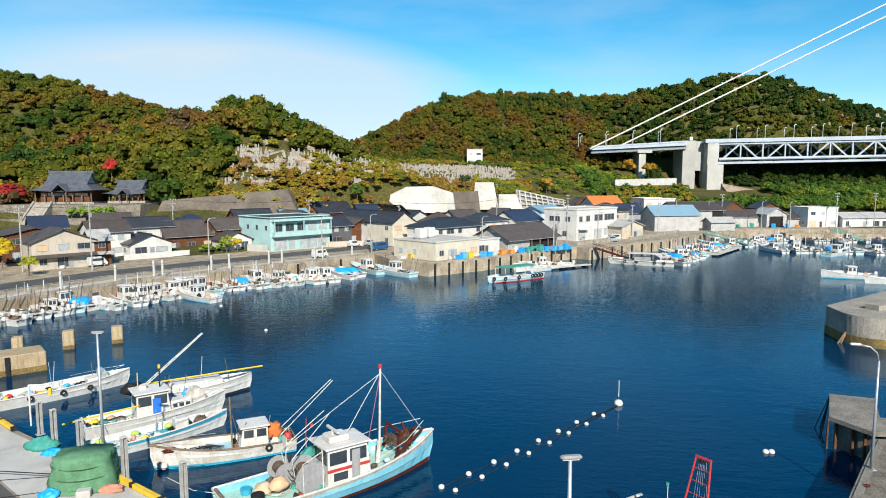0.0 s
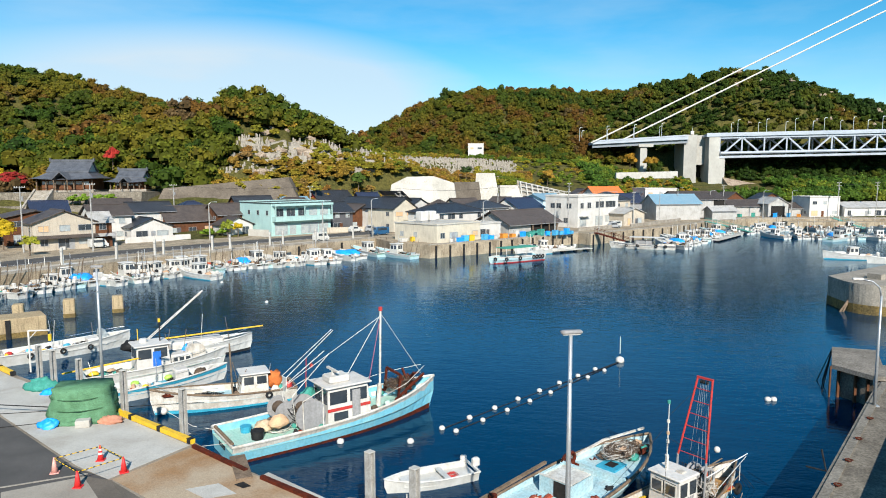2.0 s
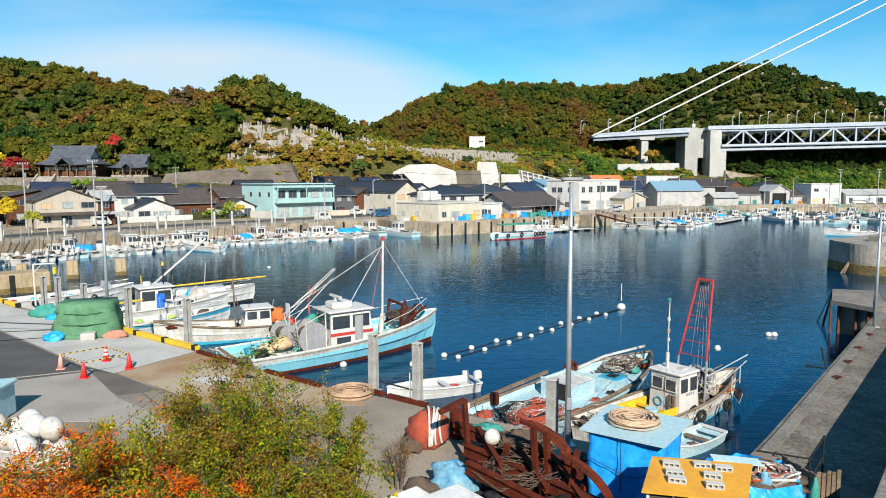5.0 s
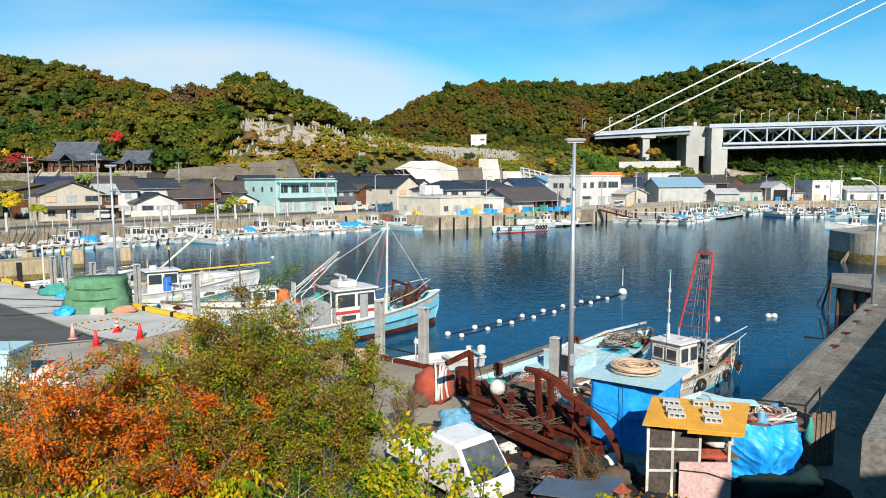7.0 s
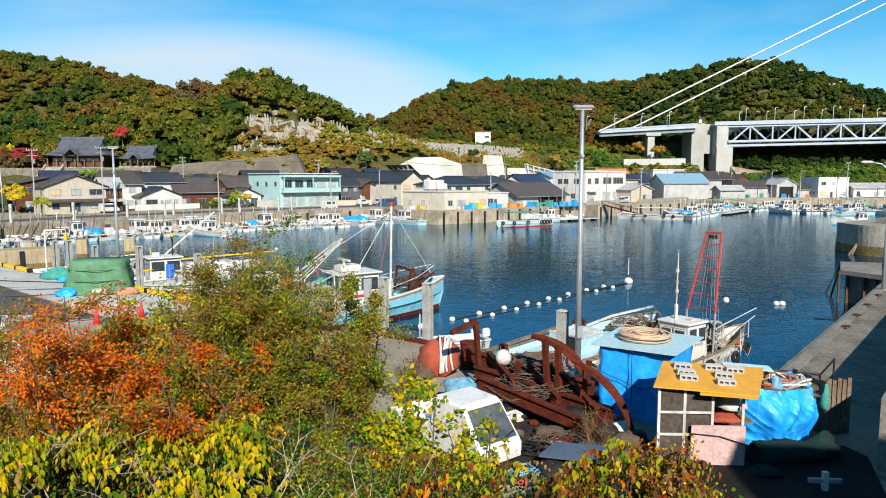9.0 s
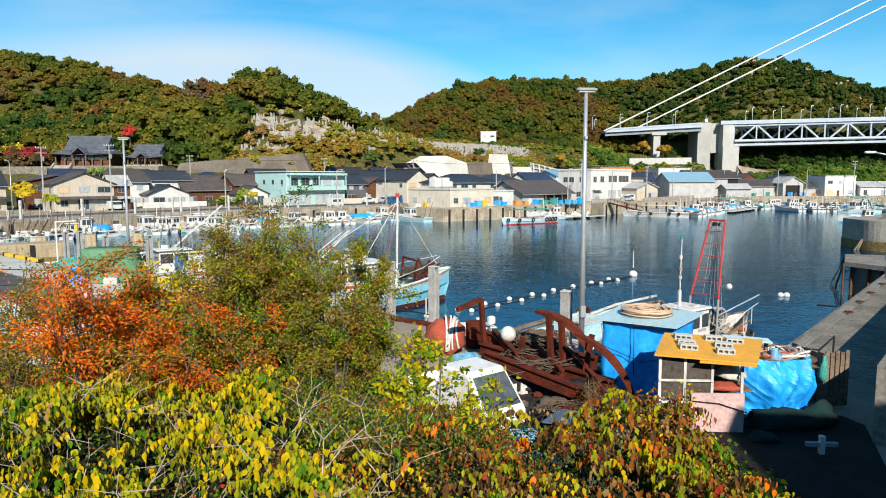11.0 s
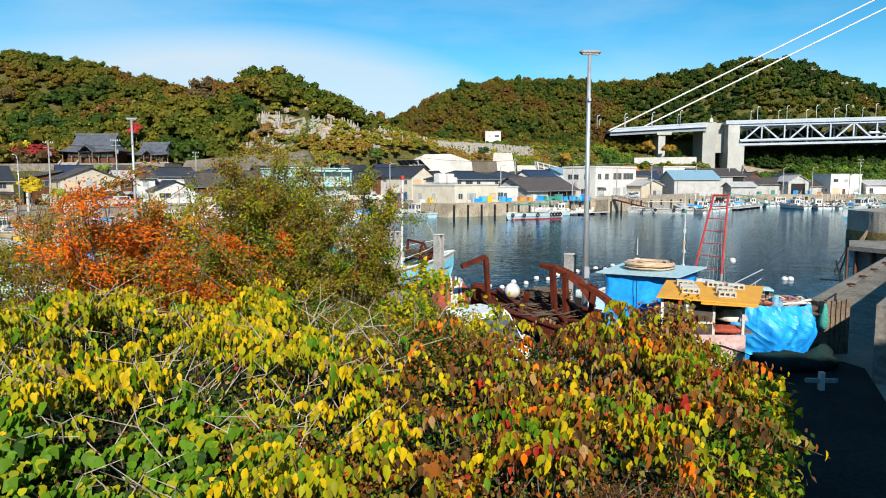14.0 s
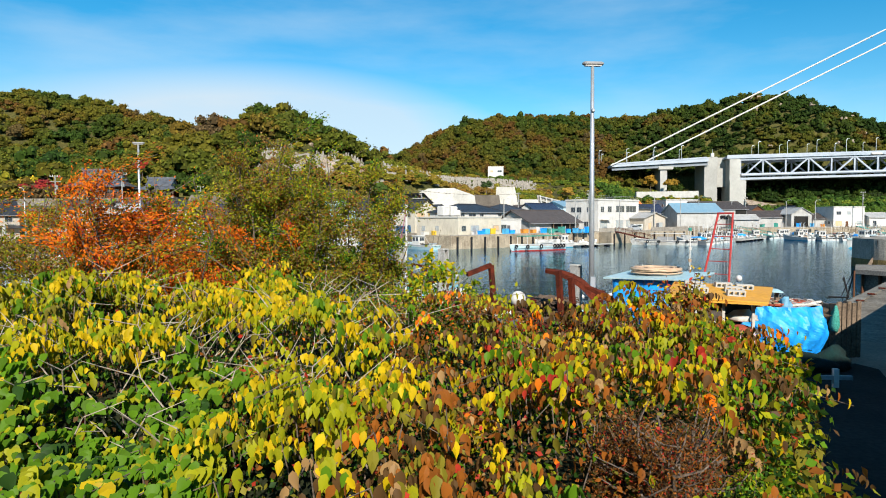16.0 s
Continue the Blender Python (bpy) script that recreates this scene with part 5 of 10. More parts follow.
single("retaining_wall_3", M().loft([[(-6, 236, 7), (-6, 241, 15.0), (-6, 244, 15), (-6, 244, 7)], [(4, 246, 7), (3, 250, 15), (3, 253, 15), (4, 253, 7)]]), RETAIN, "brown-grey retaining wall below the graves", "retaining wall", kind="structure")
single("shotcrete_steps", M().loft([[(1, 250, 8), (2, 252, 18.3), (2, 256, 18.3), (1, 256, 8)], [(11, 253, 8), (9, 256, 18.3), (9, 260, 18.3), (11, 260, 8)]]).loft([[(11, 254, 8), (11, 255, 13.6), (11, 262, 13.6), (11, 262, 8)], [(20, 258, 8), (18, 260, 13.6), (18, 266, 13.6), (20, 266, 8)]]), SHOTCRETE, "stepped white concrete revetment on the slope", "slope", kind="structure")
grid = thing("slope_grid", "stone slope held by a concrete frame grid", "retaining wall", pose(0, 0, 0), kind="structure")
part("slope", M().loft([[(19, 258, 7), (18, 263, 15.6), (18, 266, 15.6), (19, 266, 7)], [(40, 276, 6), (38, 279, 10.5), (38, 284, 10.5), (40, 284, 6)]]), STONE, grid)
for k in range(5):
    part("rib", M().beam((19.0, 258.2 + k * 1.1, 8.2 + k * 1.7), (39.5, 275.8 + k * 0.7, 7 + k * 0.9), 0.5, 0.4), CONC_PALE, grid)
for k in range(9):
    part("rib", M().beam((20 + k * 2.4, 258.6 + k * 2.1, 7.4), (19.2 + k * 2.4, 262.4 + k * 2.0, 15.2 - k * 0.55), 0.5, 0.4), CONC_PALE, grid)
single("mid_wall", M().loft([[(72, 334, 10), (72, 335, 19.2), (72, 338, 19.2), (72, 338, 10)], [(107, 350, 10), (107, 351, 20), (107, 354, 20), (107, 354, 10)]]), CONC_PALE, "long pale concrete wall below the bridge road", "wall", kind="structure")
single("cut_slope", M().loft([[(150, 380, 4), (148, 400, 17), (148, 410, 17), (150, 410, 4)], [(172, 372, 4), (168, 398, 13), (168, 408, 13), (172, 408, 4)]]), ROCK, "bare ochre earth cutting beside the pier", "slope", kind="structure")

# graves on the terraced hillside
gr = np.random.default_rng(8)
gm = M()
count = 0
while count < 1700:
    x, y = gr.uniform(-78, 24), gr.uniform(204, 345)
    d = inland(x, y)
    if not (in_graves(x, y) or (60 < d < 84 and -5 < x < 24 and y < 320)):
        continue
    z = float(land_height(np.array([x]), np.array([y]))[0])
    w, h = gr.uniform(0.16, 0.3), gr.uniform(0.5, 1.5)
    gm.box((x - w - 0.15, y - w - 0.15, z - 1.0), (x + w + 0.15, y + w + 0.15, z + 0.5))
    gm.box((x - w, y - w, z + 0.5), (x + w, y + w, z + 0.5 + h), taper=0.03)
    count += 1
single("gravestones", gm, STONE, "hundreds of grey gravestones crowded on a terraced hillside", "gravestones", kind="stuff")
rm = M()
for k in range(34):
    x = gr.uniform(-76, -42)
    y = gr.uniform(206, 236)
    z = float(land_height(np.array([x]), np.array([y]))[0])
    s = gr.uniform(0.5, 1.7)
    rm.ball((x, y, z + s * 0.3), (s * 1.6, s, s * 0.8), 8, 5, lump=0.7, seed=k)
for k in range(46):
    x, y = gr.uniform(170, 330), gr.uniform(440, 478)
    z = float(land_height(np.array([x]), np.array([y]))[0])
    s = gr.uniform(0.5, 1.5)
    rm.ball((x, y, z + 4.6), (s * 1.3, s, s * 1.2), 7, 5, lump=0.8, seed=k)
single("hillside_rocks", rm, ROCK, "pale weathered boulders cropping out of the hillside", "rocks", kind="stuff")
wm = M()
for k in range(9):
    d0 = 62 + k * 5.2
    pts = []
    for j in range(12):
        x = -72 + j * 8.4
        y = 149 + (d0 - (x + 21) * -0.743) / 0.669
        pts.append((x, y, float(land_height(np.array([x]), np.array([y]))[0]) + 0.2))
    for a, b in zip(pts, pts[1:]):
        if in_graves(a[0], a[1]):
            wm.beam((a[0], a[1], a[2] - 0.4), (b[0], b[1], b[2] - 0.4), 0.6, 1.3)
for k in range(150):
    x, y = gr.uniform(-78, -20), gr.uniform(205, 268)
    if not in_graves(x, y):
        continue
    z = float(land_height(np.array([x]), np.array([y]))[0])
    w, h, a = gr.uniform(1.4, 4.2), gr.uniform(0.7, 1.7), gr.uniform(5, 40)
    wm.box((-w, -0.9, -1.6), (w, 1.8, h), pose(x, y, z, 0, 0, a))
    for j in range(int(w * 1.6)):
        gx_ = gr.uniform(-w + 0.3, w - 0.3)
        wm.box((gx_ - 0.22, 0.0, h), (gx_ + 0.22, 0.45, h + gr.uniform(0.7, 1.7)), pose(x, y, z, 0, 0, a))
single("grave_terrace_walls", wm, STONE, "low stone walls of the graveyard terraces", "terrace walls", kind="stuff")


# ---- boats ----
def hull(boat, L, B, z0, z1, deck, shell, deckmat, rail, stern=0.86, band=None, bandlow=0.55, full=2.6, railr=0.06, stripe=None):
    """Hull, deck and gunwale of a boat, stern at the origin, bow along x."""
    n = 14
    rings, dk, port, star, bands = [], [], [], [], []
    for i in range(n + 1):
        t = i / n
        hb = B / 2 * (stern + (1 - stern) * min(1, t * 3.0)) * max(0.02, 1 - max(0, (t - 0.35) / 0.65) ** full)
        sh = z0 + (z1 - z0) * t ** 2.4
        x = L * t
        flare = 0.80 - 0.30 * t ** 2
        kz = -0.55 + 0.55 * max(0, (t - 0.75) / 0.25) ** 2
        rk = 0.0 if t < 0.6 else -L * 0.055 * ((t - 0.6) / 0.4)
        dz = min(deck + (z1 - z0) * 0.45 * t ** 2.6, sh - 0.12)
        w = min(0.09, hb * 0.5)
        rings.append([(x, hb, sh), (x + rk * 0.5, hb * flare, 0.0), (x + rk, 0.001, kz), (x + rk * 0.5, -hb * flare, 0.0), (x, -hb, sh), (x, -hb + w, sh), (x, -hb + w * 1.3, dz), (x, hb - w * 1.3, dz), (x, hb - w, sh)])
        dk.append([(x, -hb + w * 1.3, dz + 0.015), (x, hb - w * 1.3, dz + 0.015), (x, hb - w * 1.3, dz - 0.02), (x, -hb + w * 1.3, dz - 0.02)])
        port.append((x, hb, sh + 0.02))
        star.append((x, -hb, sh + 0.02))
        bands.append((x, hb, sh, flare, rk))
    part("hull", M().loft(rings), shell, boat)
    part("deck", M().loft(dk), deckmat, boat)
    part("gunwale", M().tube(port, railr, 6), rail, boat)
    part("gunwale", M().tube(star, railr, 6), rail, boat)
    part("transom_rail", M().beam((0, -B / 2 * stern, z0 + 0.02), (0, B / 2 * stern, z0 + 0.02), 0.12, 0.1), rail, boat)
    if band:
        for s in (1, -1):
            lo = bandlow
            rows = []
            for x, hb, sh, fl, rk in bands:
                f = lambda q: (x + rk * 0.5 * (1 - q), s * (hb * (fl + (1 - fl) * q) + 0.012), sh * q)
                rows.append([f(lo), f(0.97)])
            part("painted_band", M().loft(rows, False, False), band, boat)
    if stripe:
        for s in (1, -1):
            rows = []
            for x, hb, sh, fl, rk in bands:
                f = lambda q: (x + rk * 0.5 * (1 - q), s * (hb * (fl + (1 - fl) * q) + 0.014), sh * q)
                rows.append([f(0.0), f(0.16)])
            part("waterline_stripe", M().loft(rows, False, False), stripe, boat)
    return bands


def cabin(boat, x0, x1, w, z0, z1, wall, roofmat, win=GLASS, over=0.15, band=None, fwd=0.25):
    """A wheelhouse with a raked front, roof and windows; bow side at x1."""
    a = [(x0, -w / 2), (x1, -w / 2), (x1, w / 2), (x0, w / 2)]
    b = [(x0 + 0.05, -w / 2 + 0.06), (x1 - fwd, -w / 2 + 0.06), (x1 - fwd, w / 2 - 0.06), (x0 + 0.05, w / 2 - 0.06)]
    c = part("wheelhouse", M().loft([[(x, y, z0) for x, y in a], [(x, y, z1) for x, y in b]]), wall, boat)
    part("roof", M().cham((x0 - over, -w / 2 - over, z1), (x1 - fwd + over * 1.6, w / 2 + over, z1 + 0.12), 0.04), roofmat, c)
    h = z1 - z0
    zl, zh = z0 + h * 0.55, z0 + h * 0.9
    ins = lambda z: 0.06 * (z - z0) / h
    fr = lambda z: x1 - fwd * (z - z0) / h
    for k in range(3):
        y0 = -w / 2 + 0.14 + k * (w - 0.24) / 3
        y1 = y0 + (w - 0.24) / 3 - 0.07
        part("front_pane", M().loft([[(fr(zl) + 0.02, y0, zl), (fr(zl) + 0.02, y1, zl), (fr(zl) - 0.02, y1, zl), (fr(zl) - 0.02, y0, zl)], [(fr(zh) + 0.02, y0, zh), (fr(zh) + 0.02, y1, zh), (fr(zh) - 0.02, y1, zh), (fr(zh) - 0.02, y0, zh)]]), win, c)
    ln = x1 - fwd - x0
    for s in (1, -1):
        for k in range(2):
            xa = x0 + 0.15 + k * ln * 0.5
            xb = xa + ln * 0.5 - 0.22
            yy = s * (w / 2 - 0.035)
            part("side_pane", M().box((xa, yy - 0.03, zl), (xb, yy + 0.03, zh)), win, c)
        if band:
            part("painted_stripe", M().box((x0 - 0.01, s * (w / 2 + 0.0) - 0.02, z0 + h * 0.36), (x1 - fwd * 0.3, s * (w / 2) + 0.02, z0 + h * 0.44)), band, c)
    for k in range(2):
        yy = -w / 2 + 0.2 + k * (w - 0.4) / 2
        part("rear_pane", M().box((x0 + 0.0, yy, zl), (x0 + 0.045, yy + (w - 0.6) / 2, zh)), win, c)
    return c


def tyre(boat, x, y, z, r=0.26):
    part("tyre_fender", M().torus((x, y, z), r * 0.72, r * 0.3, 14, 6, "y"), BLACKR, boat, "black tyre hung as a fender", True)


def rope_line(boat, pts, r=0.018, material=None, name="mooring_rope"):
    part(name, M().tube(pts, r, 5), material or ROPEW, boat)


def outboard(boat, x, y, z):
    e = part("outboard_motor", M().cham((x - 0.32, y - 0.16, z + 0.15), (x + 0.1, y + 0.16, z + 0.62), 0.07), WHITEP if (x + z) > 0 else BLACKR, boat)
    part("shaft", M().box((x - 0.2, y - 0.06, z - 0.9), (x - 0.05, y + 0.06, z + 0.15)), FRAMEA, e)


def boat_at(name, label, sx, sy, bx_, by_, group=""):
    return thing(name, label, "boat", pose(sx, sy, 0, 0, 0, math.degrees(math.atan2(by_ - sy, bx_ - sx))), group)


def heap(boat, c, r, material, name, n=3, seed=0, lump=0.8):
    """A soft, crumpled pile in one skin."""
    m = M()
    rings = []
    rows, cols = (14, 24) if max(r) > 0.62 else (8, 14)
    for i in range(rows + 1):
        a = math.pi * (i + 0.02) / (rows + 0.04) - math.pi / 2
        ring = []
        for j in range(cols):
            b = 2 * math.pi * j / cols
            d = Vector((math.cos(a) * math.cos(b), math.cos(a) * math.sin(b), math.sin(a)))
            q = 0.85 + lump * (0.42 * noise.noise(d * 1.6 + Vector((seed * 3.7, 0, 0))) + 0.24 * noise.noise(d * 4.2 + Vector((0, seed * 1.3, 0))) + 0.1 * noise.noise(d * 9 + Vector((0, 0, seed))))
            ring.append((c[0] + r[0] * d.x * q, c[1] + r[1] * d.y * q, c[2] + r[2] * d.z * q * (1 if d.z > 0 else 0.45)))
        rings.append(ring)
    m.loft(rings)
    return part(name, m, material, boat, smooth=True)


def tangle(c, r, count, seed, rad=0.03, turns=5):
    """Loose loops of rope or line lying in a heap."""
    rr = random.Random(seed)
    m = M()
    for k in range(count):
        a, w = rr.uniform(0, 6.28), rr.uniform(0.4, 1.0)
        pts = []
        for j in range(turns * 4):
            b = a + j * 6.28 / 8
            q = w * rr.uniform(0.6, 1.0)
            pts.append((c[0] + r[0] * q * math.cos(b), c[1] + r[1] * q * math.sin(b), c[2] + rr.uniform(0, r[2])))
        m.tube(pts, rad, 5)
    m.many = True
    return m


# the large turquoise trawler
A = boat_at("trawler", "large turquoise and white fishing trawler with net drums", -13.75, 36.75, -2.1, 45.75)
hull(A, 14.6, 4.3, 1.15, 2.2, 0.75, AQUA, MINT, OLDWHITE, 0.92, OLDWHITE, 0.66, 3.0, 0.09, RUST)
ca = cabin(A, 6.1, 9.1, 2.2, 0.8, 3.05, WHITEP, WHITEP, band=REDP)
part("door", M().box((7.75, -1.14, 0.85), (8.3, -1.085, 2.75)), GREYW, ca)
part("low_window", M().box((6.5, -1.13, 1.0), (7.45, -1.09, 1.5)), GLASS, ca)
part("upper_house", M().cham((6.5, -0.6, 3.17), (7.9, 0.6, 3.6), 0.08), WHITEP, A)
part("radar", M().box((6.9, -0.75, 3.85), (7.05, 0.75, 3.98)).tube([(6.98, 0, 3.6), (6.98, 0, 3.88)], 0.1, 8), WHITEP, A, "white bar radar scanner")
part("mast", M().tube([(10.2, 0.0, 0.9), (10.35, 0.0, 2.4)], 0.16, 8).tube([(10.35, 0, 2.4), (10.45, 0.0, 7.25)], 0.075, 8), OLDWHITE, A)
part("mast_lamp", M().tube([(10.45, 0, 7.25), (10.45, 0, 7.5)], 0.13, 8), REDP, A)
rope_line(A, [(10.45, 0, 7.0), (8.2, 0.5, 3.2)], 0.025, ROPEW, "stay")
rope_line(A, [(10.45, 0, 6.9), (4.2, 0.4, 3.4)], 0.02, ROPEW, "stay")
rope_line(A, [(10.45, 0, 6.9), (9.0, -0.4, 1.4)], 0.03, mat("mauve_rope", (0.34, 0.12, 0.17), rough=0.9), "stay")
rope_line(A, [(10.45, 0, 7.1), (13.6, 0, 2.5)], 0.015, ROPEW, "stay")
for yy in (-0.9, 0.9):
    part("stern_boom", M().tube([(4.3, yy * 0.6, 1.0), (3.9, yy, 3.0), (6.6, yy * 0.4, 5.1)], 0.03, 6), OLDWHITE, A, "slim white boom")
for k, (xx, rr_, yy) in enumerate(((4.9, 0.95, -0.55), (3.9, 0.7, 0.75))):
    dr = part("net_drum", M().tube([(xx, yy - 0.7, 1.75), (xx, yy + 0.7, 1.75)], rr_ * 0.55, 16), NETBROWN, A)
    for s in (-0.7, 0.7):
        part("flange", M().tube([(xx, yy + s - 0.03, 1.75), (xx, yy + s + 0.03, 1.75)], rr_, 22), GREYW, dr)
part("winch", M().cham((5.5, -0.9, 0.8), (6.1, 0.9, 1.6), 0.08), FRAMEA, A)
heap(A, (2.6, 0.35, 1.05), (0.7, 0.7, 0.5), mat("cream_net", (0.62, 0.50, 0.34), (0.5, 0.36, 0.22), rough=0.9), "cream_net_roll", 4, 3, 0.4)
heap(A, (3.2, -0.45, 1.4), (0.7, 0.5, 0.6), mat("peach_net", (0.66, 0.44, 0.26), (0.55, 0.36, 0.22), rough=0.9), "peach_net_roll", 3, 4, 0.4)
part("black_basket", M().tube([(1.9, -0.5, 0.78), (1.9, -0.5, 1.3)], 0.34, 12, 0.4), BLACKR, A)
part("blue_basket", M().tube([(1.7, 0.95, 0.78), (1.7, 0.95, 1.15)], 0.3, 12, 0.34), DEEPAQUA, A)
heap(A, (5.6, 0.7, 2.4), (0.6, 0.4, 0.45), NETTEAL, "green_net", 4, 6)
part("white_board", M().box((4.4, 1.25, 2.6), (4.45, 1.85, 3.5)), WHITEP, A)
part("flag_pole", M().tube([(5.6, 1.1, 2.0), (5.7, 1.1, 4.6)], 0.03, 5), REDP, A)
heap(A, (5.95, 0.9, 4.1), (0.16, 0.16, 0.22), REDP, "red_flag", 2, 8)
for k, (p, q) in enumerate((((10.8, -1.2, 1.5), (13.6, -0.3, 2.6)), ((11.0, 1.1, 1.5), (13.5, 0.2, 2.6)), ((11.2, -0.9, 1.5), (11.4, -0.9, 3.0)), ((11.2, 0.9, 1.5), (11.4, 0.9, 3.1)), ((11.4, -0.9, 3.0), (11.4, 0.9, 3.1)), ((12.3, -0.7, 1.8), (12.5, 0.7, 2.9)), ((12.8, 0.5, 1.9), (12.6, -0.6, 2.9)), ((11.6, -1.2, 1.7), (13.0, 0.8, 2.4)))):
    part("rusty_frame_bar", M().beam(p, q, 0.13, 0.13), RUST, A)
part("bow_gallows_tangle", tangle((12.4, 0, 1.9), (0.9, 0.7, 0.6), 7, 3, 0.03), RUST, A)
for k in range(7):
    heap(A, (8.9 + 0.5 * k, (-1) ** k * 0.9, 1.15 + 0.06 * k), (0.3, 0.22, 0.2), (NETTEAL, NETBROWN, ROPEW, MINT)[k % 4], "deck_gear", 2, 20 + k)
rt = random.Random(8)
for k in range(10):
    x = rt.uniform(3.2, 5.8)
    heap(A, (x, rt.uniform(-1.6, 1.6), 0.85), (rt.uniform(0.2, 0.45), rt.uniform(0.2, 0.35), rt.uniform(0.15, 0.4)), (NETBROWN, ROPE, NETTEAL, BLACKR, NETRED, ROPEW, AQUA)[k % 7], "deck_gear", 3, 150 + k, 1.1)
part("stern_tangle", tangle((3.4, 0.2, 0.8), (1.2, 1.3, 0.2), 4, 31, 0.015), ROPEW, A)
part("dark_tangle", tangle((4.6, 0, 1.2), (0.8, 1.2, 1.0), 6, 32, 0.014), BLACKR, A)
part("gantry", M().tube([(5.7, -1.3, 0.8), (5.7, -1.2, 3.3), (5.7, 1.2, 3.3), (5.7, 1.3, 0.8)], 0.045, 6).tube([(4.4, -1.4, 0.8), (4.4, -1.3, 2.7), (5.7, -1.25, 3.2)], 0.035, 6).tube([(4.4, 1.4, 0.8), (4.4, 1.3, 2.7), (5.7, 1.25, 3.2)], 0.035, 6), OLDWHITE, A, "white pipe gantry over the net drums")
part("bow_rail", M().tube([(9.0, -2.0, 2.1), (11.5, -1.5, 2.6), (13.7, -0.2, 3.1)], 0.022, 6).tube([(9.0, 2.0, 2.1), (11.5, 1.5, 2.6), (13.7, 0.2, 3.1)], 0.022, 6), OLDWHITE, A)
part("bow_net", tangle((11.8, 0, 1.9), (1.3, 0.9, 0.7), 10, 33, 0.018), NETBROWN, A)
tyre(A, 3.3, 2.2, 0.7)
for k in range(3):
    part("name_bar", M().box((-0.03, -0.55 + k * 0.4, 0.55), (-0.005, -0.3 + k * 0.4, 0.8)), BLACKR, A)
rope_line(A, [(0.0, -1.2, 1.2), (-1.6, -1.8, 1.6), (-3.2, -3.4, 2.75)])
rope_line(A, [(0.0, 1.2, 1.2), (-1.2, 1.5, 1.6), (-2.6, 1.4, 2.8)])
part("stern_roller", M().tube([(0.1, -1.6, 1.25), (0.1, 1.6, 1.25)], 0.1, 8), WOODW, A)

# skiff by the posts
sk = boat_at("skiff", "small open white skiff with an outboard motor", 0.55, 34.9, -3.9, 32.6)
hull(sk, 5.0, 1.75, 0.5, 0.75, 0.25, WHITEGRP, WHITEGRP, WHITEGRP, 0.9, None, railr=0.05)
part("thwart", M().box((1.6, -0.8, 0.42), (1.9, 0.8, 0.48)), WHITEGRP, sk)
part("bow_locker", M().box((3.3, -0.45, 0.3), (4.1, 0.45, 0.55)), WHITEGRP, sk)
outboard(sk, -0.05, 0.0, 0.35)
part("red_rope", tangle((1.3, 0.1, 0.3), (0.5, 0.35, 0.08), 3, 5, 0.015), REDP, sk)
part("white_fender", M().tube([(0.1, -0.95, 0.15), (0.1, -0.95, 0.75)], 0.18, 10), WHITEP, sk, smooth=True)

# dredger with the red frame
Bt = boat_at("fishing_boat", "white fishing boat with wheelhouse and a red ladder frame", 5.42, 26.95, 13.8, 33.65)
hull(Bt, 10.7, 2.95, 1.0, 1.6, 0.62, OLDWHITE, WOODW, WOODW, 0.9, None, railr=0.06, stripe=AQUA)
cb = cabin(Bt, 4.75, 6.25, 1.6, 0.65, 2.4, WHITEP, WHITEP, over=0.06, fwd=0.12)
for y0, y1 in ((-0.66, -0.05), (0.05, 0.66)):
    part("window_frame", M().box((4.7, y0, 1.62), (4.745, y1, 1.67)).box((4.7, y0, 2.16), (4.745, y1, 2.21)).box((4.7, y0, 1.67), (4.745, y0 + 0.05, 2.16)).box((4.7, y1 - 0.05, 1.67), (4.745, y1, 2.16)), OLDWHITE, cb)
    part("window_pane", M().box((4.715, y0 + 0.05, 1.67), (4.74, y1 - 0.05, 2.16)), GLASS, cb)
part("life_ring", M().torus((4.72, 0.28, 1.05), 0.2, 0.03, 16, 6, "x"), DEEPAQUA, cb, "blue ring hung on the wheelhouse wall", True)
part("pallet_board", M().box((4.64, -0.62, 0.68), (4.73, -0.5, 1.5)).box((4.64, -0.42, 0.68), (4.73, -0.3, 1.5)).box((4.62, -0.64, 1.0), (4.64, -0.28, 1.12)), WOODW, cb)
for k in range(4):
    part("name_bar", M().box((5.3 + 0.16 * k, -0.79, 1.42), (5.4 + 0.16 * k, -0.765, 1.55)), GREYW, cb)
part("roof_vent", M().box((5.4, -0.45, 2.52), (5.75, -0.15, 2.58)), OLDWHITE, cb)
part("mast", M().tube([(5.35, 0.3, 2.5), (5.35, 0.3, 3.2)], 0.085, 8).tube([(5.35, 0.3, 3.2), (5.4, 0.3, 5.6)], 0.035, 6, 0.02), OLDWHITE, Bt)
for zz, cm_ in ((2.9, YELLOW), (3.75, ROPEW), (4.15, ROPE), (4.7, OLDWHITE), (5.6, NETTEAL)):
    part("mast_lamp", M().tube([(5.37, 0.3, zz), (5.37, 0.3, zz + 0.14)], 0.075, 8), cm_, Bt)
fb, ft = (6.85, 2.7), (7.7, 6.4)
for s in (-1, 1):
    part("frame_leg", M().tube([(fb[0], s * 0.73, fb[1]), (ft[0], s * 0.38, ft[1])], 0.05, 8), REDP, Bt)
    part("frame_post", M().tube([(fb[0] - 0.1, s * 0.75, 0.65), (fb[0], s * 0.74, fb[1] + 0.05)], 0.055, 8), FRAMEA, Bt)
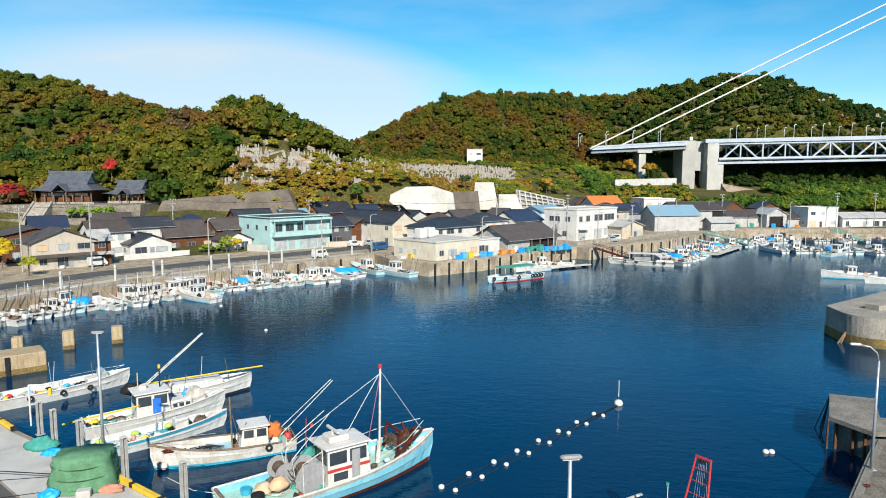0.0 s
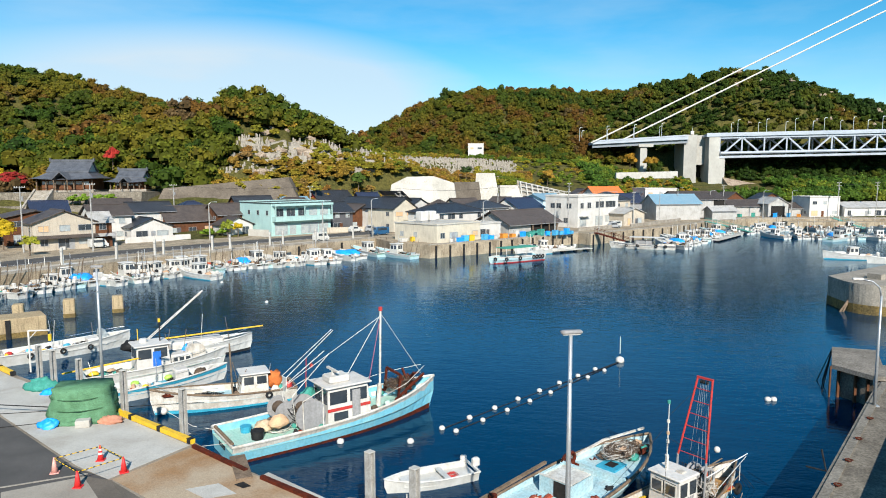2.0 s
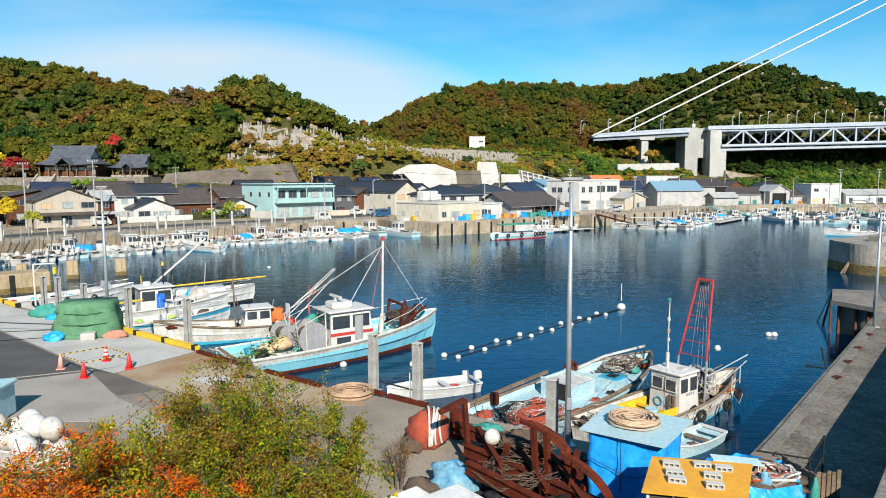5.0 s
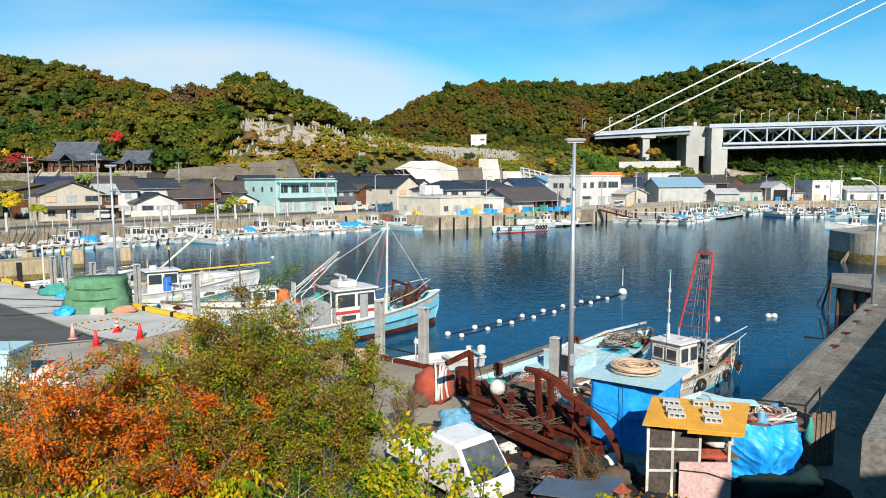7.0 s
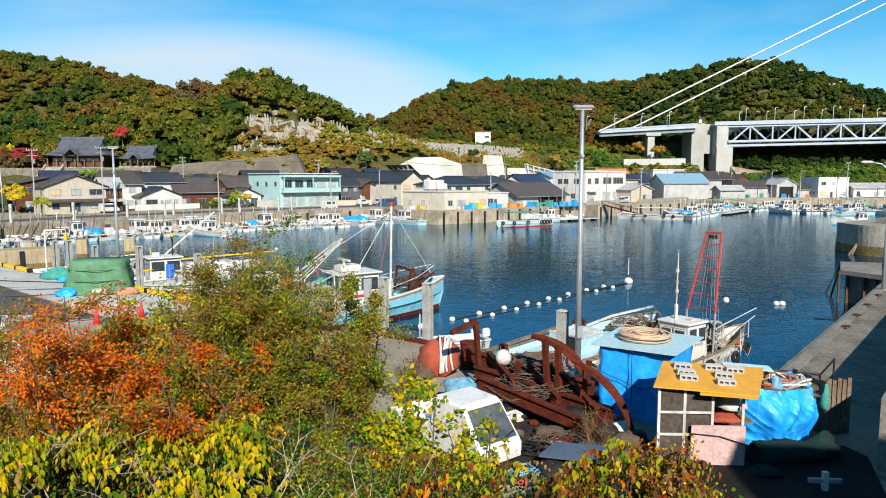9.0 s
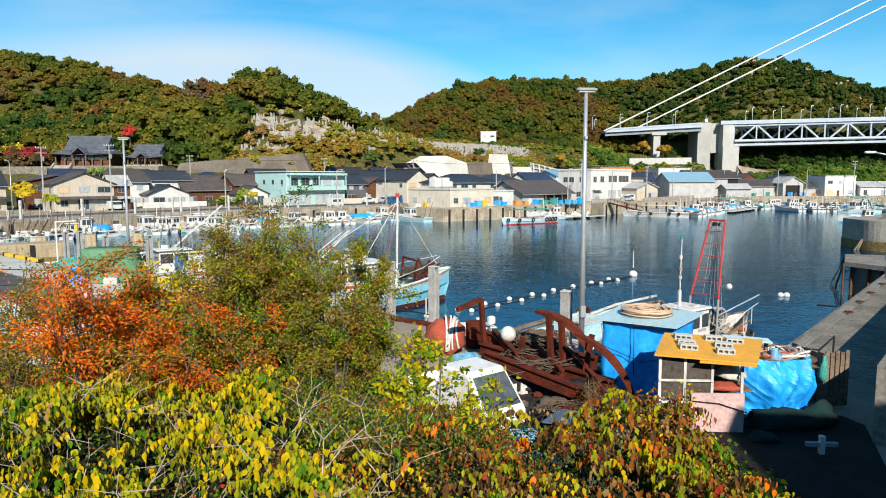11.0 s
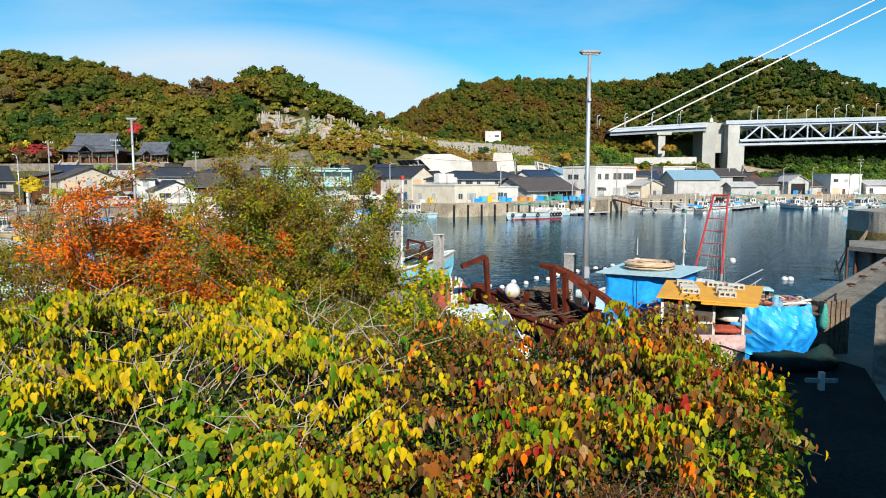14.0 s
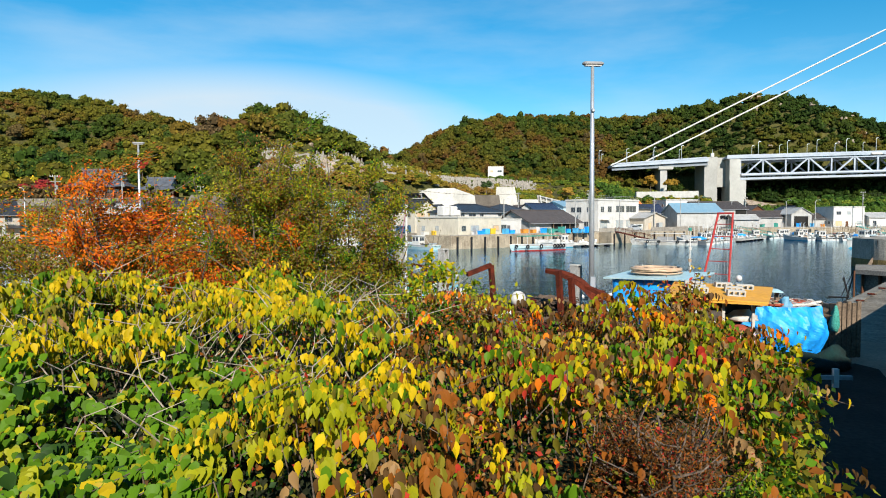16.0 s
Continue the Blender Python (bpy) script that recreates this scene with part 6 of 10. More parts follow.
for f in (0.05, 0.22, 0.38, 0.54, 0.7, 0.86):
    x, z, w = fb[0] + (ft[0] - fb[0]) * f, fb[1] + (ft[1] - fb[1]) * f, 0.73 - 0.35 * f
    part("frame_rung", M().tube([(x, -w, z), (x, w, z)], 0.022, 6), REDP, Bt)
part("frame_head", M().box((ft[0] - 0.05, -0.42, ft[1] - 0.04), (ft[0] + 0.05, 0.42, ft[1] + 0.05)), REDP, Bt)
for y in (-0.12, 0.06, 0.2):
    part("pulley", M().tube([(ft[0], y - 0.03, ft[1] - 0.18), (ft[0], y + 0.03, ft[1] - 0.18)], 0.09, 10), BLACKR, Bt)
for k in range(6):
    rope_line(Bt, [(ft[0], -0.15 + 0.07 * k, 6.25), (7.3 + 0.05 * k, -0.7 + 0.28 * k, 1.3)], 0.009, FRAMEA, "hoist_line")
rope_line(Bt, [(5.37, 0.3, 5.0), (7.7, 0.0, 6.3)], 0.008, BLACKR, "stay")
rope_line(Bt, [(5.37, 0.3, 4.6), (1.0, 1.2, 1.3)], 0.008, BLACKR, "stay")
rope_line(Bt, [(5.37, 0.3, 4.0), (3.0, -1.2, 1.1)], 0.008, BLACKR, "stay")
rope_line(Bt, [(5.37, 0.3, 4.0), (7.2, -0.7, 2.7)], 0.008, BLACKR, "stay")
for a, b in (((2.6, -0.75), (5.0, -0.65)), ((2.6, 1.05), (5.0, 1.15))):
    part("hatch_board", M().box((a[0], a[1], 0.64), (b[0] - 0.06, b[1], 1.02)), YELLOW, Bt, "yellow fish-hold coaming")
part("hatch_board", M().box((2.5, -0.75, 0.64), (2.6, 1.15, 0.98)), YELLOW, Bt, "yellow fish-hold coaming")
part("hold_floor", M().box((2.6, -0.65, 0.645), (4.9, 1.05, 0.66)), mat("ochre_hold_paint", (0.55, 0.33, 0.03), (0.4, 0.24, 0.04), rough=0.6, scale=3), Bt)
for k in range(2):
    part("hold_beam", M().box((3.3 + 0.8 * k, -0.65, 0.8), (3.4 + 0.8 * k, 1.05, 0.9)), YELLOW, Bt)
for k in range(6):
    part("foredeck_board", M().box((7.6, -0.95 + 0.31 * k, 1.0), (9.2 - 0.06 * abs(k - 2.5), -0.66 + 0.31 * k, 1.04 + 0.006 * (k % 3))), mat("ochre_boards", (0.46, 0.25, 0.09), (0.32, 0.18, 0.07), rough=0.85, scale=3) if k == 0 else bpy.data.materials["ochre_boards"], Bt, "ochre foredeck plank")
part("blue_bucket", M().tube([(3.4, -0.35, 0.7), (3.4, -0.35, 1.15)], 0.22, 10, 0.3), PALEBLUE, Bt)
PINKNET = mat("pink_net", (0.46, 0.24, 0.19), (0.34, 0.19, 0.15), rough=0.9, fine=40)
for k, (x, y) in enumerate(((0.9, 0.7), (1.5, -0.1), (0.8, -0.5), (2.0, 0.8), (1.9, -0.7))):
    heap(Bt, (x, y, 0.68), (0.65, 0.5, 0.26), PINKNET, "pink_net", 4, 31 + k, 1.0)
part("stern_tangle", tangle((1.3, 0.0, 0.85), (1.2, 1.2, 0.35), 16, 41, 0.011), ROPEW, Bt)
part("dark_tangle", tangle((1.5, 0.1, 0.8), (1.3, 1.2, 0.3), 9, 45, 0.012), NETBROWN, Bt)
part("winch_tangle", tangle((7.0, 0, 1.0), (0.45, 1.0, 1.3), 12, 42, 0.014), BLACKR, Bt)
part("winch_rope_tangle", tangle((7.2, -0.4, 1.0), (0.6, 0.8, 0.9), 9, 43, 0.012), ROPEW, Bt)
for y in (-0.55, 0.1):
    part("net_hauler", M().torus((7.35, y, 1.75), 0.5, 0.07, 18, 6, "y").torus((7.35, y + 0.22, 1.75), 0.5, 0.07, 18, 6, "y").tube([(7.35, y, 0.7), (7.35, y, 1.75)], 0.08, 6), GREYW, Bt, "grey steel net-hauler wheel")
part("side_rail", M().tube([(6.9, -1.35, 1.75), (10.2, -0.8, 2.25)], 0.018, 6).tube([(8.2, -1.25, 1.1), (8.2, -1.25, 1.95)], 0.02, 6).tube([(9.4, -0.95, 1.3), (9.4, -0.95, 2.1)], 0.02, 6), OLDWHITE, Bt)
part("boom", M().tube([(6.9, -0.6, 1.9), (9.2, -1.4, 2.85)], 0.025, 6), STEEL, Bt)
for x, y in ((1.2, -1.42), (3.3, -1.5), (5.4, -1.52), (7.6, -1.4), (9.7, -0.72)):
    tyre(Bt, x, y, 0.7, 0.3)
for k in range(6):
    rope_line(Bt, [(10.3, 0, 1.45), (10.9, 0.3 - 0.12 * k, 0.9), (11.2 + 0.1 * k, 0.5 - 0.2 * k, 0.05)], 0.012, BLACKR, "anchor_line")
for k in range(9):
    rope_line(Bt, [(0.5 + k * 0.95, -1.42, 1.07), (0.8 + k * 0.95, -1.53, 0.55 + 0.05 * (k % 3)), (1.2 + k * 0.95, -1.46, 1.05)], 0.012, (ROPEW, BLACKR, ROPE)[k % 3], "hanging_rope")
part("hung_net", M().ball((2.3, -1.52, 0.75), (0.3, 0.12, 0.55), 12, 8, lump=0.7, seed=4), BLACKR, Bt, smooth=True)
part("white_float", M().ball((7.35, -0.95, 3.35), 0.15, 10, 6), WHITEP, Bt, smooth=True)
for k, (x, y, z) in enumerate(((5.2, 1.05, 0.7), (7.9, 0.9, 0.95), (8.6, -0.8, 1.0), (5.6, -1.1, 0.7), (6.4, -1.1, 0.7), (7.0, 1.0, 0.8), (8.9, 0.6, 1.05), (0.5, 1.0, 0.7))):
    heap(Bt, (x, y, z + 0.1), (0.32, 0.25, 0.22), (NETBROWN, ROPE, NETRED, BLACKR)[k % 4], "deck_gear", 3, 7 + k * 9, 1.0)
for a, b in (((6.0, -1.2, 0.7), (9.4, -0.9, 1.5)), ((7.6, 0.9, 1.1), (9.8, 0.2, 1.9)), ((1.0, 1.3, 1.1), (4.6, 1.4, 1.2))):
    part("spar", M().tube([a, b], 0.03, 6), WOODW, Bt)

# cluttered pale blue barge
C = boat_at("work_boat", "wide pale blue work boat littered with red net and rope", 1.15, 27.45, 10.6, 37.75)
hull(C, 13.9, 3.9, 0.9, 1.35, 0.66, PALEBLUE, PALEBLUE, WOODW, 0.95, None, full=3.4, railr=0.08)
cc = part("box_house", M().box((5.0, -0.7, 0.67), (5.07, 1.05, 1.55)).box((6.93, -0.7, 0.67), (7.0, 1.05, 1.6)).box((5.07, -0.7, 0.67), (6.93, -0.63, 1.4)).box((5.07, 0.98, 0.67), (6.93, 1.05, 1.55)), PALEBLUE, C, "open-topped pale blue box shelter")
part("trim_strip", M().box((4.98, -0.72, 1.55), (5.09, 1.07, 1.6)), OLDWHITE, cc)
part("roof_board", M().box((5.1, -0.62, 1.41), (6.95, 1.0, 1.45)), OLDWHITE, cc)
# flat panel on the wall, its black painting the shade inside the house
part("doorway_shade_panel", M().box((4.975, -0.6, 0.72), (4.995, 0.2, 1.5)), DARKIN, cc)
part("rusty_drum", M().tube([(2.2, 1.6, 0.8), (2.2, 1.6, 1.3)], 0.2, 14), RUST, C)
part("hauler", M().torus((7.5, 1.2, 1.4), 0.3, 0.1, 16, 8, "y").torus((7.9, 1.2, 1.4), 0.3, 0.1, 16, 8, "y").box((7.2, 0.9, 0.9), (8.2, 1.5, 1.1)), RUST, C)
rc = random.Random(77)
for k in range(15):
    x, y = rc.uniform(0.6, 4.9), rc.uniform(-1.75, 0.6) if k % 3 else rc.uniform(0.2, 1.3)
    heap(C, (x, y, 0.67), (rc.uniform(0.3, 0.75), rc.uniform(0.2, 0.45), rc.uniform(0.07, 0.18)), NETRED if k % 4 else NETBROWN, "red_net", 3, 50 + k, 1.3)
part("net_tangle", tangle((2.7, -0.5, 0.68), (2.2, 1.2, 0.12), 14, 59, 0.014), NETRED, C)
part("deck_line_tangle", tangle((2.6, 0.1, 0.68), (2.2, 1.5, 0.08), 14, 55, 0.011), BLACKR, C)
part("deck_rope_tangle", tangle((3.4, 0.2, 0.68), (1.6, 1.2, 0.08), 7, 56, 0.010), ROPEW, C)
part("white_rope_bundle", tangle((0.25, 1.6, 0.85), (0.2, 0.2, 0.5), 12, 57, 0.018), ROPEW, C)
for x, y in ((2.4, -0.2), (3.6, 0.7)):
    part("deck_hatch", M().cham((x, y - 0.4, 0.66), (x + 0.7, y + 0.3, 0.52), 0.02), AQUA, C)
part("fish_well", M().box((9.2, -0.6, 0.6), (10.4, 0.5, 0.85)), DEEPAQUA, C)
part("well_cover", M().box((9.5, -0.3, 0.852), (10.1, 0.2, 0.87)), BLACKR, C)
part("mid_bulkhead", M().box((8.3, -1.7, 0.66), (8.37, 1.7, 1.1)), PALEBLUE, C)
for k in range(12):
    heap(C, (10.2 + 0.26 * k, rc.uniform(-0.8, 0.9) * (1 - k * 0.05), 0.95), (0.4, 0.3, 0.22), (NETBROWN, ROPE, NETBROWN, RUST, NETTEAL)[k % 5], "bow_gear", 3, 70 + k, 1.2)
part("bow_tangle", tangle((11.2, 0.2, 0.95), (1.7, 1.0, 0.45), 18, 58, 0.014), NETBROWN, C)
part("bow_rope_tangle", tangle((11.0, 0.2, 1.0), (1.7, 1.0, 0.4), 8, 60, 0.011), ROPEW, C)
part("orange_can", M().cham((4.5, -0.1, 0.67), (4.8, 0.25, 0.72), 0.04), mat("orange_plastic", (0.75, 0.16, 0.03), rough=0.5), C)
part("rail_timber", M().beam((0.4, 1.92, 1.05), (6.8, 2.0, 1.28), 0.14, 0.14), WOODW, C)
part("bow_rail", M().beam((11.2, 1.3, 1.4), (13.6, 0.15, 1.75), 0.12, 0.1).beam((9.0, 1.6, 1.1), (11.2, 1.3, 1.4), 0.12, 0.1), OLDWHITE, C)
for k, (x, y) in enumerate(((7.6, -1.2), (8.8, -1.3), (9.9, 1.2), (6.2, -1.3))):
    heap(C, (x, y, 0.5), (0.45, 0.35, 0.35), (BLACKR, NETBROWN, RUST, NETRED)[k], "deck_gear", 3, 130 + k, 1.2)
rope_line(C, [(0.1, 1.6, 0.95), (-2.0, 2.8, 0.8), (-3.4, 4.2, 0.55)], 0.014)
for k in range(6):
    y = -1.7 + 0.4 * k
    rope_line(C, [(0.0, y, 0.95), (-1.2, y - 0.8, 1.35), (-2.6, y - 1.8, 2.75)], 0.013, (ROPEW, ROPE, BLACKR)[k % 3])
for k in range(7):
    rope_line(C, [(0.6 + 0.8 * k, -1.9, 0.95), (1.3 + 0.8 * k, -2.3, 0.9 + 0.1 * (k % 2)), (1.9 + 0.7 * k, -2.8, 1.05)], 0.011, (BLACKR, ROPEW)[k % 2], "lashing")

# dinghy beside it
dg = boat_at("dinghy", "small pale blue dinghy moored by the fishing boat", 10.8, 28.3, 8.0, 25.75)
hull(dg, 3.8, 1.35, 0.45, 0.65, 0.18, PALEBLUE, PALEBLUE, WHITEGRP, 0.9, railr=0.04)
part("thwart", M().box((1.2, -0.6, 0.36), (1.45, 0.6, 0.41)), WOODW, dg)
part("stern_seat", M().box((0.1, -0.55, 0.36), (0.5, 0.55, 0.41)), PALEBLUE, dg)
part("bow_deck", M().box((2.6, -0.35, 0.5), (3.2, 0.35, 0.54)), PALEBLUE, dg)
heap(dg, (1.9, 0.1, 0.2), (0.4, 0.25, 0.2), NETBROWN, "net_heap", 3, 140, 1.0)

# boats along the left of the quay
D = boat_at("fishing_boat", "white wooden-railed fishing boat with a small cabin", -12.6, 47.6, -20.9, 43.2)
hull(D, 9.6, 2.8, 0.95, 1.75, 0.6, OLDWHITE, PALEBLUE, WOODW, 0.9, None, railr=0.07, stripe=DEEPAQUA)
cabin(D, 1.9, 3.9, 1.7, 0.62, 2.15, OLDWHITE, WHITEP, over=0.12)
part("mast", M().tube([(4.3, 0.2, 0.6), (4.4, 0.2, 4.4)], 0.06, 6), WOODW, D)
part("boom", M().tube([(1.2, 0.5, 1.0), (-3.0, 0.2, 4.6)], 0.03, 6).tube([(1.2, -0.5, 1.0), (-3.0, -0.2, 4.6)], 0.03, 6), OLDWHITE, D, "pair of white stern booms")
for k in range(6):
    heap(D, (0.4 + (k % 3) * 0.5, -0.6 + 0.6 * (k // 2), 0.8), (0.4, 0.35, 0.4), (NETBROWN, ROPE, TARP, REDP, NETTEAL, ROPEW)[k], "deck_gear", 3, 80 + k)
part("orange_sheet", M().ball((1.4, 0.2, 1.5), (0.6, 0.5, 0.6), 12, 8, lump=0.6, seed=3), mat("orange_cloth", (0.62, 0.18, 0.05), rough=0.8), D, smooth=True)
tyre(D, 2.0, 1.42, 0.75)
part("rust_patch", M().ball((8.4, 0.4, 1.35), (0.5, 0.3, 0.15), 10, 6, lump=0.5), RUST, D)
rope_line(D, [(9.4, 0, 1.6), (10.6, 0.6, 1.9), (12.2, 1.4, 2.75)])
part("hull_float", M().ball((8.8, 0.55, 0.35), 0.25, 10, 6), WHITEP, D, smooth=True)

E_ = boat_at("fishing_boat", "long white open boat with a turquoise interior", -26.6, 44.6, -19.0, 51.6)
hull(E_, 10.3, 2.4, 0.85, 1.25, 0.45, WHITEGRP, DEEPAQUA, WHITEGRP, 0.9, DEEPAQUA, 0.72, railr=0.06)
for k in range(5):
    part("float", M().ball((1.2 + 1.2 * k, 0.7 * (-1) ** k, 0.75), (0.32, 0.25, 0.22), 10, 6), WHITEP if k % 2 else mat("lime_plastic", (0.42, 0.7, 0.1), rough=0.5), E_, smooth=True)
part("console", M().cham((6.2, -0.45, 0.5), (7.2, 0.45, 1.5), 0.08), WHITEP, E_)
heap(E_, (8.2, 0, 0.9), (0.6, 0.5, 0.4), NETBROWN, "net_pile", 4, 91)
Fb = boat_at("fishing_boat", "white fishing boat with a tall blue-doored wheelhouse", -29.0, 48.6, -20.5, 55.4)
hull(Fb, 10.8, 2.9, 1.05, 1.6, 0.6, WHITEGRP, MINT, WHITEGRP, 0.9, None, railr=0.06)
cf = cabin(Fb, 3.6, 6.2, 2.1, 0.62, 2.75, WHITEP, WHITEP)
part("door", M().box((4.8, -1.08, 0.7), (5.4, -1.02, 2.3)), mat("bright_blue_door", (0.02, 0.16, 0.6), rough=0.5), cf)
part("low_house", M().cham((6.2, -0.8, 0.62), (7.9, 0.8, 1.7), 0.1), WHITEP, Fb)
for k in range(3):
    part("porthole", M().box((6.35 + k * 0.5, -0.83, 1.2), (6.7 + k * 0.5, -0.79, 1.5)), GLASS, Fb)
part("mast", M().tube([(5.6, 0, 2.85), (5.6, 0, 4.7)], 0.05, 6), BLACKR, Fb)
part("mast_lamp", M().tube([(5.6, 0, 4.4), (5.6, 0, 4.7)], 0.1, 8), YELLOW, Fb)
part("radar", M().tube([(4.4, 0.3, 2.87), (4.4, 0.3, 3.15)], 0.3, 12), WHITEP, Fb)
part("yellow_boom", M().tube([(5.2, -0.9, 2.0), (-1.5, -1.3, 1.7)], 0.07, 6), YELLOW, Fb)
part("line_drum", M().tube([(8.3, -0.5, 1.6), (8.3, 0.5, 1.6)], 0.75, 20), OLDWHITE, Fb)
part("blue_cloth", M().ball((7.8, 0.5, 1.7), (0.4, 0.3, 0.5), 10, 7, lump=0.5), TARP, Fb, smooth=True)
for k in range(4):
    heap(Fb, (0.8 + 0.6 * k, 0.5 - 0.4 * (k % 2), 0.8), (0.45, 0.4, 0.3), (YELLOW, NETTEAL, ROPE, NETBROWN)[k], "deck_gear", 3, 95 + k)
Gb = boat_at("fishing_boat", "low white fishing boat with a windscreen and red floats", -40.2, 54.2, -31.6, 62.6)
hull(Gb, 11.0, 2.8, 0.95, 1.45, 0.55, WHITEGRP, WHITEGRP, WHITEGRP, 0.9, None, railr=0.06)
part("windscreen", M().loft([[(8.2, -0.7, 0.9), (9.2, -0.5, 0.9), (9.2, 0.5, 0.9), (8.2, 0.7, 0.9)], [(8.3, -0.6, 1.9), (8.7, -0.4, 1.9), (8.7, 0.4, 1.9), (8.3, 0.6, 1.9)]]), CURTAIN, Gb)
part("console", M().cham((7.2, -0.7, 0.55), (8.2, 0.7, 1.3), 0.08), WHITEP, Gb)
for k in range(7):
    heap(Gb, (1.2 + 0.75 * k, 0.5 * (-1) ** k, 0.72), (0.35, 0.3, 0.25), (REDP, WHITEP, TARP, YELLOW, BLACKR, WHITEP, DEEPAQUA)[k], "deck_gear", 2, 110 + k)
for x in (2.5, 5.0, 7.2):
    tyre(Gb, x, -1.42, 0.7)
part("bow_stand", M().tube([(0.2, 0.5, 0.9), (0.0, 0, 1.9)], 0.03, 5).tube([(0.2, -0.5, 0.9), (0.0, 0, 1.9)], 0.03, 5), OLDWHITE, Gb)
Hb = boat_at("crane_boat", "white work boat with a slanting lattice boom", -27.6, 55.4, -20.0, 60.6)
hull(Hb, 9.2, 2.8, 1.2, 1.6, 0.7, WHITEGRP, GREYW, WHITEGRP, 0.92, None, railr=0.06, stripe=BLACKR)
part("hatch", M().cham((2.0, -0.9, 0.7), (6.5, 0.9, 1.7), 0.15), WHITEP, Hb)
part("yellow_boom", M().tube([(-0.5, 0.3, 1.9), (9.9, -1.2, 2.4)], 0.07, 6), YELLOW, Hb)
for s in (-0.28, 0.28):
    part("lattice_chord", M().tube([(-0.6, s - 0.6, 1.6), (4.6, s * 0.5 - 1.6, 6.2)], 0.045, 6), OLDWHITE, Hb)
for k in range(9):
    f, g = k / 9, (k + 1) / 9
    pa = lambda q, s: (-0.6 + 5.2 * q, -0.6 - q + s * (1 - 0.5 * q), 1.6 + 4.6 * q)
    part("lattice_web", M().tube([pa(f, -0.28 if k % 2 else 0.28), pa(g, 0.28 if k % 2 else -0.28)], 0.025, 5), OLDWHITE, Hb)
part("black_cover", M().ball((-0.9, 0.2, 1.7), (1.0, 0.9, 0.45), 12, 8, lump=0.5), BLACKR, Hb, smooth=True)
part("yellow_pennant", M().box((-0.62, -0.62, 2.0), (-0.56, -0.4, 3.2)), YELLOW, Hb)


# gear lying about on the boats by the quay
rg = random.Random(61)
for boat, L, W, zd in ((D, 9.6, 1.9, 0.62), (E_, 10.3, 1.5, 0.48), (Fb, 10.8, 1.9, 0.62), (Gb, 11.0, 1.9, 0.57), (Hb, 9.2, 1.9, 0.75)):
    for k in range(11):
        heap(boat, (L * rg.uniform(0.04, 0.8), W * rg.uniform(-0.45, 0.45), zd + 0.1), (rg.uniform(0.15, 0.4), rg.uniform(0.15, 0.32), rg.uniform(0.12, 0.4)), rg.choice((NETBROWN, ROPE, BLACKR, WHITEP, TARP, NETTEAL, NETRED, OLDWHITE, YELLOW)), "deck_gear", 3, rg.randrange(999), 1.1)
    part("rope_tangle", tangle((L * 0.3, 0, zd), (L * 0.22, W * 0.4, 0.3), 6, rg.randrange(99), 0.016), ROPEW, boat)
    part("dark_tangle", tangle((L * 0.65, 0, zd + 0.1), (L * 0.16, W * 0.35, 0.3), 6, rg.randrange(99), 0.016), BLACKR, boat)
    for k in range(3):
        x = L * rg.uniform(0.1, 0.8)
        part("pole", M().tube([(x, rg.uniform(-0.6, 0.6), zd), (x + rg.uniform(-0.8, 0.8), rg.uniform(-0.6, 0.6), zd + rg.uniform(1.6, 3.2))], 0.025, 5), rg.choice((WOODW, OLDWHITE, STEEL)), boat)
    part("hand_rail", M().tube([(L * 0.55, -W * 0.5, zd + 0.9), (L * 0.8, -W * 0.4, zd + 1.1), (L * 0.96, 0, zd + 1.3), (L * 0.8, W * 0.4, zd + 1.1), (L * 0.55, W * 0.5, zd + 0.9)], 0.018, 5), STEEL, boat)


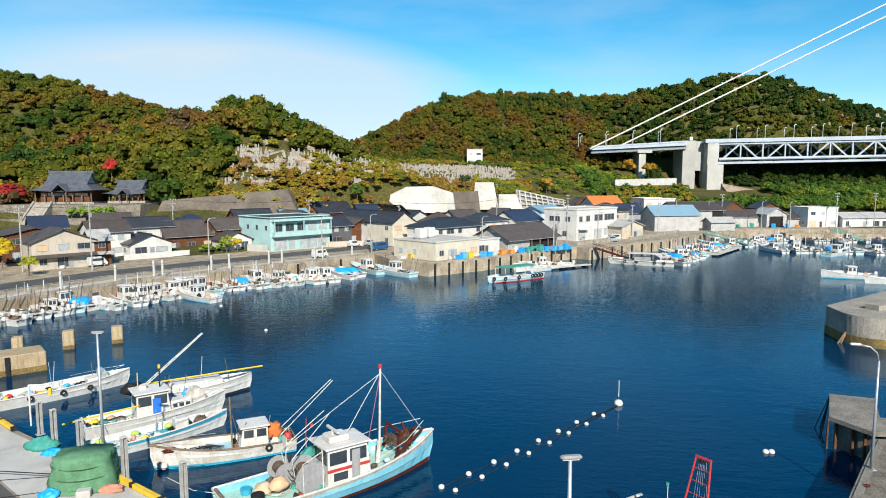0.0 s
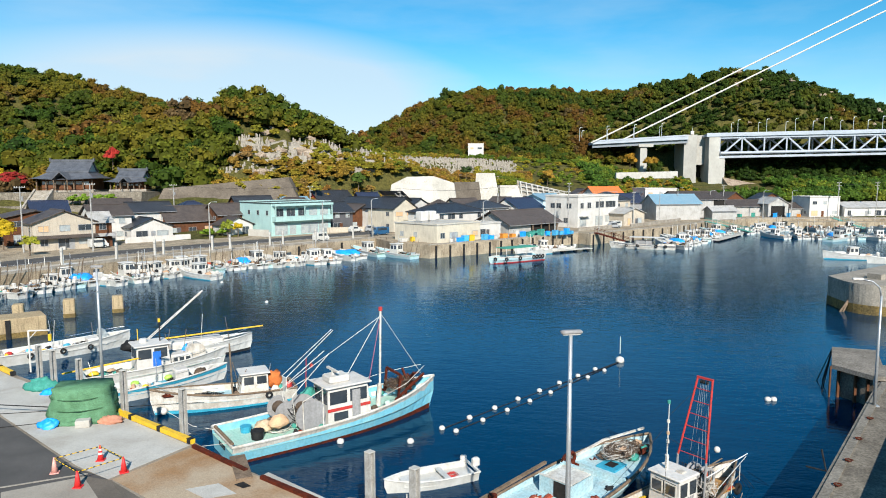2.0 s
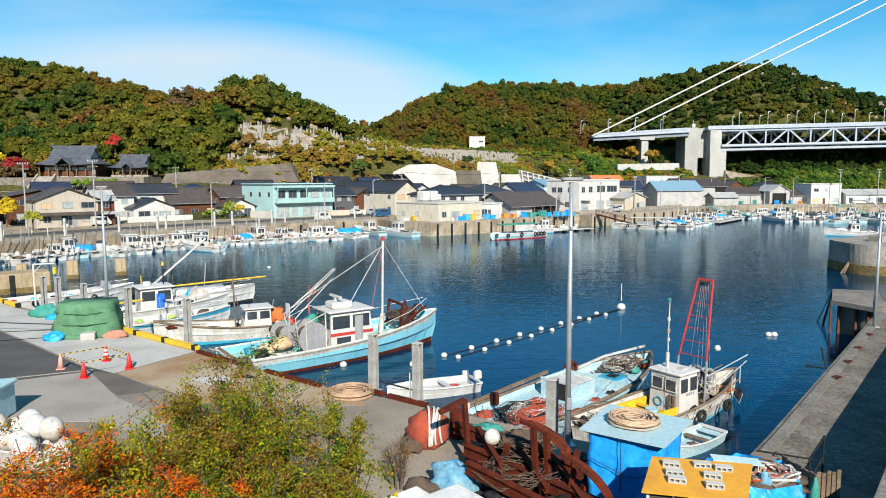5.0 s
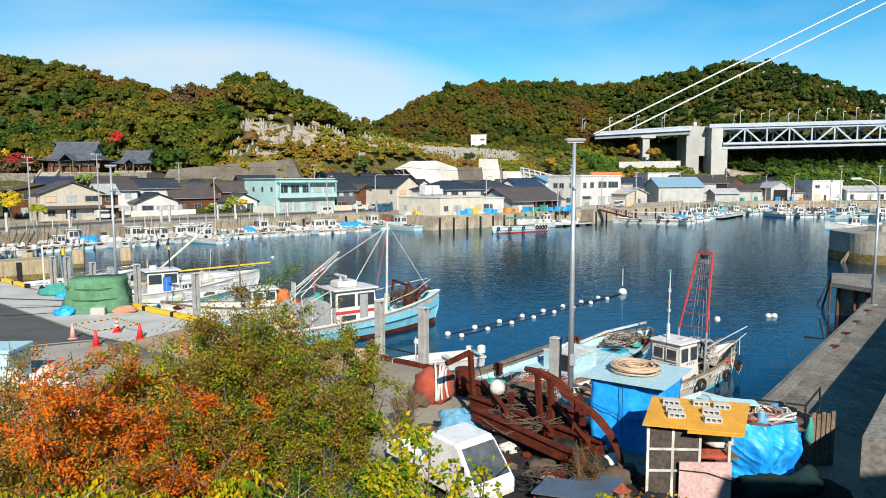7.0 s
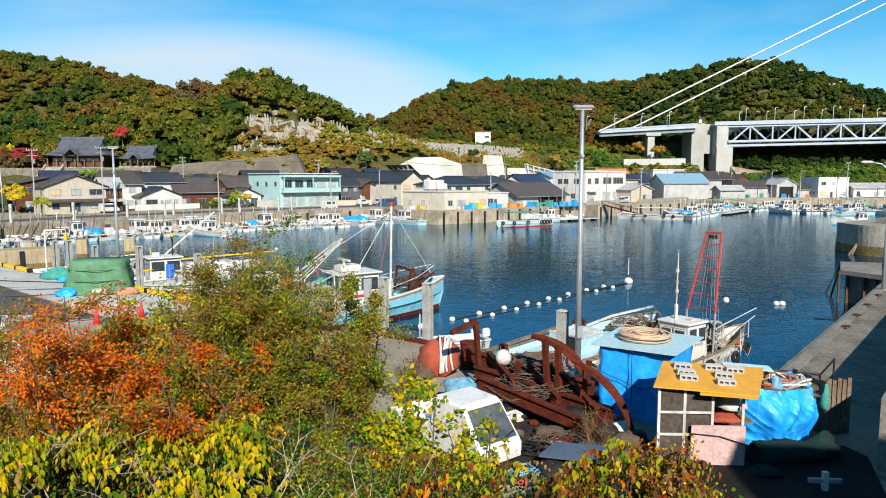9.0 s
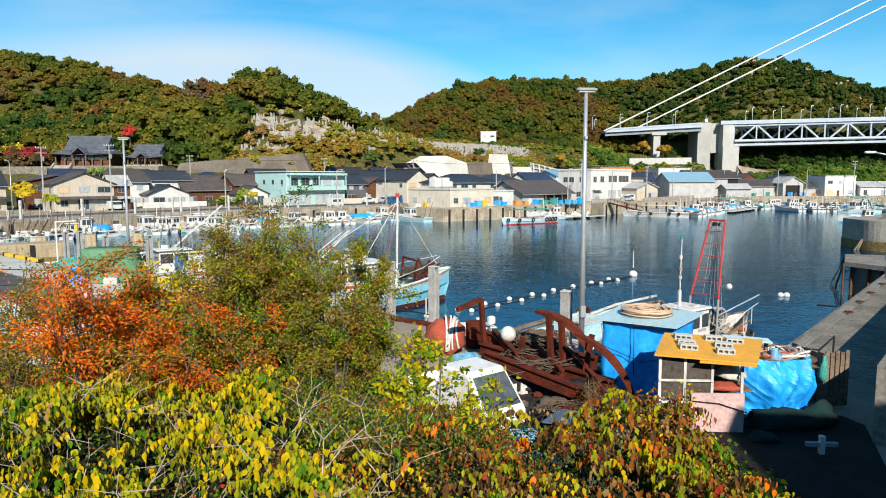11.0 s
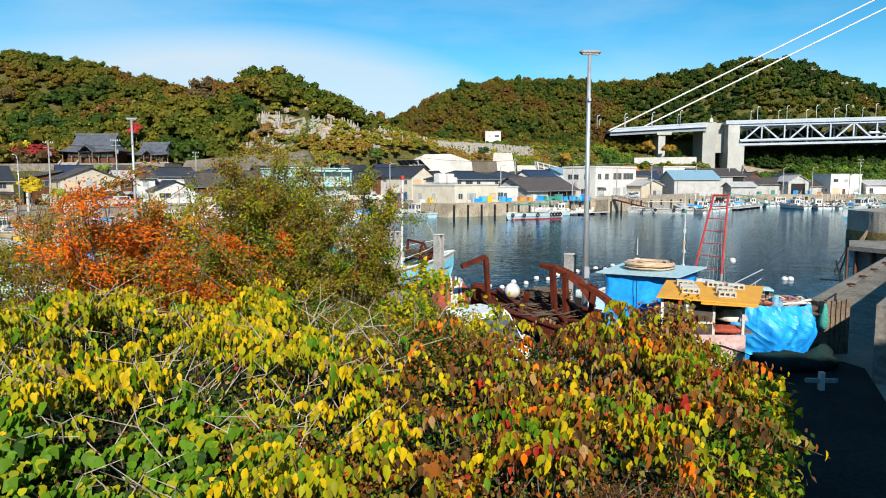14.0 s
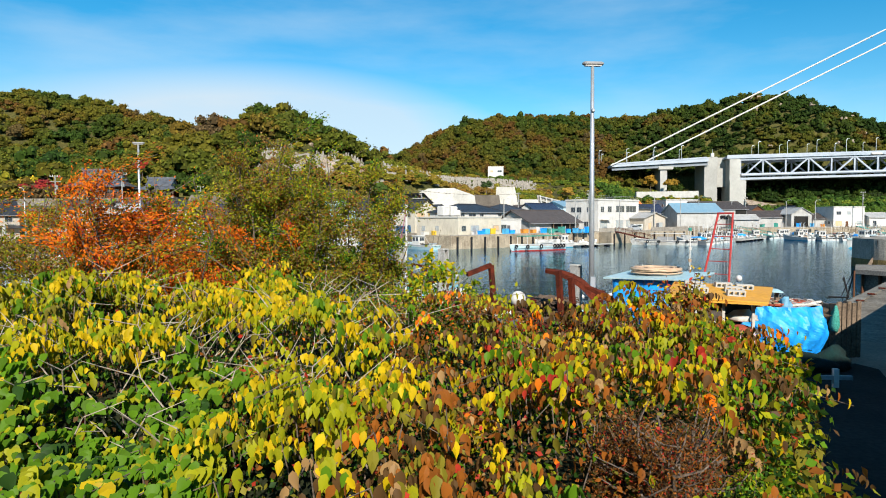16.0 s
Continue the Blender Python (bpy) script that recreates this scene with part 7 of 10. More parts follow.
# the moored fleet on the far side
def small_boat(style, name="small_boat"):
    specs = {
        "open": ("small white open boat with an outboard motor", 5.6, 1.8),
        "console": ("white runabout with a centre console", 6.5, 2.1),
        "cuddy": ("white motor boat with a small cabin", 7.2, 2.3),
        "blue": ("small boat with a blue cover", 6.2, 2.0),
        "work": ("white and turquoise inshore fishing boat", 8.6, 2.4),
        "netter": ("worn white net boat heaped with gear", 7.8, 2.1),
    }
    label, L, B = specs[style]
    b = thing(name, label, "boat", Matrix(), "boats moored along the far quay")
    hull(b, L, B, 0.65, 1.05 if L < 7 else 1.25, 0.35, PALEBLUE if style == "work" else WHITEGRP, WHITEGRP if style != "work" else MINT, WHITEGRP, 0.9, WHITEGRP if style == "work" else None, railr=0.05, stripe=DEEPAQUA if style in ("cuddy", "console") else None)
    if style not in ("work", "blue"):
        outboard(b, -0.05, 0, 0.5)
    gear = random.Random(len(label))
    gm_ = {"open": (BLACKR, ROPE), "console": (WHITEP, DEEPAQUA), "cuddy": (ROPE, BLACKR, WHITEP), "blue": (NETBROWN,), "work": (NETTEAL, ROPE, BLACKR, NETRED), "netter": (NETBROWN, ROPE, NETTEAL, BLACKR, NETRED, TARP)}[style]
    for k, gm1 in enumerate(gm_):
        heap(b, (L * (0.08 + 0.75 * (k + gear.random() * 0.6) / len(gm_)), gear.uniform(-0.4, 0.4), 0.5), (gear.uniform(0.3, 0.6), 0.35, gear.uniform(0.25, 0.5)), gm1, "deck_gear", 3, 300 + k + len(label), 1.1)
    if style in ("netter", "work"):
        part("stern_pole", M().tube([(0.4, 0.5, 0.5), (-0.6, 0.7, 3.2)], 0.035, 5).tube([(0.4, -0.5, 0.5), (-0.4, -0.6, 3.0)], 0.035, 5), WOODW, b, "pair of slanting stern poles")
        part("line_tangle", tangle((L * 0.3, 0, 0.55), (L * 0.22, 0.6, 0.4), 2, 7, 0.03), BLACKR, b)
    if style == "netter":
        part("engine_box", M().cham((L * 0.3, -0.4, 0.37), (L * 0.42, 0.4, 1.15), 0.06), OLDWHITE, b)
        part("mast", M().tube([(L * 0.62, 0, 0.4), (L * 0.64, 0, 3.1)], 0.04, 5), OLDWHITE, b)
    if style == "console":
        part("console", M().cham((2.3, -0.4, 0.37), (3.1, 0.4, 1.3), 0.08), WHITEP, b)
        part("windscreen", M().box((2.95, -0.35, 1.3), (3.02, 0.35, 1.65)), GLASS, b)
    if style in ("cuddy", "work"):
        cabin(b, L * 0.36, L * 0.55, B * 0.56, 0.4, 1.75 if style == "cuddy" else 2.0, WHITEP, WHITEP, over=0.08)
        part("mast", M().tube([(L * 0.4, 0, 2.1), (L * 0.4, 0, 3.4)], 0.035, 5), STEEL, b)
    if style == "cuddy":
        part("fore_cabin", M().cham((L * 0.58, -0.55, 0.6), (L * 0.8, 0.55, 1.15), 0.15), WHITEP, b)
    if style == "blue":
        part("cover", M().ball((2.8, 0, 0.7), (2.0, 0.85, 0.55), 12, 8, lump=0.3), TARP, b, smooth=True)
    if style == "open":
        part("thwart", M().box((1.8, -0.8, 0.5), (2.1, 0.8, 0.55)), WOODW, b)
        part("fish_box", M().cham((2.8, -0.4, 0.37), (3.6, 0.4, 0.75), 0.05), random.choice((TARP, WHITEP, YELLOW)), b)
    if style == "work":
        heap(b, (1.5, 0, 0.6), (0.6, 0.5, 0.35), NETBROWN, "net_pile", 3, 5)
        part("roller", M().tube([(0.6, -0.8, 0.9), (0.6, 0.8, 0.9)], 0.09, 8), STEEL, b)
    return b


STYLES = ("open", "console", "cuddy", "blue", "work")
FIRST = {}
fr_ = random.Random(12)


def moor(x, y, yaw, style):
    m = pose(x, y, 0, 0, 0, yaw) @ Matrix.Scale(1.16, 4)
    if style not in FIRST:
        FIRST[style] = small_boat(style)
        FIRST[style].matrix_world = m
    else:
        copy_thing(FIRST[style], m)


def lerp(pts, f):
    tot = len(pts) - 1
    i = min(int(f * tot), tot - 1)
    g = f * tot - i
    return pts[i][0] + (pts[i + 1][0] - pts[i][0]) * g, pts[i][1] + (pts[i + 1][1] - pts[i][1]) * g


ROWS = [
    # sterns line, count, heading
    ([(-62, 74), (-60, 90), (-54, 98)], 20, 150),
    ([(-66, 76), (-64, 88), (-58, 97)], 12, 145),
    ([(-52, 97.5), (-48, 105), (-42, 112)], 14, 140),
    ([(-40, 115), (-32, 119.5), (-27, 123), (-16, 137)], 18, 138),
    ([(16, 143), (24, 149)], 4, 200), ([(48, 152), (56, 166), (66, 178)], 12, 110),
    ([(52, 158), (62, 174), (74, 190)], 11, 120),
    ([(76, 190), (88, 202), (96, 206)], 8, 80),
    ([(84, 178), (96, 176), (112, 172), (128, 172)], 15, 95),
    ([(96, 206), (120, 208), (150, 206)], 12, 95),
]
for line, cnt, yaw in ROWS:
    for k in range(cnt):
        x, y = lerp(line, (k + fr_.uniform(-0.15, 0.15)) / max(1, cnt - 1) if 0 < k < cnt - 1 else k / max(1, cnt - 1))
        moor(x + fr_.uniform(-1.2, 1.2), y + fr_.uniform(-1.0, 1.0), yaw + fr_.uniform(-20, 20), fr_.choice(("open", "open", "console", "cuddy", "cuddy", "cuddy", "work", "blue", "netter", "netter", "netter", "console")))
moor(-11.0, 131.5, 140, "work")
moor(-40.0, 103.0, 150, "cuddy")
moor(79.5, 133.0, 172, "cuddy")
moor(82.0, 127.0, 176, "open")
moor(90.0, 171.0, 35, "work")
ferry = boat_at("passenger_boat", "pale blue and red passenger boat under a green awning", 14.0, 132.5, 3.6, 124.0)
hull(ferry, 13.4, 3.4, 1.1, 1.3, 0.6, PALEBLUE, GREYW, WHITEP, 0.95, WHITEP, 0.6, full=4.5, railr=0.08, stripe=REDP)
part("awning", M().cham((2.0, -1.5, 2.75), (10.5, 1.5, 2.88), 0.04), mat("green_awning", (0.06, 0.32, 0.22), rough=0.6), ferry, "flat green awning roof")
for x in (2.2, 5.0, 7.8, 10.3):
    for y in (-1.4, 1.4):
        part("awning_post", M().tube([(x, y, 0.6), (x, y, 2.75)], 0.05, 6), WHITEP, ferry)
for x in (1.0, 1.8, 2.6, 3.4, 7.0, 10.5):
    tyre(ferry, x, 1.75, 0.85, 0.42)
tyre(ferry, 12.6, 0.9, 0.9, 0.4)
for k in range(3):
    part("bench", M().box((3.5 + k * 2, -1.2, 0.62), (3.9 + k * 2, 1.2, 1.05)), WHITEP, ferry)
tour = boat_at("excursion_boat", "long grey boat with a white flat canopy", 46.0, 150.5, 32.5, 155.5)
hull(tour, 14.5, 3.4, 1.0, 1.5, 0.6, OLDWHITE, WOODW, OLDWHITE, 0.9, GREYW, 0.6, railr=0.07)
part("canopy", M().cham((2.5, -1.4, 2.6), (10.0, 1.4, 2.72), 0.04), WHITEP, tour)
for x in (2.8, 6.2, 9.6):
    for y in (-1.2, 1.2):
        part("canopy_post", M().tube([(x, y, 0.6), (x, y, 2.6)], 0.05, 6), WHITEP, tour)
part("cabin_box", M().cham((5.0, -1.0, 0.62), (8.6, 1.0, 1.9), 0.08), GREYW, tour)
for x in (2, 4, 8, 10.5):
    tyre(tour, x, 1.75, 0.8, 0.35)
# floating pontoons and gangways
for pts in ([(-44, 116), (-23, 136)], [(-58, 100), (-46, 112)], [(14, 141), (27, 150)], [(62, 170), (76, 190)], [(86, 182), (130, 178)], [(-66, 72), (-60, 94)]):
    (ax, ay), (bx_, by_) = pts
    po = thing("pontoon", "long narrow floating pontoon with a pale deck", "pontoon", pose(ax, ay, 0, 0, 0, math.degrees(math.atan2(by_ - ay, bx_ - ax))), "floating pontoons")
    ln = math.hypot(bx_ - ax, by_ - ay)
    part("deck", M().cham((0, -0.9, 0.35), (ln, 0.9, 0.5), 0.04), CONC_PALE, po)
    k = 0.5
    while k < ln - 1:
        part("float", M().tube([(k, -0.7, 0.1), (k, 0.7, 0.1)], 0.3, 10), BLACKR, po)
        k += 3.5
for (ax, ay, az), (bx_, by_, bz), mt, lab in (((30.5, 162.5, 2.9), (37.5, 155.5, 1.0), RUST, "rust-brown steel gangway down to the boats"), ((72, 206, 3.0), (80, 193, 0.8), mat("green_steel", (0.10, 0.36, 0.28), rough=0.5), "pale green steel gangway"), ((118, 222, 3.2), (120, 208, 0.8), mat("green_gangway_steel", (0.12, 0.38, 0.3), rough=0.5), "pale green steel gangway")):
    gw = thing("gangway", lab, "gangway", Matrix(), "gangways")
    part("deck", M().beam((ax, ay, az), (bx_, by_, bz), 1.4, 0.15), mt, gw)
    d_ = Vector((bx_ - ax, by_ - ay, 0)).normalized()
    for s in (-0.7, 0.7):
        o = Vector((-d_.y, d_.x, 0)) * s
        part("rail", M().beam((ax + o.x, ay + o.y, az + 1.0), (bx_ + o.x, by_ + o.y, bz + 1.0), 0.08, 0.08), mt, gw)
        for k in range(6):
            f = k / 5
            p = Vector((ax, ay, az)).lerp(Vector((bx_, by_, bz)), f) + o
            part("rail_post", M().beam(p, p + Vector((0, 0, 1.0)), 0.06, 0.06), mt, gw)

# buoys
def buoy(x, y, r, label, group=""):
    b = thing("buoy", label, "buoy", pose(x, y, 0), group)
    part("float", M().ball((0, 0, r * 0.35), (r, r, r * 0.9), 12, 8), WHITEP, b, smooth=True)
    part("eye", M().torus((0, 0, r * 1.2), r * 0.25, r * 0.07, 10, 5, "y"), BLACKR, b)
    return b
for k in range(8):
    f = k / 7.0
    buoy(-1.4 + 12.1 * f, 41.4 + 13.6 * f, 0.2, "round white marker float on the net line", "floats of the net line")
    buoy(-0.5 + 11.9 * f, 41.0 + 13.7 * f, 0.18, "round white marker float on the net line", "floats of the net line")
for x, y in ((-7.4, 39.0), (-3.2, 39.2), (-26, 84), (-38, 100)):
    buoy(x, y, 0.22, "single round white mooring float")
for dx in (0, 0.42):
    buoy(21.6 + dx, 47.8, 0.22, "pair of white mooring floats")
bb = buoy(13.3, 57.6, 0.38, "large white buoy with a thin staff")
part("staff", M().tube([(0, 0, 0.7), (0, 0, 2.2)], 0.035, 6), OLDWHITE, bb)
for s, off in ((0, 0.0), (1, 0.7)):
    single("net_line", M().tube([(-1.4 + off, 41.4 - off * 0.6, 0.02), (4.6 + off, 48.1 - off * 0.6, 0.0), (13.2, 57.4, 0.05)], 0.035, 5), BLACKR, "dark floating head rope of the net line", "rope")


# ---- on the near quay ----
def mooring_post(x, y, top, label="square grey steel mooring post on the quay edge"):
    p = thing("mooring_post", label, "post", pose(x, y, QZ, 0, 0, 52), "mooring posts of the near quay")
    h = top - QZ
    part("post", M().box((-0.15, -0.15, 0), (-0.09, 0.15, h)).box((0.09, -0.15, 0), (0.15, 0.15, h)).box((-0.09, -0.03, 0), (0.09, 0.03, h)), POSTC, p)
    part("cap", M().cham((-0.17, -0.17, h), (0.17, 0.17, h + 0.05), 0.02), CONC_PALE, p)
    part("base_plate", M().cham((-0.25, -0.25, 0), (0.25, 0.25, 0.04), 0.01), POSTC, p)
for x, y, z in ((-3.55, 26.0, 5.0), (-1.65, 24.6, 5.0), (-14.3, 33.2, 5.1), (-18.9, 36.0, 5.2), (-25.8, 40.4, 5.1), (-28.0, 42.3, 4.9), (-23.4, 39.2, 4.9), (3.05, 21.5, 4.6)):
    mooring_post(x, y, z)


def lamp_post(x, y, z0, top, arm, yaw, label):
    p = thing("street_lamp", label, "street lamp", pose(x, y, z0, 0, 0, yaw), "harbour lamps")
    h = top - z0
    part("pole", M().tube([(0, 0, 0), (0, 0, h * 0.5), (0, 0, h)], 0.1, 12, 0.055), STEEL, p, smooth=True)
    part("base_plate", M().cham((-0.22, -0.22, 0), (0.22, 0.22, 0.05), 0.01), STEEL, p)
    if arm > 1:
        part("arm", M().tube([(0, 0, h - 0.1), (0.12, 0, h + 0.45), (0.5, 0, h + 0.8), (arm, 0, h + 0.92)], 0.045, 8), STEEL, p, smooth=True)
        part("lamp_head", M().cham((arm - 0.1, -0.1, h + 0.86), (arm + 0.5, 0.1, h + 1.0), 0.04), WHITEP, p)
    else:
        hd = part("lamp_head", M().cham((-0.32, -0.1, h - 0.02), (0.36, 0.1, h + 0.1), 0.04), GREYW, p)
        part("lamp_glass", M().box((-0.25, -0.07, h - 0.04), (0.28, 0.07, h - 0.02)), WHITEP, hd)
    part("cable_box", M().cham((-0.09, -0.16, 1.2), (0.09, -0.1, 1.6), 0.02), STEEL, p)
    part("sensor", M().cham((-0.05, -0.12, h * 0.82), (0.05, -0.05, h * 0.82 + 0.12), 0.02), STEEL, p)
lamp_post(3.45, 20.7, QZ, 11.1, 0, 10, "tall galvanised harbour lamp with a flat lamp head")
lamp_post(-20.9, 37.4, QZ, 10.8, 0, 10, "tall galvanised harbour lamp beside the net pile")
lamp_post(24.2, 39.9, JZ, 9.0, 1.1, 172, "harbour lamp with a curved arm on the jetty")
lamp_post(-79.0, 106.0, GROUND_Z, 11.0, 1.2, 150, "slim lamp with a curved arm on the far road")

# yellow and rusty quay kerbs
for (ax, ay), (bx_, by_), mt, lab in (((-20.3, 36.9), (-13.2, 32.1), YELLOW, "yellow painted timber kerb on the quay edge"), ((-36, 47.3), (-30.0, 42.9), YELLOW, "yellow painted timber kerb on the quay edge"), ((-13.0, 31.7), (-9.5, 29.1), RUST, "rusty steel kerb beam on the quay edge"), ((-8.6, 28.5), (-5.7, 26.5), RUST, "rusty steel kerb beam on the quay edge"), ((-3.7, 26.05), (-2.9, 25.4), RUST, "short rusty steel kerb beam"), ((-2.75, 25.3), (-1.15, 24.25), RUST, "rusty steel kerb beam on the quay edge")):
    k = thing("quay_beam", lab, "kerb", Matrix(), "kerb beams of the near quay")
    d_ = Vector((bx_ - ax, by_ - ay, 0)).normalized()
    o = Vector((d_.y, -d_.x, 0)) * 0.18
    part("beam", M().beam((ax + o.x, ay + o.y, QZ + 0.14), (bx_ + o.x, by_ + o.y, QZ + 0.14), 0.26, 0.24), mt, k) if mt is YELLOW else part("beam", M().beam((ax + o.x, ay + o.y, QZ + 0.08), (bx_ + o.x, by_ + o.y, QZ + 0.08), 0.2, 0.15), mt, k)
    if mt is YELLOW:
        for f in (0.02, 0.33, 0.66, 0.98):
            q = Vector((ax + o.x, ay + o.y, QZ + 0.145)).lerp(Vector((bx_ + o.x, by_ + o.y, QZ + 0.145)), f)
            part("black_band", M().beam(q - d_ * 0.16, q + d_ * 0.16, 0.272, 0.252), BLACKR, k)
single("landing_board", M().beam((-9.4, 28.2, QZ + 0.05), (-10.6, 30.6, QZ + 0.02), 0.7, 0.08), WOODW, "worn landing board by the trawler's stern", "board")
single("quay_step", M().prism([(-9.3, 29.2), (-5.8, 26.7), (-5.4, 27.3), (-8.9, 29.9)], 1.8, 2.3), CONC_PALE, "low pale concrete landing step", "step")
rail_ = thing("low_rail", "low black pipe rail between the mooring posts", "rail", Matrix())
part("bar", M().tube([(-3.6, 26.4, 3.05), (-1.9, 25.1, 3.05)], 0.035, 6), BLACKR, rail_)
for x, y, h in ((-3.75, 26.5, 0.75), (-2.0, 25.15, 1.0)):
    part("stake", M().tube([(x, y, QZ), (x, y, QZ + h)], 0.03, 6), OLDWHITE, rail_)

# covered net pile and what lies beside it
rng2 = random.Random(4)
np_ = thing("net_pile", "tall pile of fishing gear under a green net", "net pile", pose(-20.9, 35.5, QZ, 0, 0, 18))
rings = []
for k in range(9):
    f = k / 8
    r_x, r_y = 1.55 - 0.18 * f ** 3 + 0.22 * (1 - f) ** 4, 1.2 - 0.15 * f ** 3 + 0.2 * (1 - f) ** 4
    ring = []
    for j in range(28):
        a = 6.28318 * j / 28
        c, s = math.cos(a), math.sin(a)
        e = (abs(c) ** 4 + abs(s) ** 4) ** -0.25
        q = e * (1 + 0.13 * noise.noise(Vector((c * 3, s * 3, f * 5))) + 0.06 * noise.noise(Vector((c * 8, s * 8, f * 9))) + 0.05 * math.sin(a * 9) * (1 - f))
        ring.append((r_x * c * q, r_y * s * q, 1.85 * f + 0.06 * noise.noise(Vector((c * 2, s * 2, 7)))))
    rings.append(ring)
part("cover", M().loft(rings), NETGREEN, np_, smooth=True)
part("lashing", M().torus((0, 0, 0.75), 1.72, 0.025, 28, 5, squash=0.8).torus((0, 0, 1.35), 1.66, 0.02, 28, 5, squash=0.8), mat("green_cord", (0.05, 0.12, 0.06), rough=0.9), np_)
part("skirt", M().torus((0, 0, 0.08), 1.75, 0.16, 26, 7, squash=0.8), NETGREEN, np_, smooth=True)
def lump_thing(name, label, cat, x, y, r, material, seed, n=4, z=QZ):
    t = thing(name, label, cat, pose(x, y, z))
    heap(t, (0, 0, r[2] * 0.2), r, material, "body", n, seed)
    return t
lump_thing("net_heap", "low heap of teal fishing net", "net", -26.4, 40.2, (1.2, 0.8, 0.65), NETTEAL, 3, 6)
lump_thing("folded_sheet", "crumpled bright blue plastic sheet", "sheet", -25.2, 39.3, (0.8, 0.5, 0.3), TARP, 5)
lump_thing("folded_sheet", "crumpled bright blue plastic sheet", "sheet", -21.9, 33.8, (0.65, 0.4, 0.4), TARP, 6)
lump_thing("net_heap", "bundle of salmon-pink netting", "net", -19.0, 34.7, (0.8, 0.45, 0.35), mat("salmon_net", (0.55, 0.26, 0.17), rough=0.9, fine=40), 7, 5)
single("fish_crate", M().cham((-0.35, -0.25, 0), (0.35, 0.25, 0.4), 0.03), CONC_PALE, "pale plastic fish crate", "crate", pose(-20.1, 34.0, QZ, 0, 0, 20))
dv = thing("davit", "white tubular davit with a yellow hook block", "davit", pose(-29.8, 44.0, QZ - 0.1, 0, 0, 0))
part("post", M().tube([(0, 0, 0), (0, 0, 2.9)], 0.06, 8), WHITEP, dv)
part("arm", M().tube([(0, 0, 2.88), (1.5, 0, 2.95)], 0.05, 8).tube([(0.0, 0, 2.3), (0.6, 0, 2.9)], 0.03, 6), WHITEP, dv)
part("hook_block", M().cham((1.4, -0.1, 2.2), (1.6, 0.1, 2.7), 0.04), YELLOW, dv)


def cone(x, y, material, label, stripes):
    c = thing("traffic_cone", label, "traffic cone", pose(x, y, QZ + 0.01, 0, 0, rng2.uniform(0, 90)), "cones round the marked spot")
    part("base", M().cham((-0.19, -0.19, 0), (0.19, 0.19, 0.05), 0.02), material, c)
    part("body", M().tube([(0, 0, 0.05), (0, 0, 0.72)], 0.15, 14, 0.035), material, c, smooth=True)
    if stripes:
        for z in (0.3, 0.48):
            r = 0.15 - 0.115 * (z - 0.05) / 0.67
            part("reflective_band", M().tube([(0, 0, z), (0, 0, z + 0.09)], r + 0.004, 14, r - 0.011), WHITEP, c)
CONES = [(-18.1, 28.5), (-16.25, 27.2), (-15.05, 28.7), (-16.8, 29.9)]
cone(*CONES[0], PINKCONE, "sun-faded pink plastic traffic cone", False)
cone(*CONES[1], CONE, "plain red plastic traffic cone", False)
cone(*CONES[2], CONE, "plain red plastic traffic cone", False)
cone(*CONES[3], CONE, "red traffic cone with white bands", True)
for k in range(4):
    (ax, ay), (bx_, by_) = CONES[k], CONES[(k + 1) % 4]
    b = thing("cone_bar", "striped yellow and black bar between cones", "barrier bar", Matrix(), "bars round the marked spot")
    part("bar", M().tube([(ax, ay, QZ + 0.68), (bx_, by_, QZ + 0.68)], 0.02, 6), YELLOW, b)
    for j in range(7):
        p, q = Vector((ax, ay, QZ + 0.68)), Vector((bx_, by_, QZ + 0.68))
        part("black_stripe", M().tube([p.lerp(q, (j + 0.3) / 7), p.lerp(q, (j + 0.65) / 7)], 0.023, 6), BLACKR, b)


def coil(name, label, x, y, z, R, turns, material, rad=0.03, seed=1):
    rr = random.Random(seed)
    t = thing(name, label, "rope coil", pose(x, y, z))
    for k in range(turns):
        q = R * rr.uniform(0.35, 1.05)
        zz = rad + (k % 6) * rad * 1.1
        pts = [(q * math.cos(a * 0.3491) + rr.uniform(-0.03, 0.03) + rr.uniform(-0.02, 0.02), q * math.sin(a * 0.3491) + rr.uniform(-0.03, 0.03), zz + rr.uniform(0, 0.02)) for a in range(19)]
        part("rope_turn", M().tube(pts, rad, 6), material, t, smooth=True)
    return t
coil("rope_coil", "large loose coil of tan mooring rope", -4.35, 25.4, QZ, 0.85, 26, ROPE, 0.035, 2)
coil("hose_coil", "coil of pale tan hose on the sheet roof", 4.75, 17.6, 4.68, 0.66, 34, mat("tan_hose", (0.58, 0.40, 0.26), (0.50, 0.34, 0.22), rough=0.5), 0.022, 3)

# marks on the paving
single("drain_patch", M().prism([(-9.7, 27.7), (-9.2, 27.4), (-8.9, 27.6), (-9.4, 28.0)], QZ + 0.009, QZ + 0.013), DARKIN, "dark oil-stained patch in the paving", "stain", kind="structure")
single("pale_track", M().prism([(-19, 26.0), (-17.5, 27.2), (-9, 21.8), (-4.4, 19.6), (-5.2, 18.6), (-10.5, 21.0)], QZ + 0.004, QZ + 0.007), CONC, "worn pale strip across the yard", "paving", kind="structure")
for a, b in (((-26, 35.6), (-15.2, 38.0)), ((-26, 33), (-22, 34.6))):
    single("ground_line", M().beam((*a, QZ + 0.03), (*b, QZ + 0.03), 0.03, 0.03), BLACKR, "dark mooring line lying across the apron", "rope")
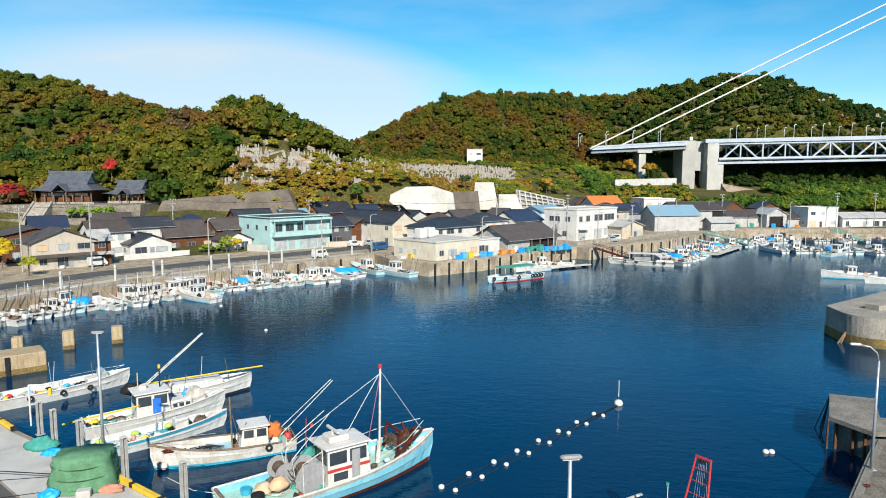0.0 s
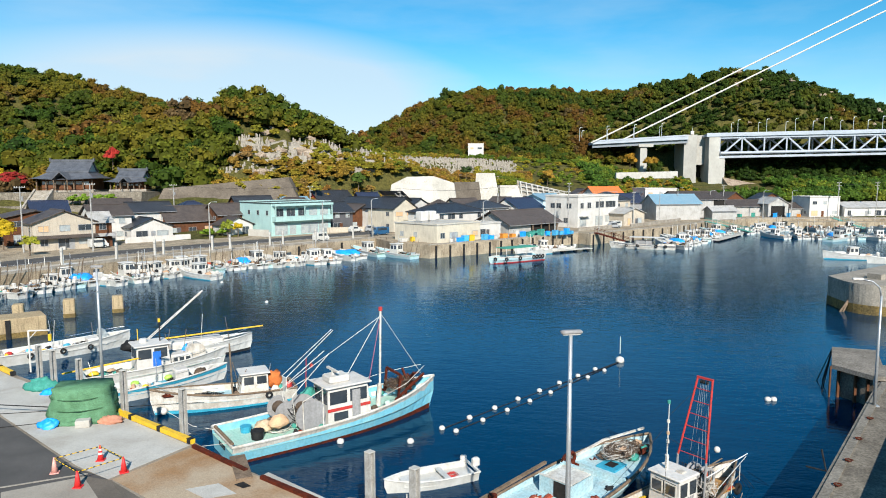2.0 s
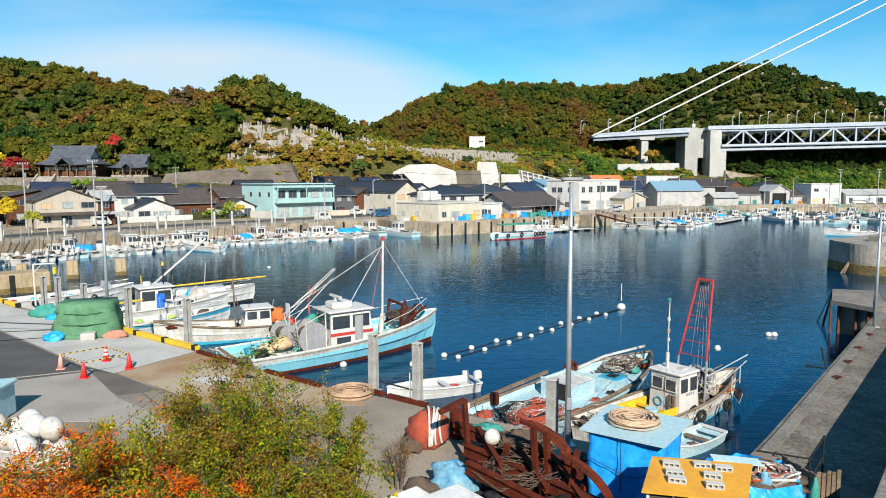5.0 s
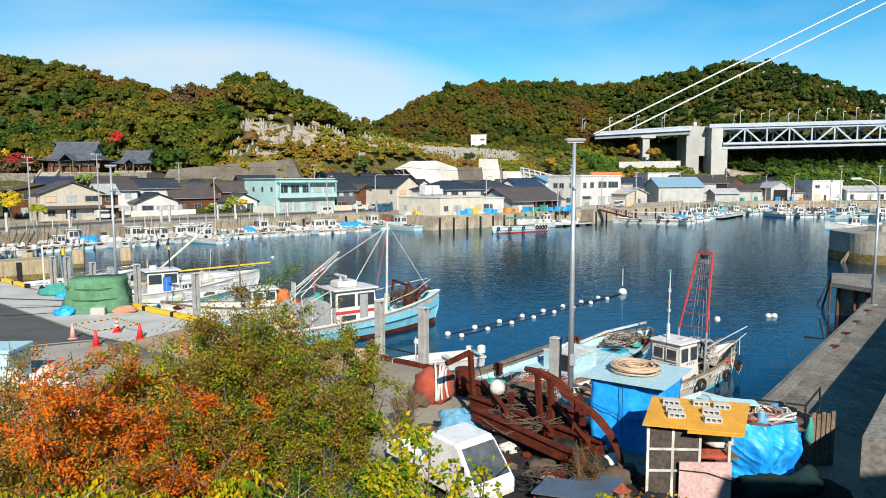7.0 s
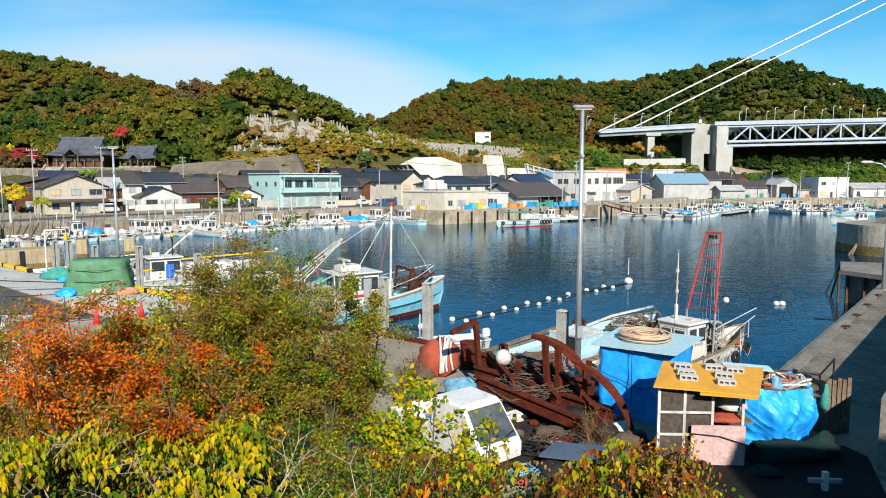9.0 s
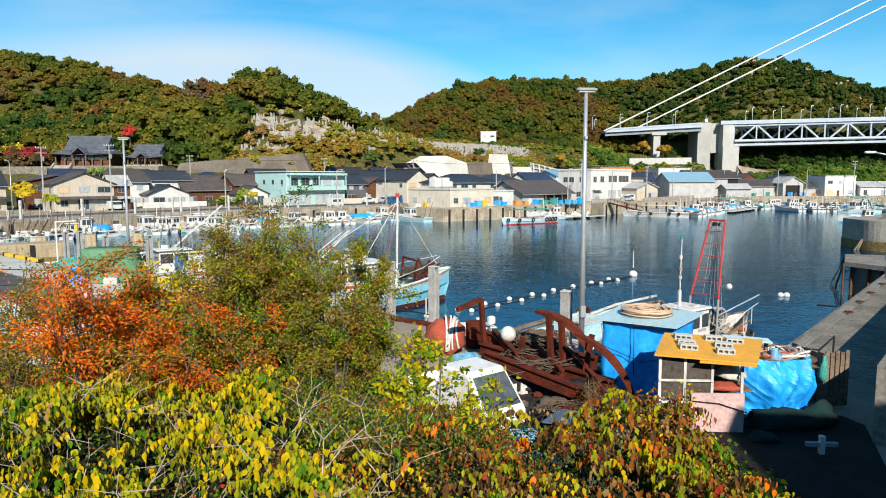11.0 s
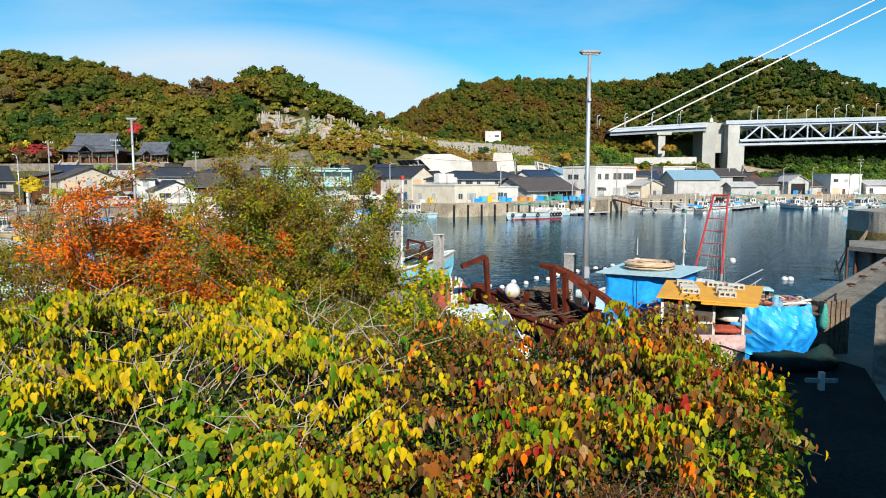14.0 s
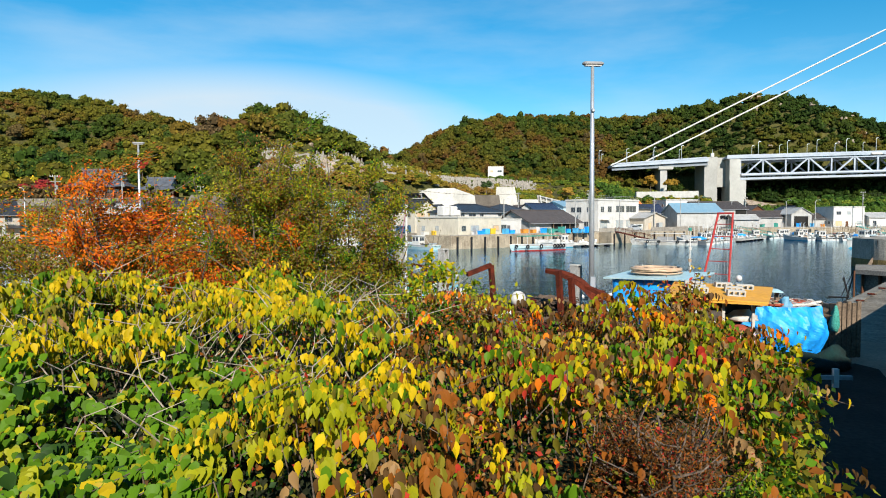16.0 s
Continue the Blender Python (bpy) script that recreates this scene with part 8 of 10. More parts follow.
single("mooring_line", M().tube([(-62, 38, 4.0), (-40, 36.5, 3.4), (-22, 35.5, 3.2)], 0.03, 5), BLACKR, "dark line stretched across the yard", "rope")

# skip, floats and trailer at the left
sk_ = thing("storage_box", "pale blue metal storage box with a lid", "storage box", pose(-16.75, 22.2, QZ, 0, 0, 6))
part("body", M().cham((-0.9, -0.7, 0.05), (0.6, 0.7, 1.15), 0.03), PALEROOF, sk_)
part("lid", M().cham((-0.98, -0.78, 1.15), (0.68, 0.78, 1.28), 0.03), PALEROOF, sk_)
fl = thing("float_heap", "heap of large white fishing floats on an old skiff", "floats", pose(-14.35, 19.5, QZ, 0, 0, -25), "", "")
hull(fl, 3.6, 1.5, 0.55, 0.8, 0.3, WHITEGRP, WHITEGRP, WHITEGRP, 0.9, railr=0.04)
for k in range(9):
    part("float", M().ball((0.2 + (k % 4) * 0.62, -0.35 + 0.7 * ((k // 4) % 2) + 0.1 * k % 0.3, 0.65 + 0.33 * (k // 5)), (0.36, 0.34, 0.36), 14, 9), OLDWHITE, fl, smooth=True)

# net ball, drum and scrap
nb = thing("net_ball", "big round bundle of red net bound with white rope", "net bundle", pose(-0.98, 20.6, QZ - 0.05) @ Matrix.Scale(0.78, 4))
part("net", M().ball((0, 0, 0.72), (0.86, 0.8, 0.8), 22, 14, lump=0.22, seed=4), NETRED, nb, smooth=True)
for k, xk in enumerate((0.02, 0.16, 0.30, 0.43, 0.58)):
    rr2 = 0.9 * math.sqrt(1 - (xk / 0.9) ** 2)
    pts = [(xk + 0.10 * math.sin(a * 0.2 + k), -rr2 * math.sin(a * 0.17), 0.72 + rr2 * math.cos(a * 0.17)) for a in range(-9, 13)]
    part("binding_strap", M().tube(pts, 0.045, 6), ROPEW, nb)
part("net_tail", M().ball((-0.6, -0.55, 0.25), (0.5, 0.5, 0.35), 14, 8, lump=0.8, seed=9), NETBROWN, nb, smooth=True)
lump_thing("folded_sheet", "crumpled pale blue sheet over the scrap", "sheet", -0.05, 17.5, (0.8, 0.6, 0.75), TARPPALE, 12, 6)
lump_thing("net_heap", "tangle of pale grey rope and netting", "net", -0.9, 17.2, (0.6, 0.5, 0.4), NETBROWN, 13, 6)
dm = thing("oil_drum", "rusty steel oil drum with an open top", "drum", pose(-0.02, 21.3, QZ))
part("body", M().tube([(0, 0, 0), (0, 0, 0.88)], 0.3, 20), RUST, dm, smooth=False)
for z in (0.28, 0.58, 0.87):
    part("hoop", M().torus((0, 0, z), 0.3, 0.02, 20, 5), RUST, dm)
sc = thing("dredge_frame", "heap of rusty steel dredge frames with curved arms", "scrap steel", pose(0, 0, QZ))
for p, q, w, h in (((-0.1, 20.2, 0.9), (3.4, 17.4, 0.75), 0.22, 0.3), ((0.2, 18.9, 0.75), (3.6, 15.9, 0.55), 0.22, 0.3), ((0.3, 17.2, 0.95), (3.0, 15.2, 0.45), 0.2, 0.28), ((0.0, 21.0, 0.6), (2.6, 19.2, 0.6), 0.18, 0.22), ((0.6, 19.6, 1.0), (1.2, 17.2, 0.9), 0.14, 0.14), ((1.6, 18.8, 0.95), (2.3, 16.2, 0.75), 0.14, 0.14), ((2.6, 18.0, 0.9), (3.2, 15.8, 0.6), 0.14, 0.14)):
    part("beam", M().beam(p, q, w, 0.05).beam((p[0], p[1], p[2] - h), (q[0], q[1], q[2] - h), w, 0.05).beam((p[0], p[1], p[2] - h / 2), (q[0], q[1], q[2] - h / 2), 0.05, h), RUST, sc)
for p, q in (((0.35, 18.9, 0.0), (0.2, 18.8, 2.1)), ((0.2, 18.8, 2.1), (-0.5, 18.4, 1.85)), ((2.15, 17.0, 0.1), (2.0, 16.8, 2.1)), ((2.45, 17.0, 0.1), (2.35, 16.9, 1.9)), ((2.9, 16.6, 0.1), (3.1, 16.5, 1.6)), ((1.2, 18.0, 0.0), (1.4, 17.8, 1.2))):
    part("upright", M().beam(p, q, 0.13, 0.13), RUST, sc)
def arc(pts, w):
    m = M()
    out = []
    n = 18
    for k in range(n + 1):
        t = k / n
        a, b, c, d = [Vector(p) for p in pts]
        out.append(a * (1 - t) ** 3 + b * 3 * t * (1 - t) ** 2 + c * 3 * t * t * (1 - t) + d * t ** 3)
    rings = []
    for k, p in enumerate(out):
        d = (out[min(n, k + 1)] - out[max(0, k - 1)]).normalized()
        s = d.cross(Vector((0.3, -0.9, 0.2))).normalized()
        u = s.cross(d)
        ww = w * (0.6 + 0.6 * math.sin(math.pi * k / n))
        rings.append([p + s * ww, p + u * 0.05, p - s * ww, p - u * 0.05])
    return m.loft(rings)
part("curved_arm", arc([(1.7, 17.3, 2.05), (2.5, 16.9, 2.0), (2.9, 16.7, 1.6), (3.1, 16.6, 1.0)], 0.11), RUST, sc)
part("curved_arm", arc([(2.6, 16.0, 1.75), (3.3, 15.7, 1.5), (3.8, 15.5, 1.0), (4.0, 15.4, 0.1)], 0.09), RUST, sc)
part("net_on_frame", tangle((2.0, 18.6, 0.75), (1.0, 0.8, 0.4), 16, 71, 0.016), NETBROWN, sc)
heap(sc, (1.8, 18.9, 0.8), (0.9, 0.6, 0.45), NETBROWN, "brown_net", 5, 72)
heap(sc, (0.8, 20.2, 0.5), (0.8, 0.5, 0.4), NETTEAL, "green_net", 4, 73)
part("cord_tangle", tangle((1.6, 17.2, 0.5), (1.4, 1.1, 0.4), 9, 74, 0.010), NETBROWN, sc)
single("white_float", M().ball((0, 0, 0.22), (0.23, 0.23, 0.24), 16, 10), OLDWHITE, "large white round float among the scrap", "float", pose(1.0, 18.5, QZ + 0.9), smooth=True)
single("scrap_sheet", M().beam((1.8, 14.0, QZ + 0.3), (3.2, 13.2, QZ + 0.5), 0.9, 0.04).beam((2.6, 14.6, QZ + 0.2), (3.6, 14.0, QZ + 0.35), 0.6, 0.04), mat("blue_grey_sheet", (0.13, 0.17, 0.22), rough=0.5, metal=0.3), "blue-grey metal sheets lying in the weeds", "metal sheets")
single("rope_tangle", tangle((2.4, 14.6, QZ + 0.05), (1.1, 0.7, 0.3), 9, 75, 0.011), NETBROWN, "tangle of old ropes on the ground", "rope")
single("yard_dirt", M().prism([(-0.6, 13.0), (3.2, 12.6), (5.4, 13.9), (4.2, 15.6), (3.6, 17.4), (4.2, 19.0), (1.6, 20.9), (0.2, 20.4), (0.4, 16.6), (-0.8, 15.2)], QZ - 0.1, QZ + 0.012), mat("oily_yard_dirt", (0.045, 0.04, 0.034), (0.022, 0.02, 0.018), 0.9, scale=1.1, fine=14, fmix=0.5, bump=0.7), "dark oily dirt under the scrap", "paving", kind="structure")
for k, (x, y, r3, mt) in enumerate(((1.4, 16.9, (0.7, 0.5, 0.4), BLACKR), (2.6, 16.3, (0.8, 0.5, 0.45), BLACKR), (2.0, 15.5, (0.5, 0.4, 0.22), NETBROWN), (3.3, 15.6, (0.5, 0.5, 0.3), BLACKR), (1.2, 18.9, (0.6, 0.5, 0.5), NETBROWN), (3.7, 14.9, (0.5, 0.35, 0.3), NETBROWN), (1.9, 13.5, (0.5, 0.4, 0.28), BLACKR), (4.3, 13.7, (0.5, 0.3, 0.3), BLACKR))):
    lump_thing("scrap_heap", "dark heap of old netting and scrap on the dirt", "scrap heap", x, y, r3, mt, 170 + k)
for k, (x, y, mt) in enumerate(((1.5, 14.4, BLACKR), (1.2, 13.1, TARPPALE), (3.0, 13.9, NETBROWN), (2.2, 14.9, RUST), (3.4, 16.6, OLDWHITE))):
    single("debris_tangle", tangle((x, y, QZ + 0.05), (0.5, 0.35, 0.25), 3, 210 + k, 0.014), mt, "loose loops of cloth, hose and wire in the yard", "debris", group="debris in the yard")
rd = random.Random(9)
for k in range(70):
    x, y = rd.uniform(0.9, 4.6), rd.uniform(13.0, 20.2)
    s = rd.uniform(0.08, 0.28)
    mm = rd.choice((RUST, NETBROWN, BLACKR, OLDWHITE, WOODW, NETRED))
    single("scrap_piece", M().box((-s, -s * 0.6, 0), (s, s * 0.6, s * rd.uniform(0.4, 1.2)), None, s * 0.2) if k % 2 else M().ball((0, 0, s * 0.4), (s, s, s * 0.6), 9, 6, lump=0.7, seed=k), mm, "small piece of weathered scrap in the yard", "scrap", pose(x, y, QZ, 0, 0, rd.uniform(0, 180)), "scrap in the yard")

# small abandoned van
tr = thing("light_truck", "abandoned small white light truck", "truck", pose(0.25, 14.1, QZ - 0.12, 0, 0, -48) @ Matrix.Scale(0.84, 4))
bodyp = [(-1.5, 0.35), (0.8, 0.35), (0.98, 0.5), (0.98, 0.74), (0.88, 0.86), (0.24, 1.68), (0.1, 1.76), (-0.95, 1.78), (-1.05, 1.7), (-1.1, 0.95), (-1.5, 0.95)]
rings = []
for y, k in ((-0.72, 0.94), (-0.66, 1.0), (0.66, 1.0), (0.72, 0.94)):
    rings.append([(x * (1 if k == 1 else 0.985), y * (1 if z < 1.1 else 0.93), z if z < 1.6 or k == 1 else z - 0.05) for x, z in bodyp])
TRUCKW = mat("chalky_truck_white", (0.74, 0.73, 0.70), (0.64, 0.62, 0.58), 0.35, scale=2, fine=14, fmix=0.12, streak=0.15)
cab_ = part("cab", M().loft(rings), TRUCKW, tr)
bv = cab_.modifiers.new("rounded_edges", "BEVEL")
bv.width, bv.segments, bv.limit_method, bv.angle_limit = 0.07, 3, "ANGLE", radians(28)
wg = mat("windscreen_glass", (0.05, 0.06, 0.065), (0.12, 0.125, 0.12), 0.04, scale=1.5, fine=5, fmix=0.2, bump=0, spec=0.9)
part("windscreen", M().loft([[(0.87, -0.63, 0.90), (0.87, 0.63, 0.90), (0.83, 0.63, 0.90), (0.83, -0.63, 0.90)], [(0.285, -0.57, 1.645), (0.285, 0.57, 1.645), (0.245, 0.57, 1.645), (0.245, -0.57, 1.645)]]), wg, tr)
for s in (-1, 1):
    part("side_window", M().add([(-0.6, s * 0.695, 1.05), (0.55, s * 0.695, 1.05), (0.2, s * 0.665, 1.6), (-0.6, s * 0.665, 1.6)], [(0, 1, 2, 3)]), wg, tr)
    part("headlight", M().cham((0.9, s * 0.5 - 0.12, 0.62), (0.95, s * 0.5 + 0.12, 0.78), 0.02), GLASS, tr)
    part("mirror", M().cham((0.55, s * 0.82 - 0.06, 1.1), (0.62, s * 0.82 + 0.06, 1.35), 0.02), BLACKR, tr)
    for x in (0.35, -2.0):
        w_ = part("wheel", M().tube([(x, s * 0.55, 0.27), (x, s * 0.7, 0.27)], 0.27, 18), BLACKR, tr)
        part("rim", M().tube([(x, s * 0.69, 0.27), (x, s * 0.715, 0.27)], 0.15, 12), STEEL, w_)
part("bumper", M().cham((0.86, -0.7, 0.36), (0.98, 0.7, 0.56), 0.03), OLDWHITE, tr)
part("wiper", M().beam((0.88, -0.5, 0.93), (0.80, 0.05, 1.03), 0.03, 0.03).beam((0.88, 0.1, 0.93), (0.80, 0.58, 1.03), 0.03, 0.03), BLACKR, tr)
part("load_bed", M().box((-3.0, -0.72, 0.55), (-1.15, 0.72, 0.62)).box((-3.0, -0.72, 0.62), (-2.95, 0.72, 0.9)).box((-2.95, -0.72, 0.62), (-1.15, -0.68, 0.9)).box((-2.95, 0.68, 0.62), (-1.15, 0.72, 0.9)), TRUCKW, tr)
part("front_panel", M().box((0.925, -0.35, 0.62), (0.935, 0.35, 0.8)), OLDWHITE, tr)

# the tarpaulin shed with a pale blue roof
def drape(pts, z0, z1, amp, seed, folds=26):
    """A hanging cloth round a plan outline, with folds that deepen downwards."""
    m = M()
    ring_n = []
    for (ax, ay), (bx_, by_) in zip(pts, pts[1:] + pts[:1]):
        ln = math.hypot(bx_ - ax, by_ - ay)
        k = max(2, int(ln * folds / 3))
        ring_n += [(ax + (bx_ - ax) * j / k, ay + (by_ - ay) * j / k) for j in range(k)]
    cx, cy = sum(p[0] for p in ring_n) / len(ring_n), sum(p[1] for p in ring_n) / len(ring_n)
    rows = []
    for i in range(13):
        f = i / 12
        z = z1 + (z0 - z1) * f
        row = []
        for j, (x, y) in enumerate(ring_n):
            q = noise.noise(Vector((x * 2.1 + seed, y * 2.1, z * 0.7))) * amp * (0.35 + f) + noise.noise(Vector((x * 5, y * 5 + seed, z * 2.2))) * amp * 0.5
            d = Vector((x - cx, y - cy, 0)).normalized()
            row.append((x + d.x * q, y + d.y * q, z + noise.noise(Vector((x, y, seed))) * 0.04))
        rows.append(row)
    return m.loft(rows, True, False)
ts = thing("tarpaulin_shed", "shed wrapped in blue tarpaulin under a pale blue sheet roof", "shed", Matrix())
part("tarpaulin", drape([(3.5, 17.2), (5.1, 16.25), (6.05, 17.65), (4.5, 18.7)], QZ, 4.58, 0.12, 3), TARP, ts, smooth=True)
part("roof", M().loft([[(3.25, 17.25, 4.56), (5.1, 15.95, 4.62), (5.1, 15.95, 4.66), (3.25, 17.25, 4.60)], [(4.4, 19.05, 4.62), (6.35, 17.7, 4.66), (6.35, 17.7, 4.70), (4.4, 19.05, 4.66)]]), PALEROOF, ts)
part("lashing", M().tube([(3.45, 17.1, 4.5), (3.5, 17.05, 3.9), (4.4, 16.5, 3.6), (5.2, 16.1, 3.9)], 0.009, 5).tube([(4.2, 16.62, 4.55), (4.2, 16.55, 3.2)], 0.009, 5), BLACKR, ts)
single("roof_sheet", M().loft([[(6.2, 15.75, 4.42), (7.3, 15.6, 4.36), (7.3, 15.6, 4.39), (6.2, 15.75, 4.45)], [(6.2, 16.0, 4.46), (7.3, 15.9, 4.4), (7.3, 15.9, 4.43), (6.2, 16.0, 4.49)]]), PALEROOF, "loose pale blue roofing sheet behind the orange roof", "sheet")
single("roof_sheet_post", M().box((6.3, 15.9, QZ), (6.38, 15.98, 4.43)).box((7.2, 15.8, QZ), (7.28, 15.88, 4.37)), WOODW, "timber posts under a roofing sheet", "posts")

# the little shed with the orange roof
os_ = thing("orange_roof_shed", "small patched shed with an orange sheet roof", "shed", Matrix())
part("roof", M().loft([[(4.05, 13.95, 4.46), (6.25, 13.85, 4.32), (6.25, 13.85, 4.35), (4.05, 13.95, 4.49)], [(4.65, 15.4, 4.63), (6.95, 15.35, 4.50), (6.95, 15.35, 4.53), (4.65, 15.4, 4.66)]]), ORANGE, os_)
part("roof_board", M().loft([[(5.0, 13.83, 4.345), (6.2, 13.77, 4.285), (6.2, 13.77, 4.31), (5.0, 13.83, 4.37)], [(5.3, 14.6, 4.49), (6.5, 14.55, 4.43), (6.5, 14.55, 4.455), (5.3, 14.6, 4.515)]]), ORANGE, os_)
for x in (4.2, 4.75, 5.35, 6.0):
    part("post", M().box((x, 14.1, QZ), (x + 0.06, 14.16, 4.42 - (x - 4.2) * 0.06)), OLDWHITE, os_)
for x, y in ((4.75, 15.25), (6.6, 15.2)):
    part("post", M().box((x, y, QZ), (x + 0.07, y + 0.07, 4.5)), WOODW, os_)
part("cross_rail", M().box((4.2, 14.07, 3.85), (5.4, 14.1, 3.9)).box((4.2, 14.07, 3.35), (5.0, 14.1, 3.4)), OLDWHITE, os_)
for a, b in ((4.26, 4.75), (4.81, 5.35)):
    part("dark_panel", M().box((a, 14.12, QZ), (b, 14.15, 4.38)), PLY, os_)
part("left_wall", M().loft([[(4.2, 14.16, QZ), (4.23, 14.16, QZ), (4.23, 14.16, 4.4), (4.2, 14.16, 4.4)], [(4.75, 15.25, QZ), (4.78, 15.25, QZ), (4.78, 15.25, 4.5), (4.75, 15.25, 4.5)]]), PLY, os_)
part("back_wall", M().box((4.78, 15.2, QZ), (6.6, 15.23, 4.5)), PLY, os_)
part("pink_panel", M().box((4.9, 13.98, QZ - 0.05), (6.05, 14.02, 3.62)), mat("pink_panel_paint", (0.55, 0.36, 0.33), (0.46, 0.3, 0.28), rough=0.7, scale=2, fine=14, fmix=0.25), os_, "faded pink painted panel")
part("shelf", M().box((5.3, 14.2, 3.6), (6.3, 15.0, 3.64)), WOODW, os_)
heap(os_, (5.7, 14.3, 3.66), (0.45, 0.3, 0.14), NETRED, "red_net", 4, 81)
heap(os_, (5.9, 14.5, 3.9), (0.4, 0.3, 0.2), OLDWHITE, "white_cloth", 4, 82)
part("wire", M().tube([(4.9, 13.95, 3.45), (5.5, 13.94, 3.4), (6.1, 13.95, 3.2), (6.6, 13.9, 2.9)], 0.012, 5), BLACKR, os_)
blk = M().box((0, 0, 0), (0.39, 0.15, 0.03)).box((0, 0, 0.1), (0.39, 0.15, 0.13))
for x in (0, 0.115, 0.235, 0.355):
    blk.box((x, 0, 0.03), (x + 0.035, 0.15, 0.1))
blkd = blk.data("concrete_block", CONC_PALE)
for k, (x, y, rz) in enumerate(((4.78, 14.98, -5), (4.75, 14.62, -4), (4.72, 14.34, -6), (5.5, 14.22, -4), (5.58, 14.62, -8), (5.95, 14.95, -3), (5.5, 15.02, 2))):
    z = 4.487 + (y - 13.95) * 0.118 - (x - 4.05) * 0.062
    ob = single("concrete_block", blkd, CONC_PALE, "hollow concrete block weighing down the roof", "concrete block", pose(x, y, z + 0.018, 5, 3, rz), "blocks on the orange roof")

# tarpaulin heap with rope and the crate beside it
th_ = thing("tarpaulin_heap", "gear heap wrapped in creased blue tarpaulin with ropes on top", "tarpaulin", Matrix())
def creased(pts, z0, z1, seed):
    """A tarpaulin pulled over a heap: bulging sides with sharp radiating creases."""
    ring_n = []
    for (ax, ay), (bx_, by_) in zip(pts, pts[1:] + pts[:1]):
        k = max(3, int(math.hypot(bx_ - ax, by_ - ay) * 16))
        ring_n += [(ax + (bx_ - ax) * j / k, ay + (by_ - ay) * j / k) for j in range(k)]
    cx, cy = sum(p[0] for p in ring_n) / len(ring_n), sum(p[1] for p in ring_n) / len(ring_n)
    rows = []
    for i in range(27):
        f = i / 26
        row = []
        for j, (x, y) in enumerate(ring_n):
            d = Vector((x - cx, y - cy, 0)).normalized()
            u = j * 0.0625
            ridge = 1 - 2 * abs(noise.noise(Vector((u * 2.2 + f * 1.6, f * 1.3 + seed, seed))))
            ridge2 = 1 - 2 * abs(noise.noise(Vector((u * 4.6 - f * 4.0, f * 3.4, seed + 5))))
            bulge = 0.16 * math.sin(math.pi * min(1, f * 1.15)) + 0.12 * noise.noise(Vector((x * 1.3, y * 1.3, f * 2 + seed)))
            q = bulge + 0.085 * ridge + 0.045 * ridge2 - 0.1
            row.append((x + d.x * q, y + d.y * q, z1 + (z0 - z1) * f + 0.05 * ridge * (1 - f)))
        rows.append(row)
    return M().loft(rows, True, False)
part("tarpaulin", creased([(6.3, 15.3), (7.2, 14.95), (8.1, 15.3), (8.25, 16.6), (7.2, 17.0), (6.3, 16.6)], QZ, 4.05, 8), TARP, th_)
part("top_cover", M().ball((7.45, 16.0, 3.85), (1.0, 0.85, 0.2), 18, 8, lump=0.5, seed=3), NETBROWN, th_, smooth=True)
for k, mt in enumerate((ROPE, NETRED, NETBROWN, mat("grey_hose", (0.3, 0.28, 0.26), rough=0.6), ROPEW)):
    part("rope_loop", tangle((7.4 + 0.12 * (k - 2), 16.0, 3.98), (0.85, 0.7, 0.16), 3, 90 + k, 0.028), mt, th_)
part("blue_rag", M().ball((7.3, 15.5, 4.05), (0.16, 0.12, 0.22), 10, 7, lump=0.7, seed=5), TARPPALE, th_, smooth=True)
ct = thing("wooden_crate", "tall weathered wooden crate with a green net hung on it", "crate", pose(8.65, 15.9, QZ, 0, 0, 14))
for k in range(5):
    part("slat", M().box((0, -0.05 + k * 0.24, 0), (0.04, 0.15 + k * 0.24, 1.35 - 0.03 * (k % 2))), WOODW, ct)
    part("slat", M().box((0.04 + k * 0.14, -0.05, 0), (0.15 + k * 0.14, -0.01, 1.4 - 0.04 * (k % 2))), WOODW, ct)
heap(ct, (-0.08, -0.1, 0.85), (0.12, 0.15, 0.5), NETTEAL, "green_net", 3, 98)
gr_ = thing("gate_rail", "dark steel rail gate at the jetty's foot", "rail", Matrix())
for p, q in (((9.4, 17.6, JZ), (9.4, 17.6, 3.75)), ((10.6, 19.2, JZ), (10.6, 19.2, 3.75)), ((9.4, 17.6, 3.72), (10.6, 19.2, 3.72)), ((9.4, 17.6, 3.1), (10.6, 19.2, 3.1)), ((8.2, 18.1, 3.72), (9.4, 17.6, 3.72))):
    part("bar", M().tube([p, q], 0.028, 6), BLACKR, gr_)
pv = thing("pipe_valve", "white painted pipe valve in the shade", "valve", pose(7.2, 12.9, QZ))
part("stem", M().box((-0.05, -0.05, 0), (0.05, 0.05, 0.4)), WHITEP, pv)
part("cross_bar", M().box((-0.32, -0.04, 0.18), (0.32, 0.04, 0.26)), GREYW, pv)
for x, y in ((17.9, 32.1), (19.9, 34.8), (16.0, 29.5), (22.2, 37.8)):
    cl = thing("mooring_ring", "rusty mooring ring with frayed rope on the jetty edge", "mooring ring", pose(x + 0.35, y - 0.3, JZ + 0.05), "mooring rings of the jetty")
    part("ring", M().torus((0, 0, 0.08), 0.14, 0.03, 14, 6), RUST, cl)
    part("rope_end", tangle((0.1, 0.05, 0.03), (0.2, 0.15, 0.06), 2, int(x), 0.012), NETBROWN, cl)
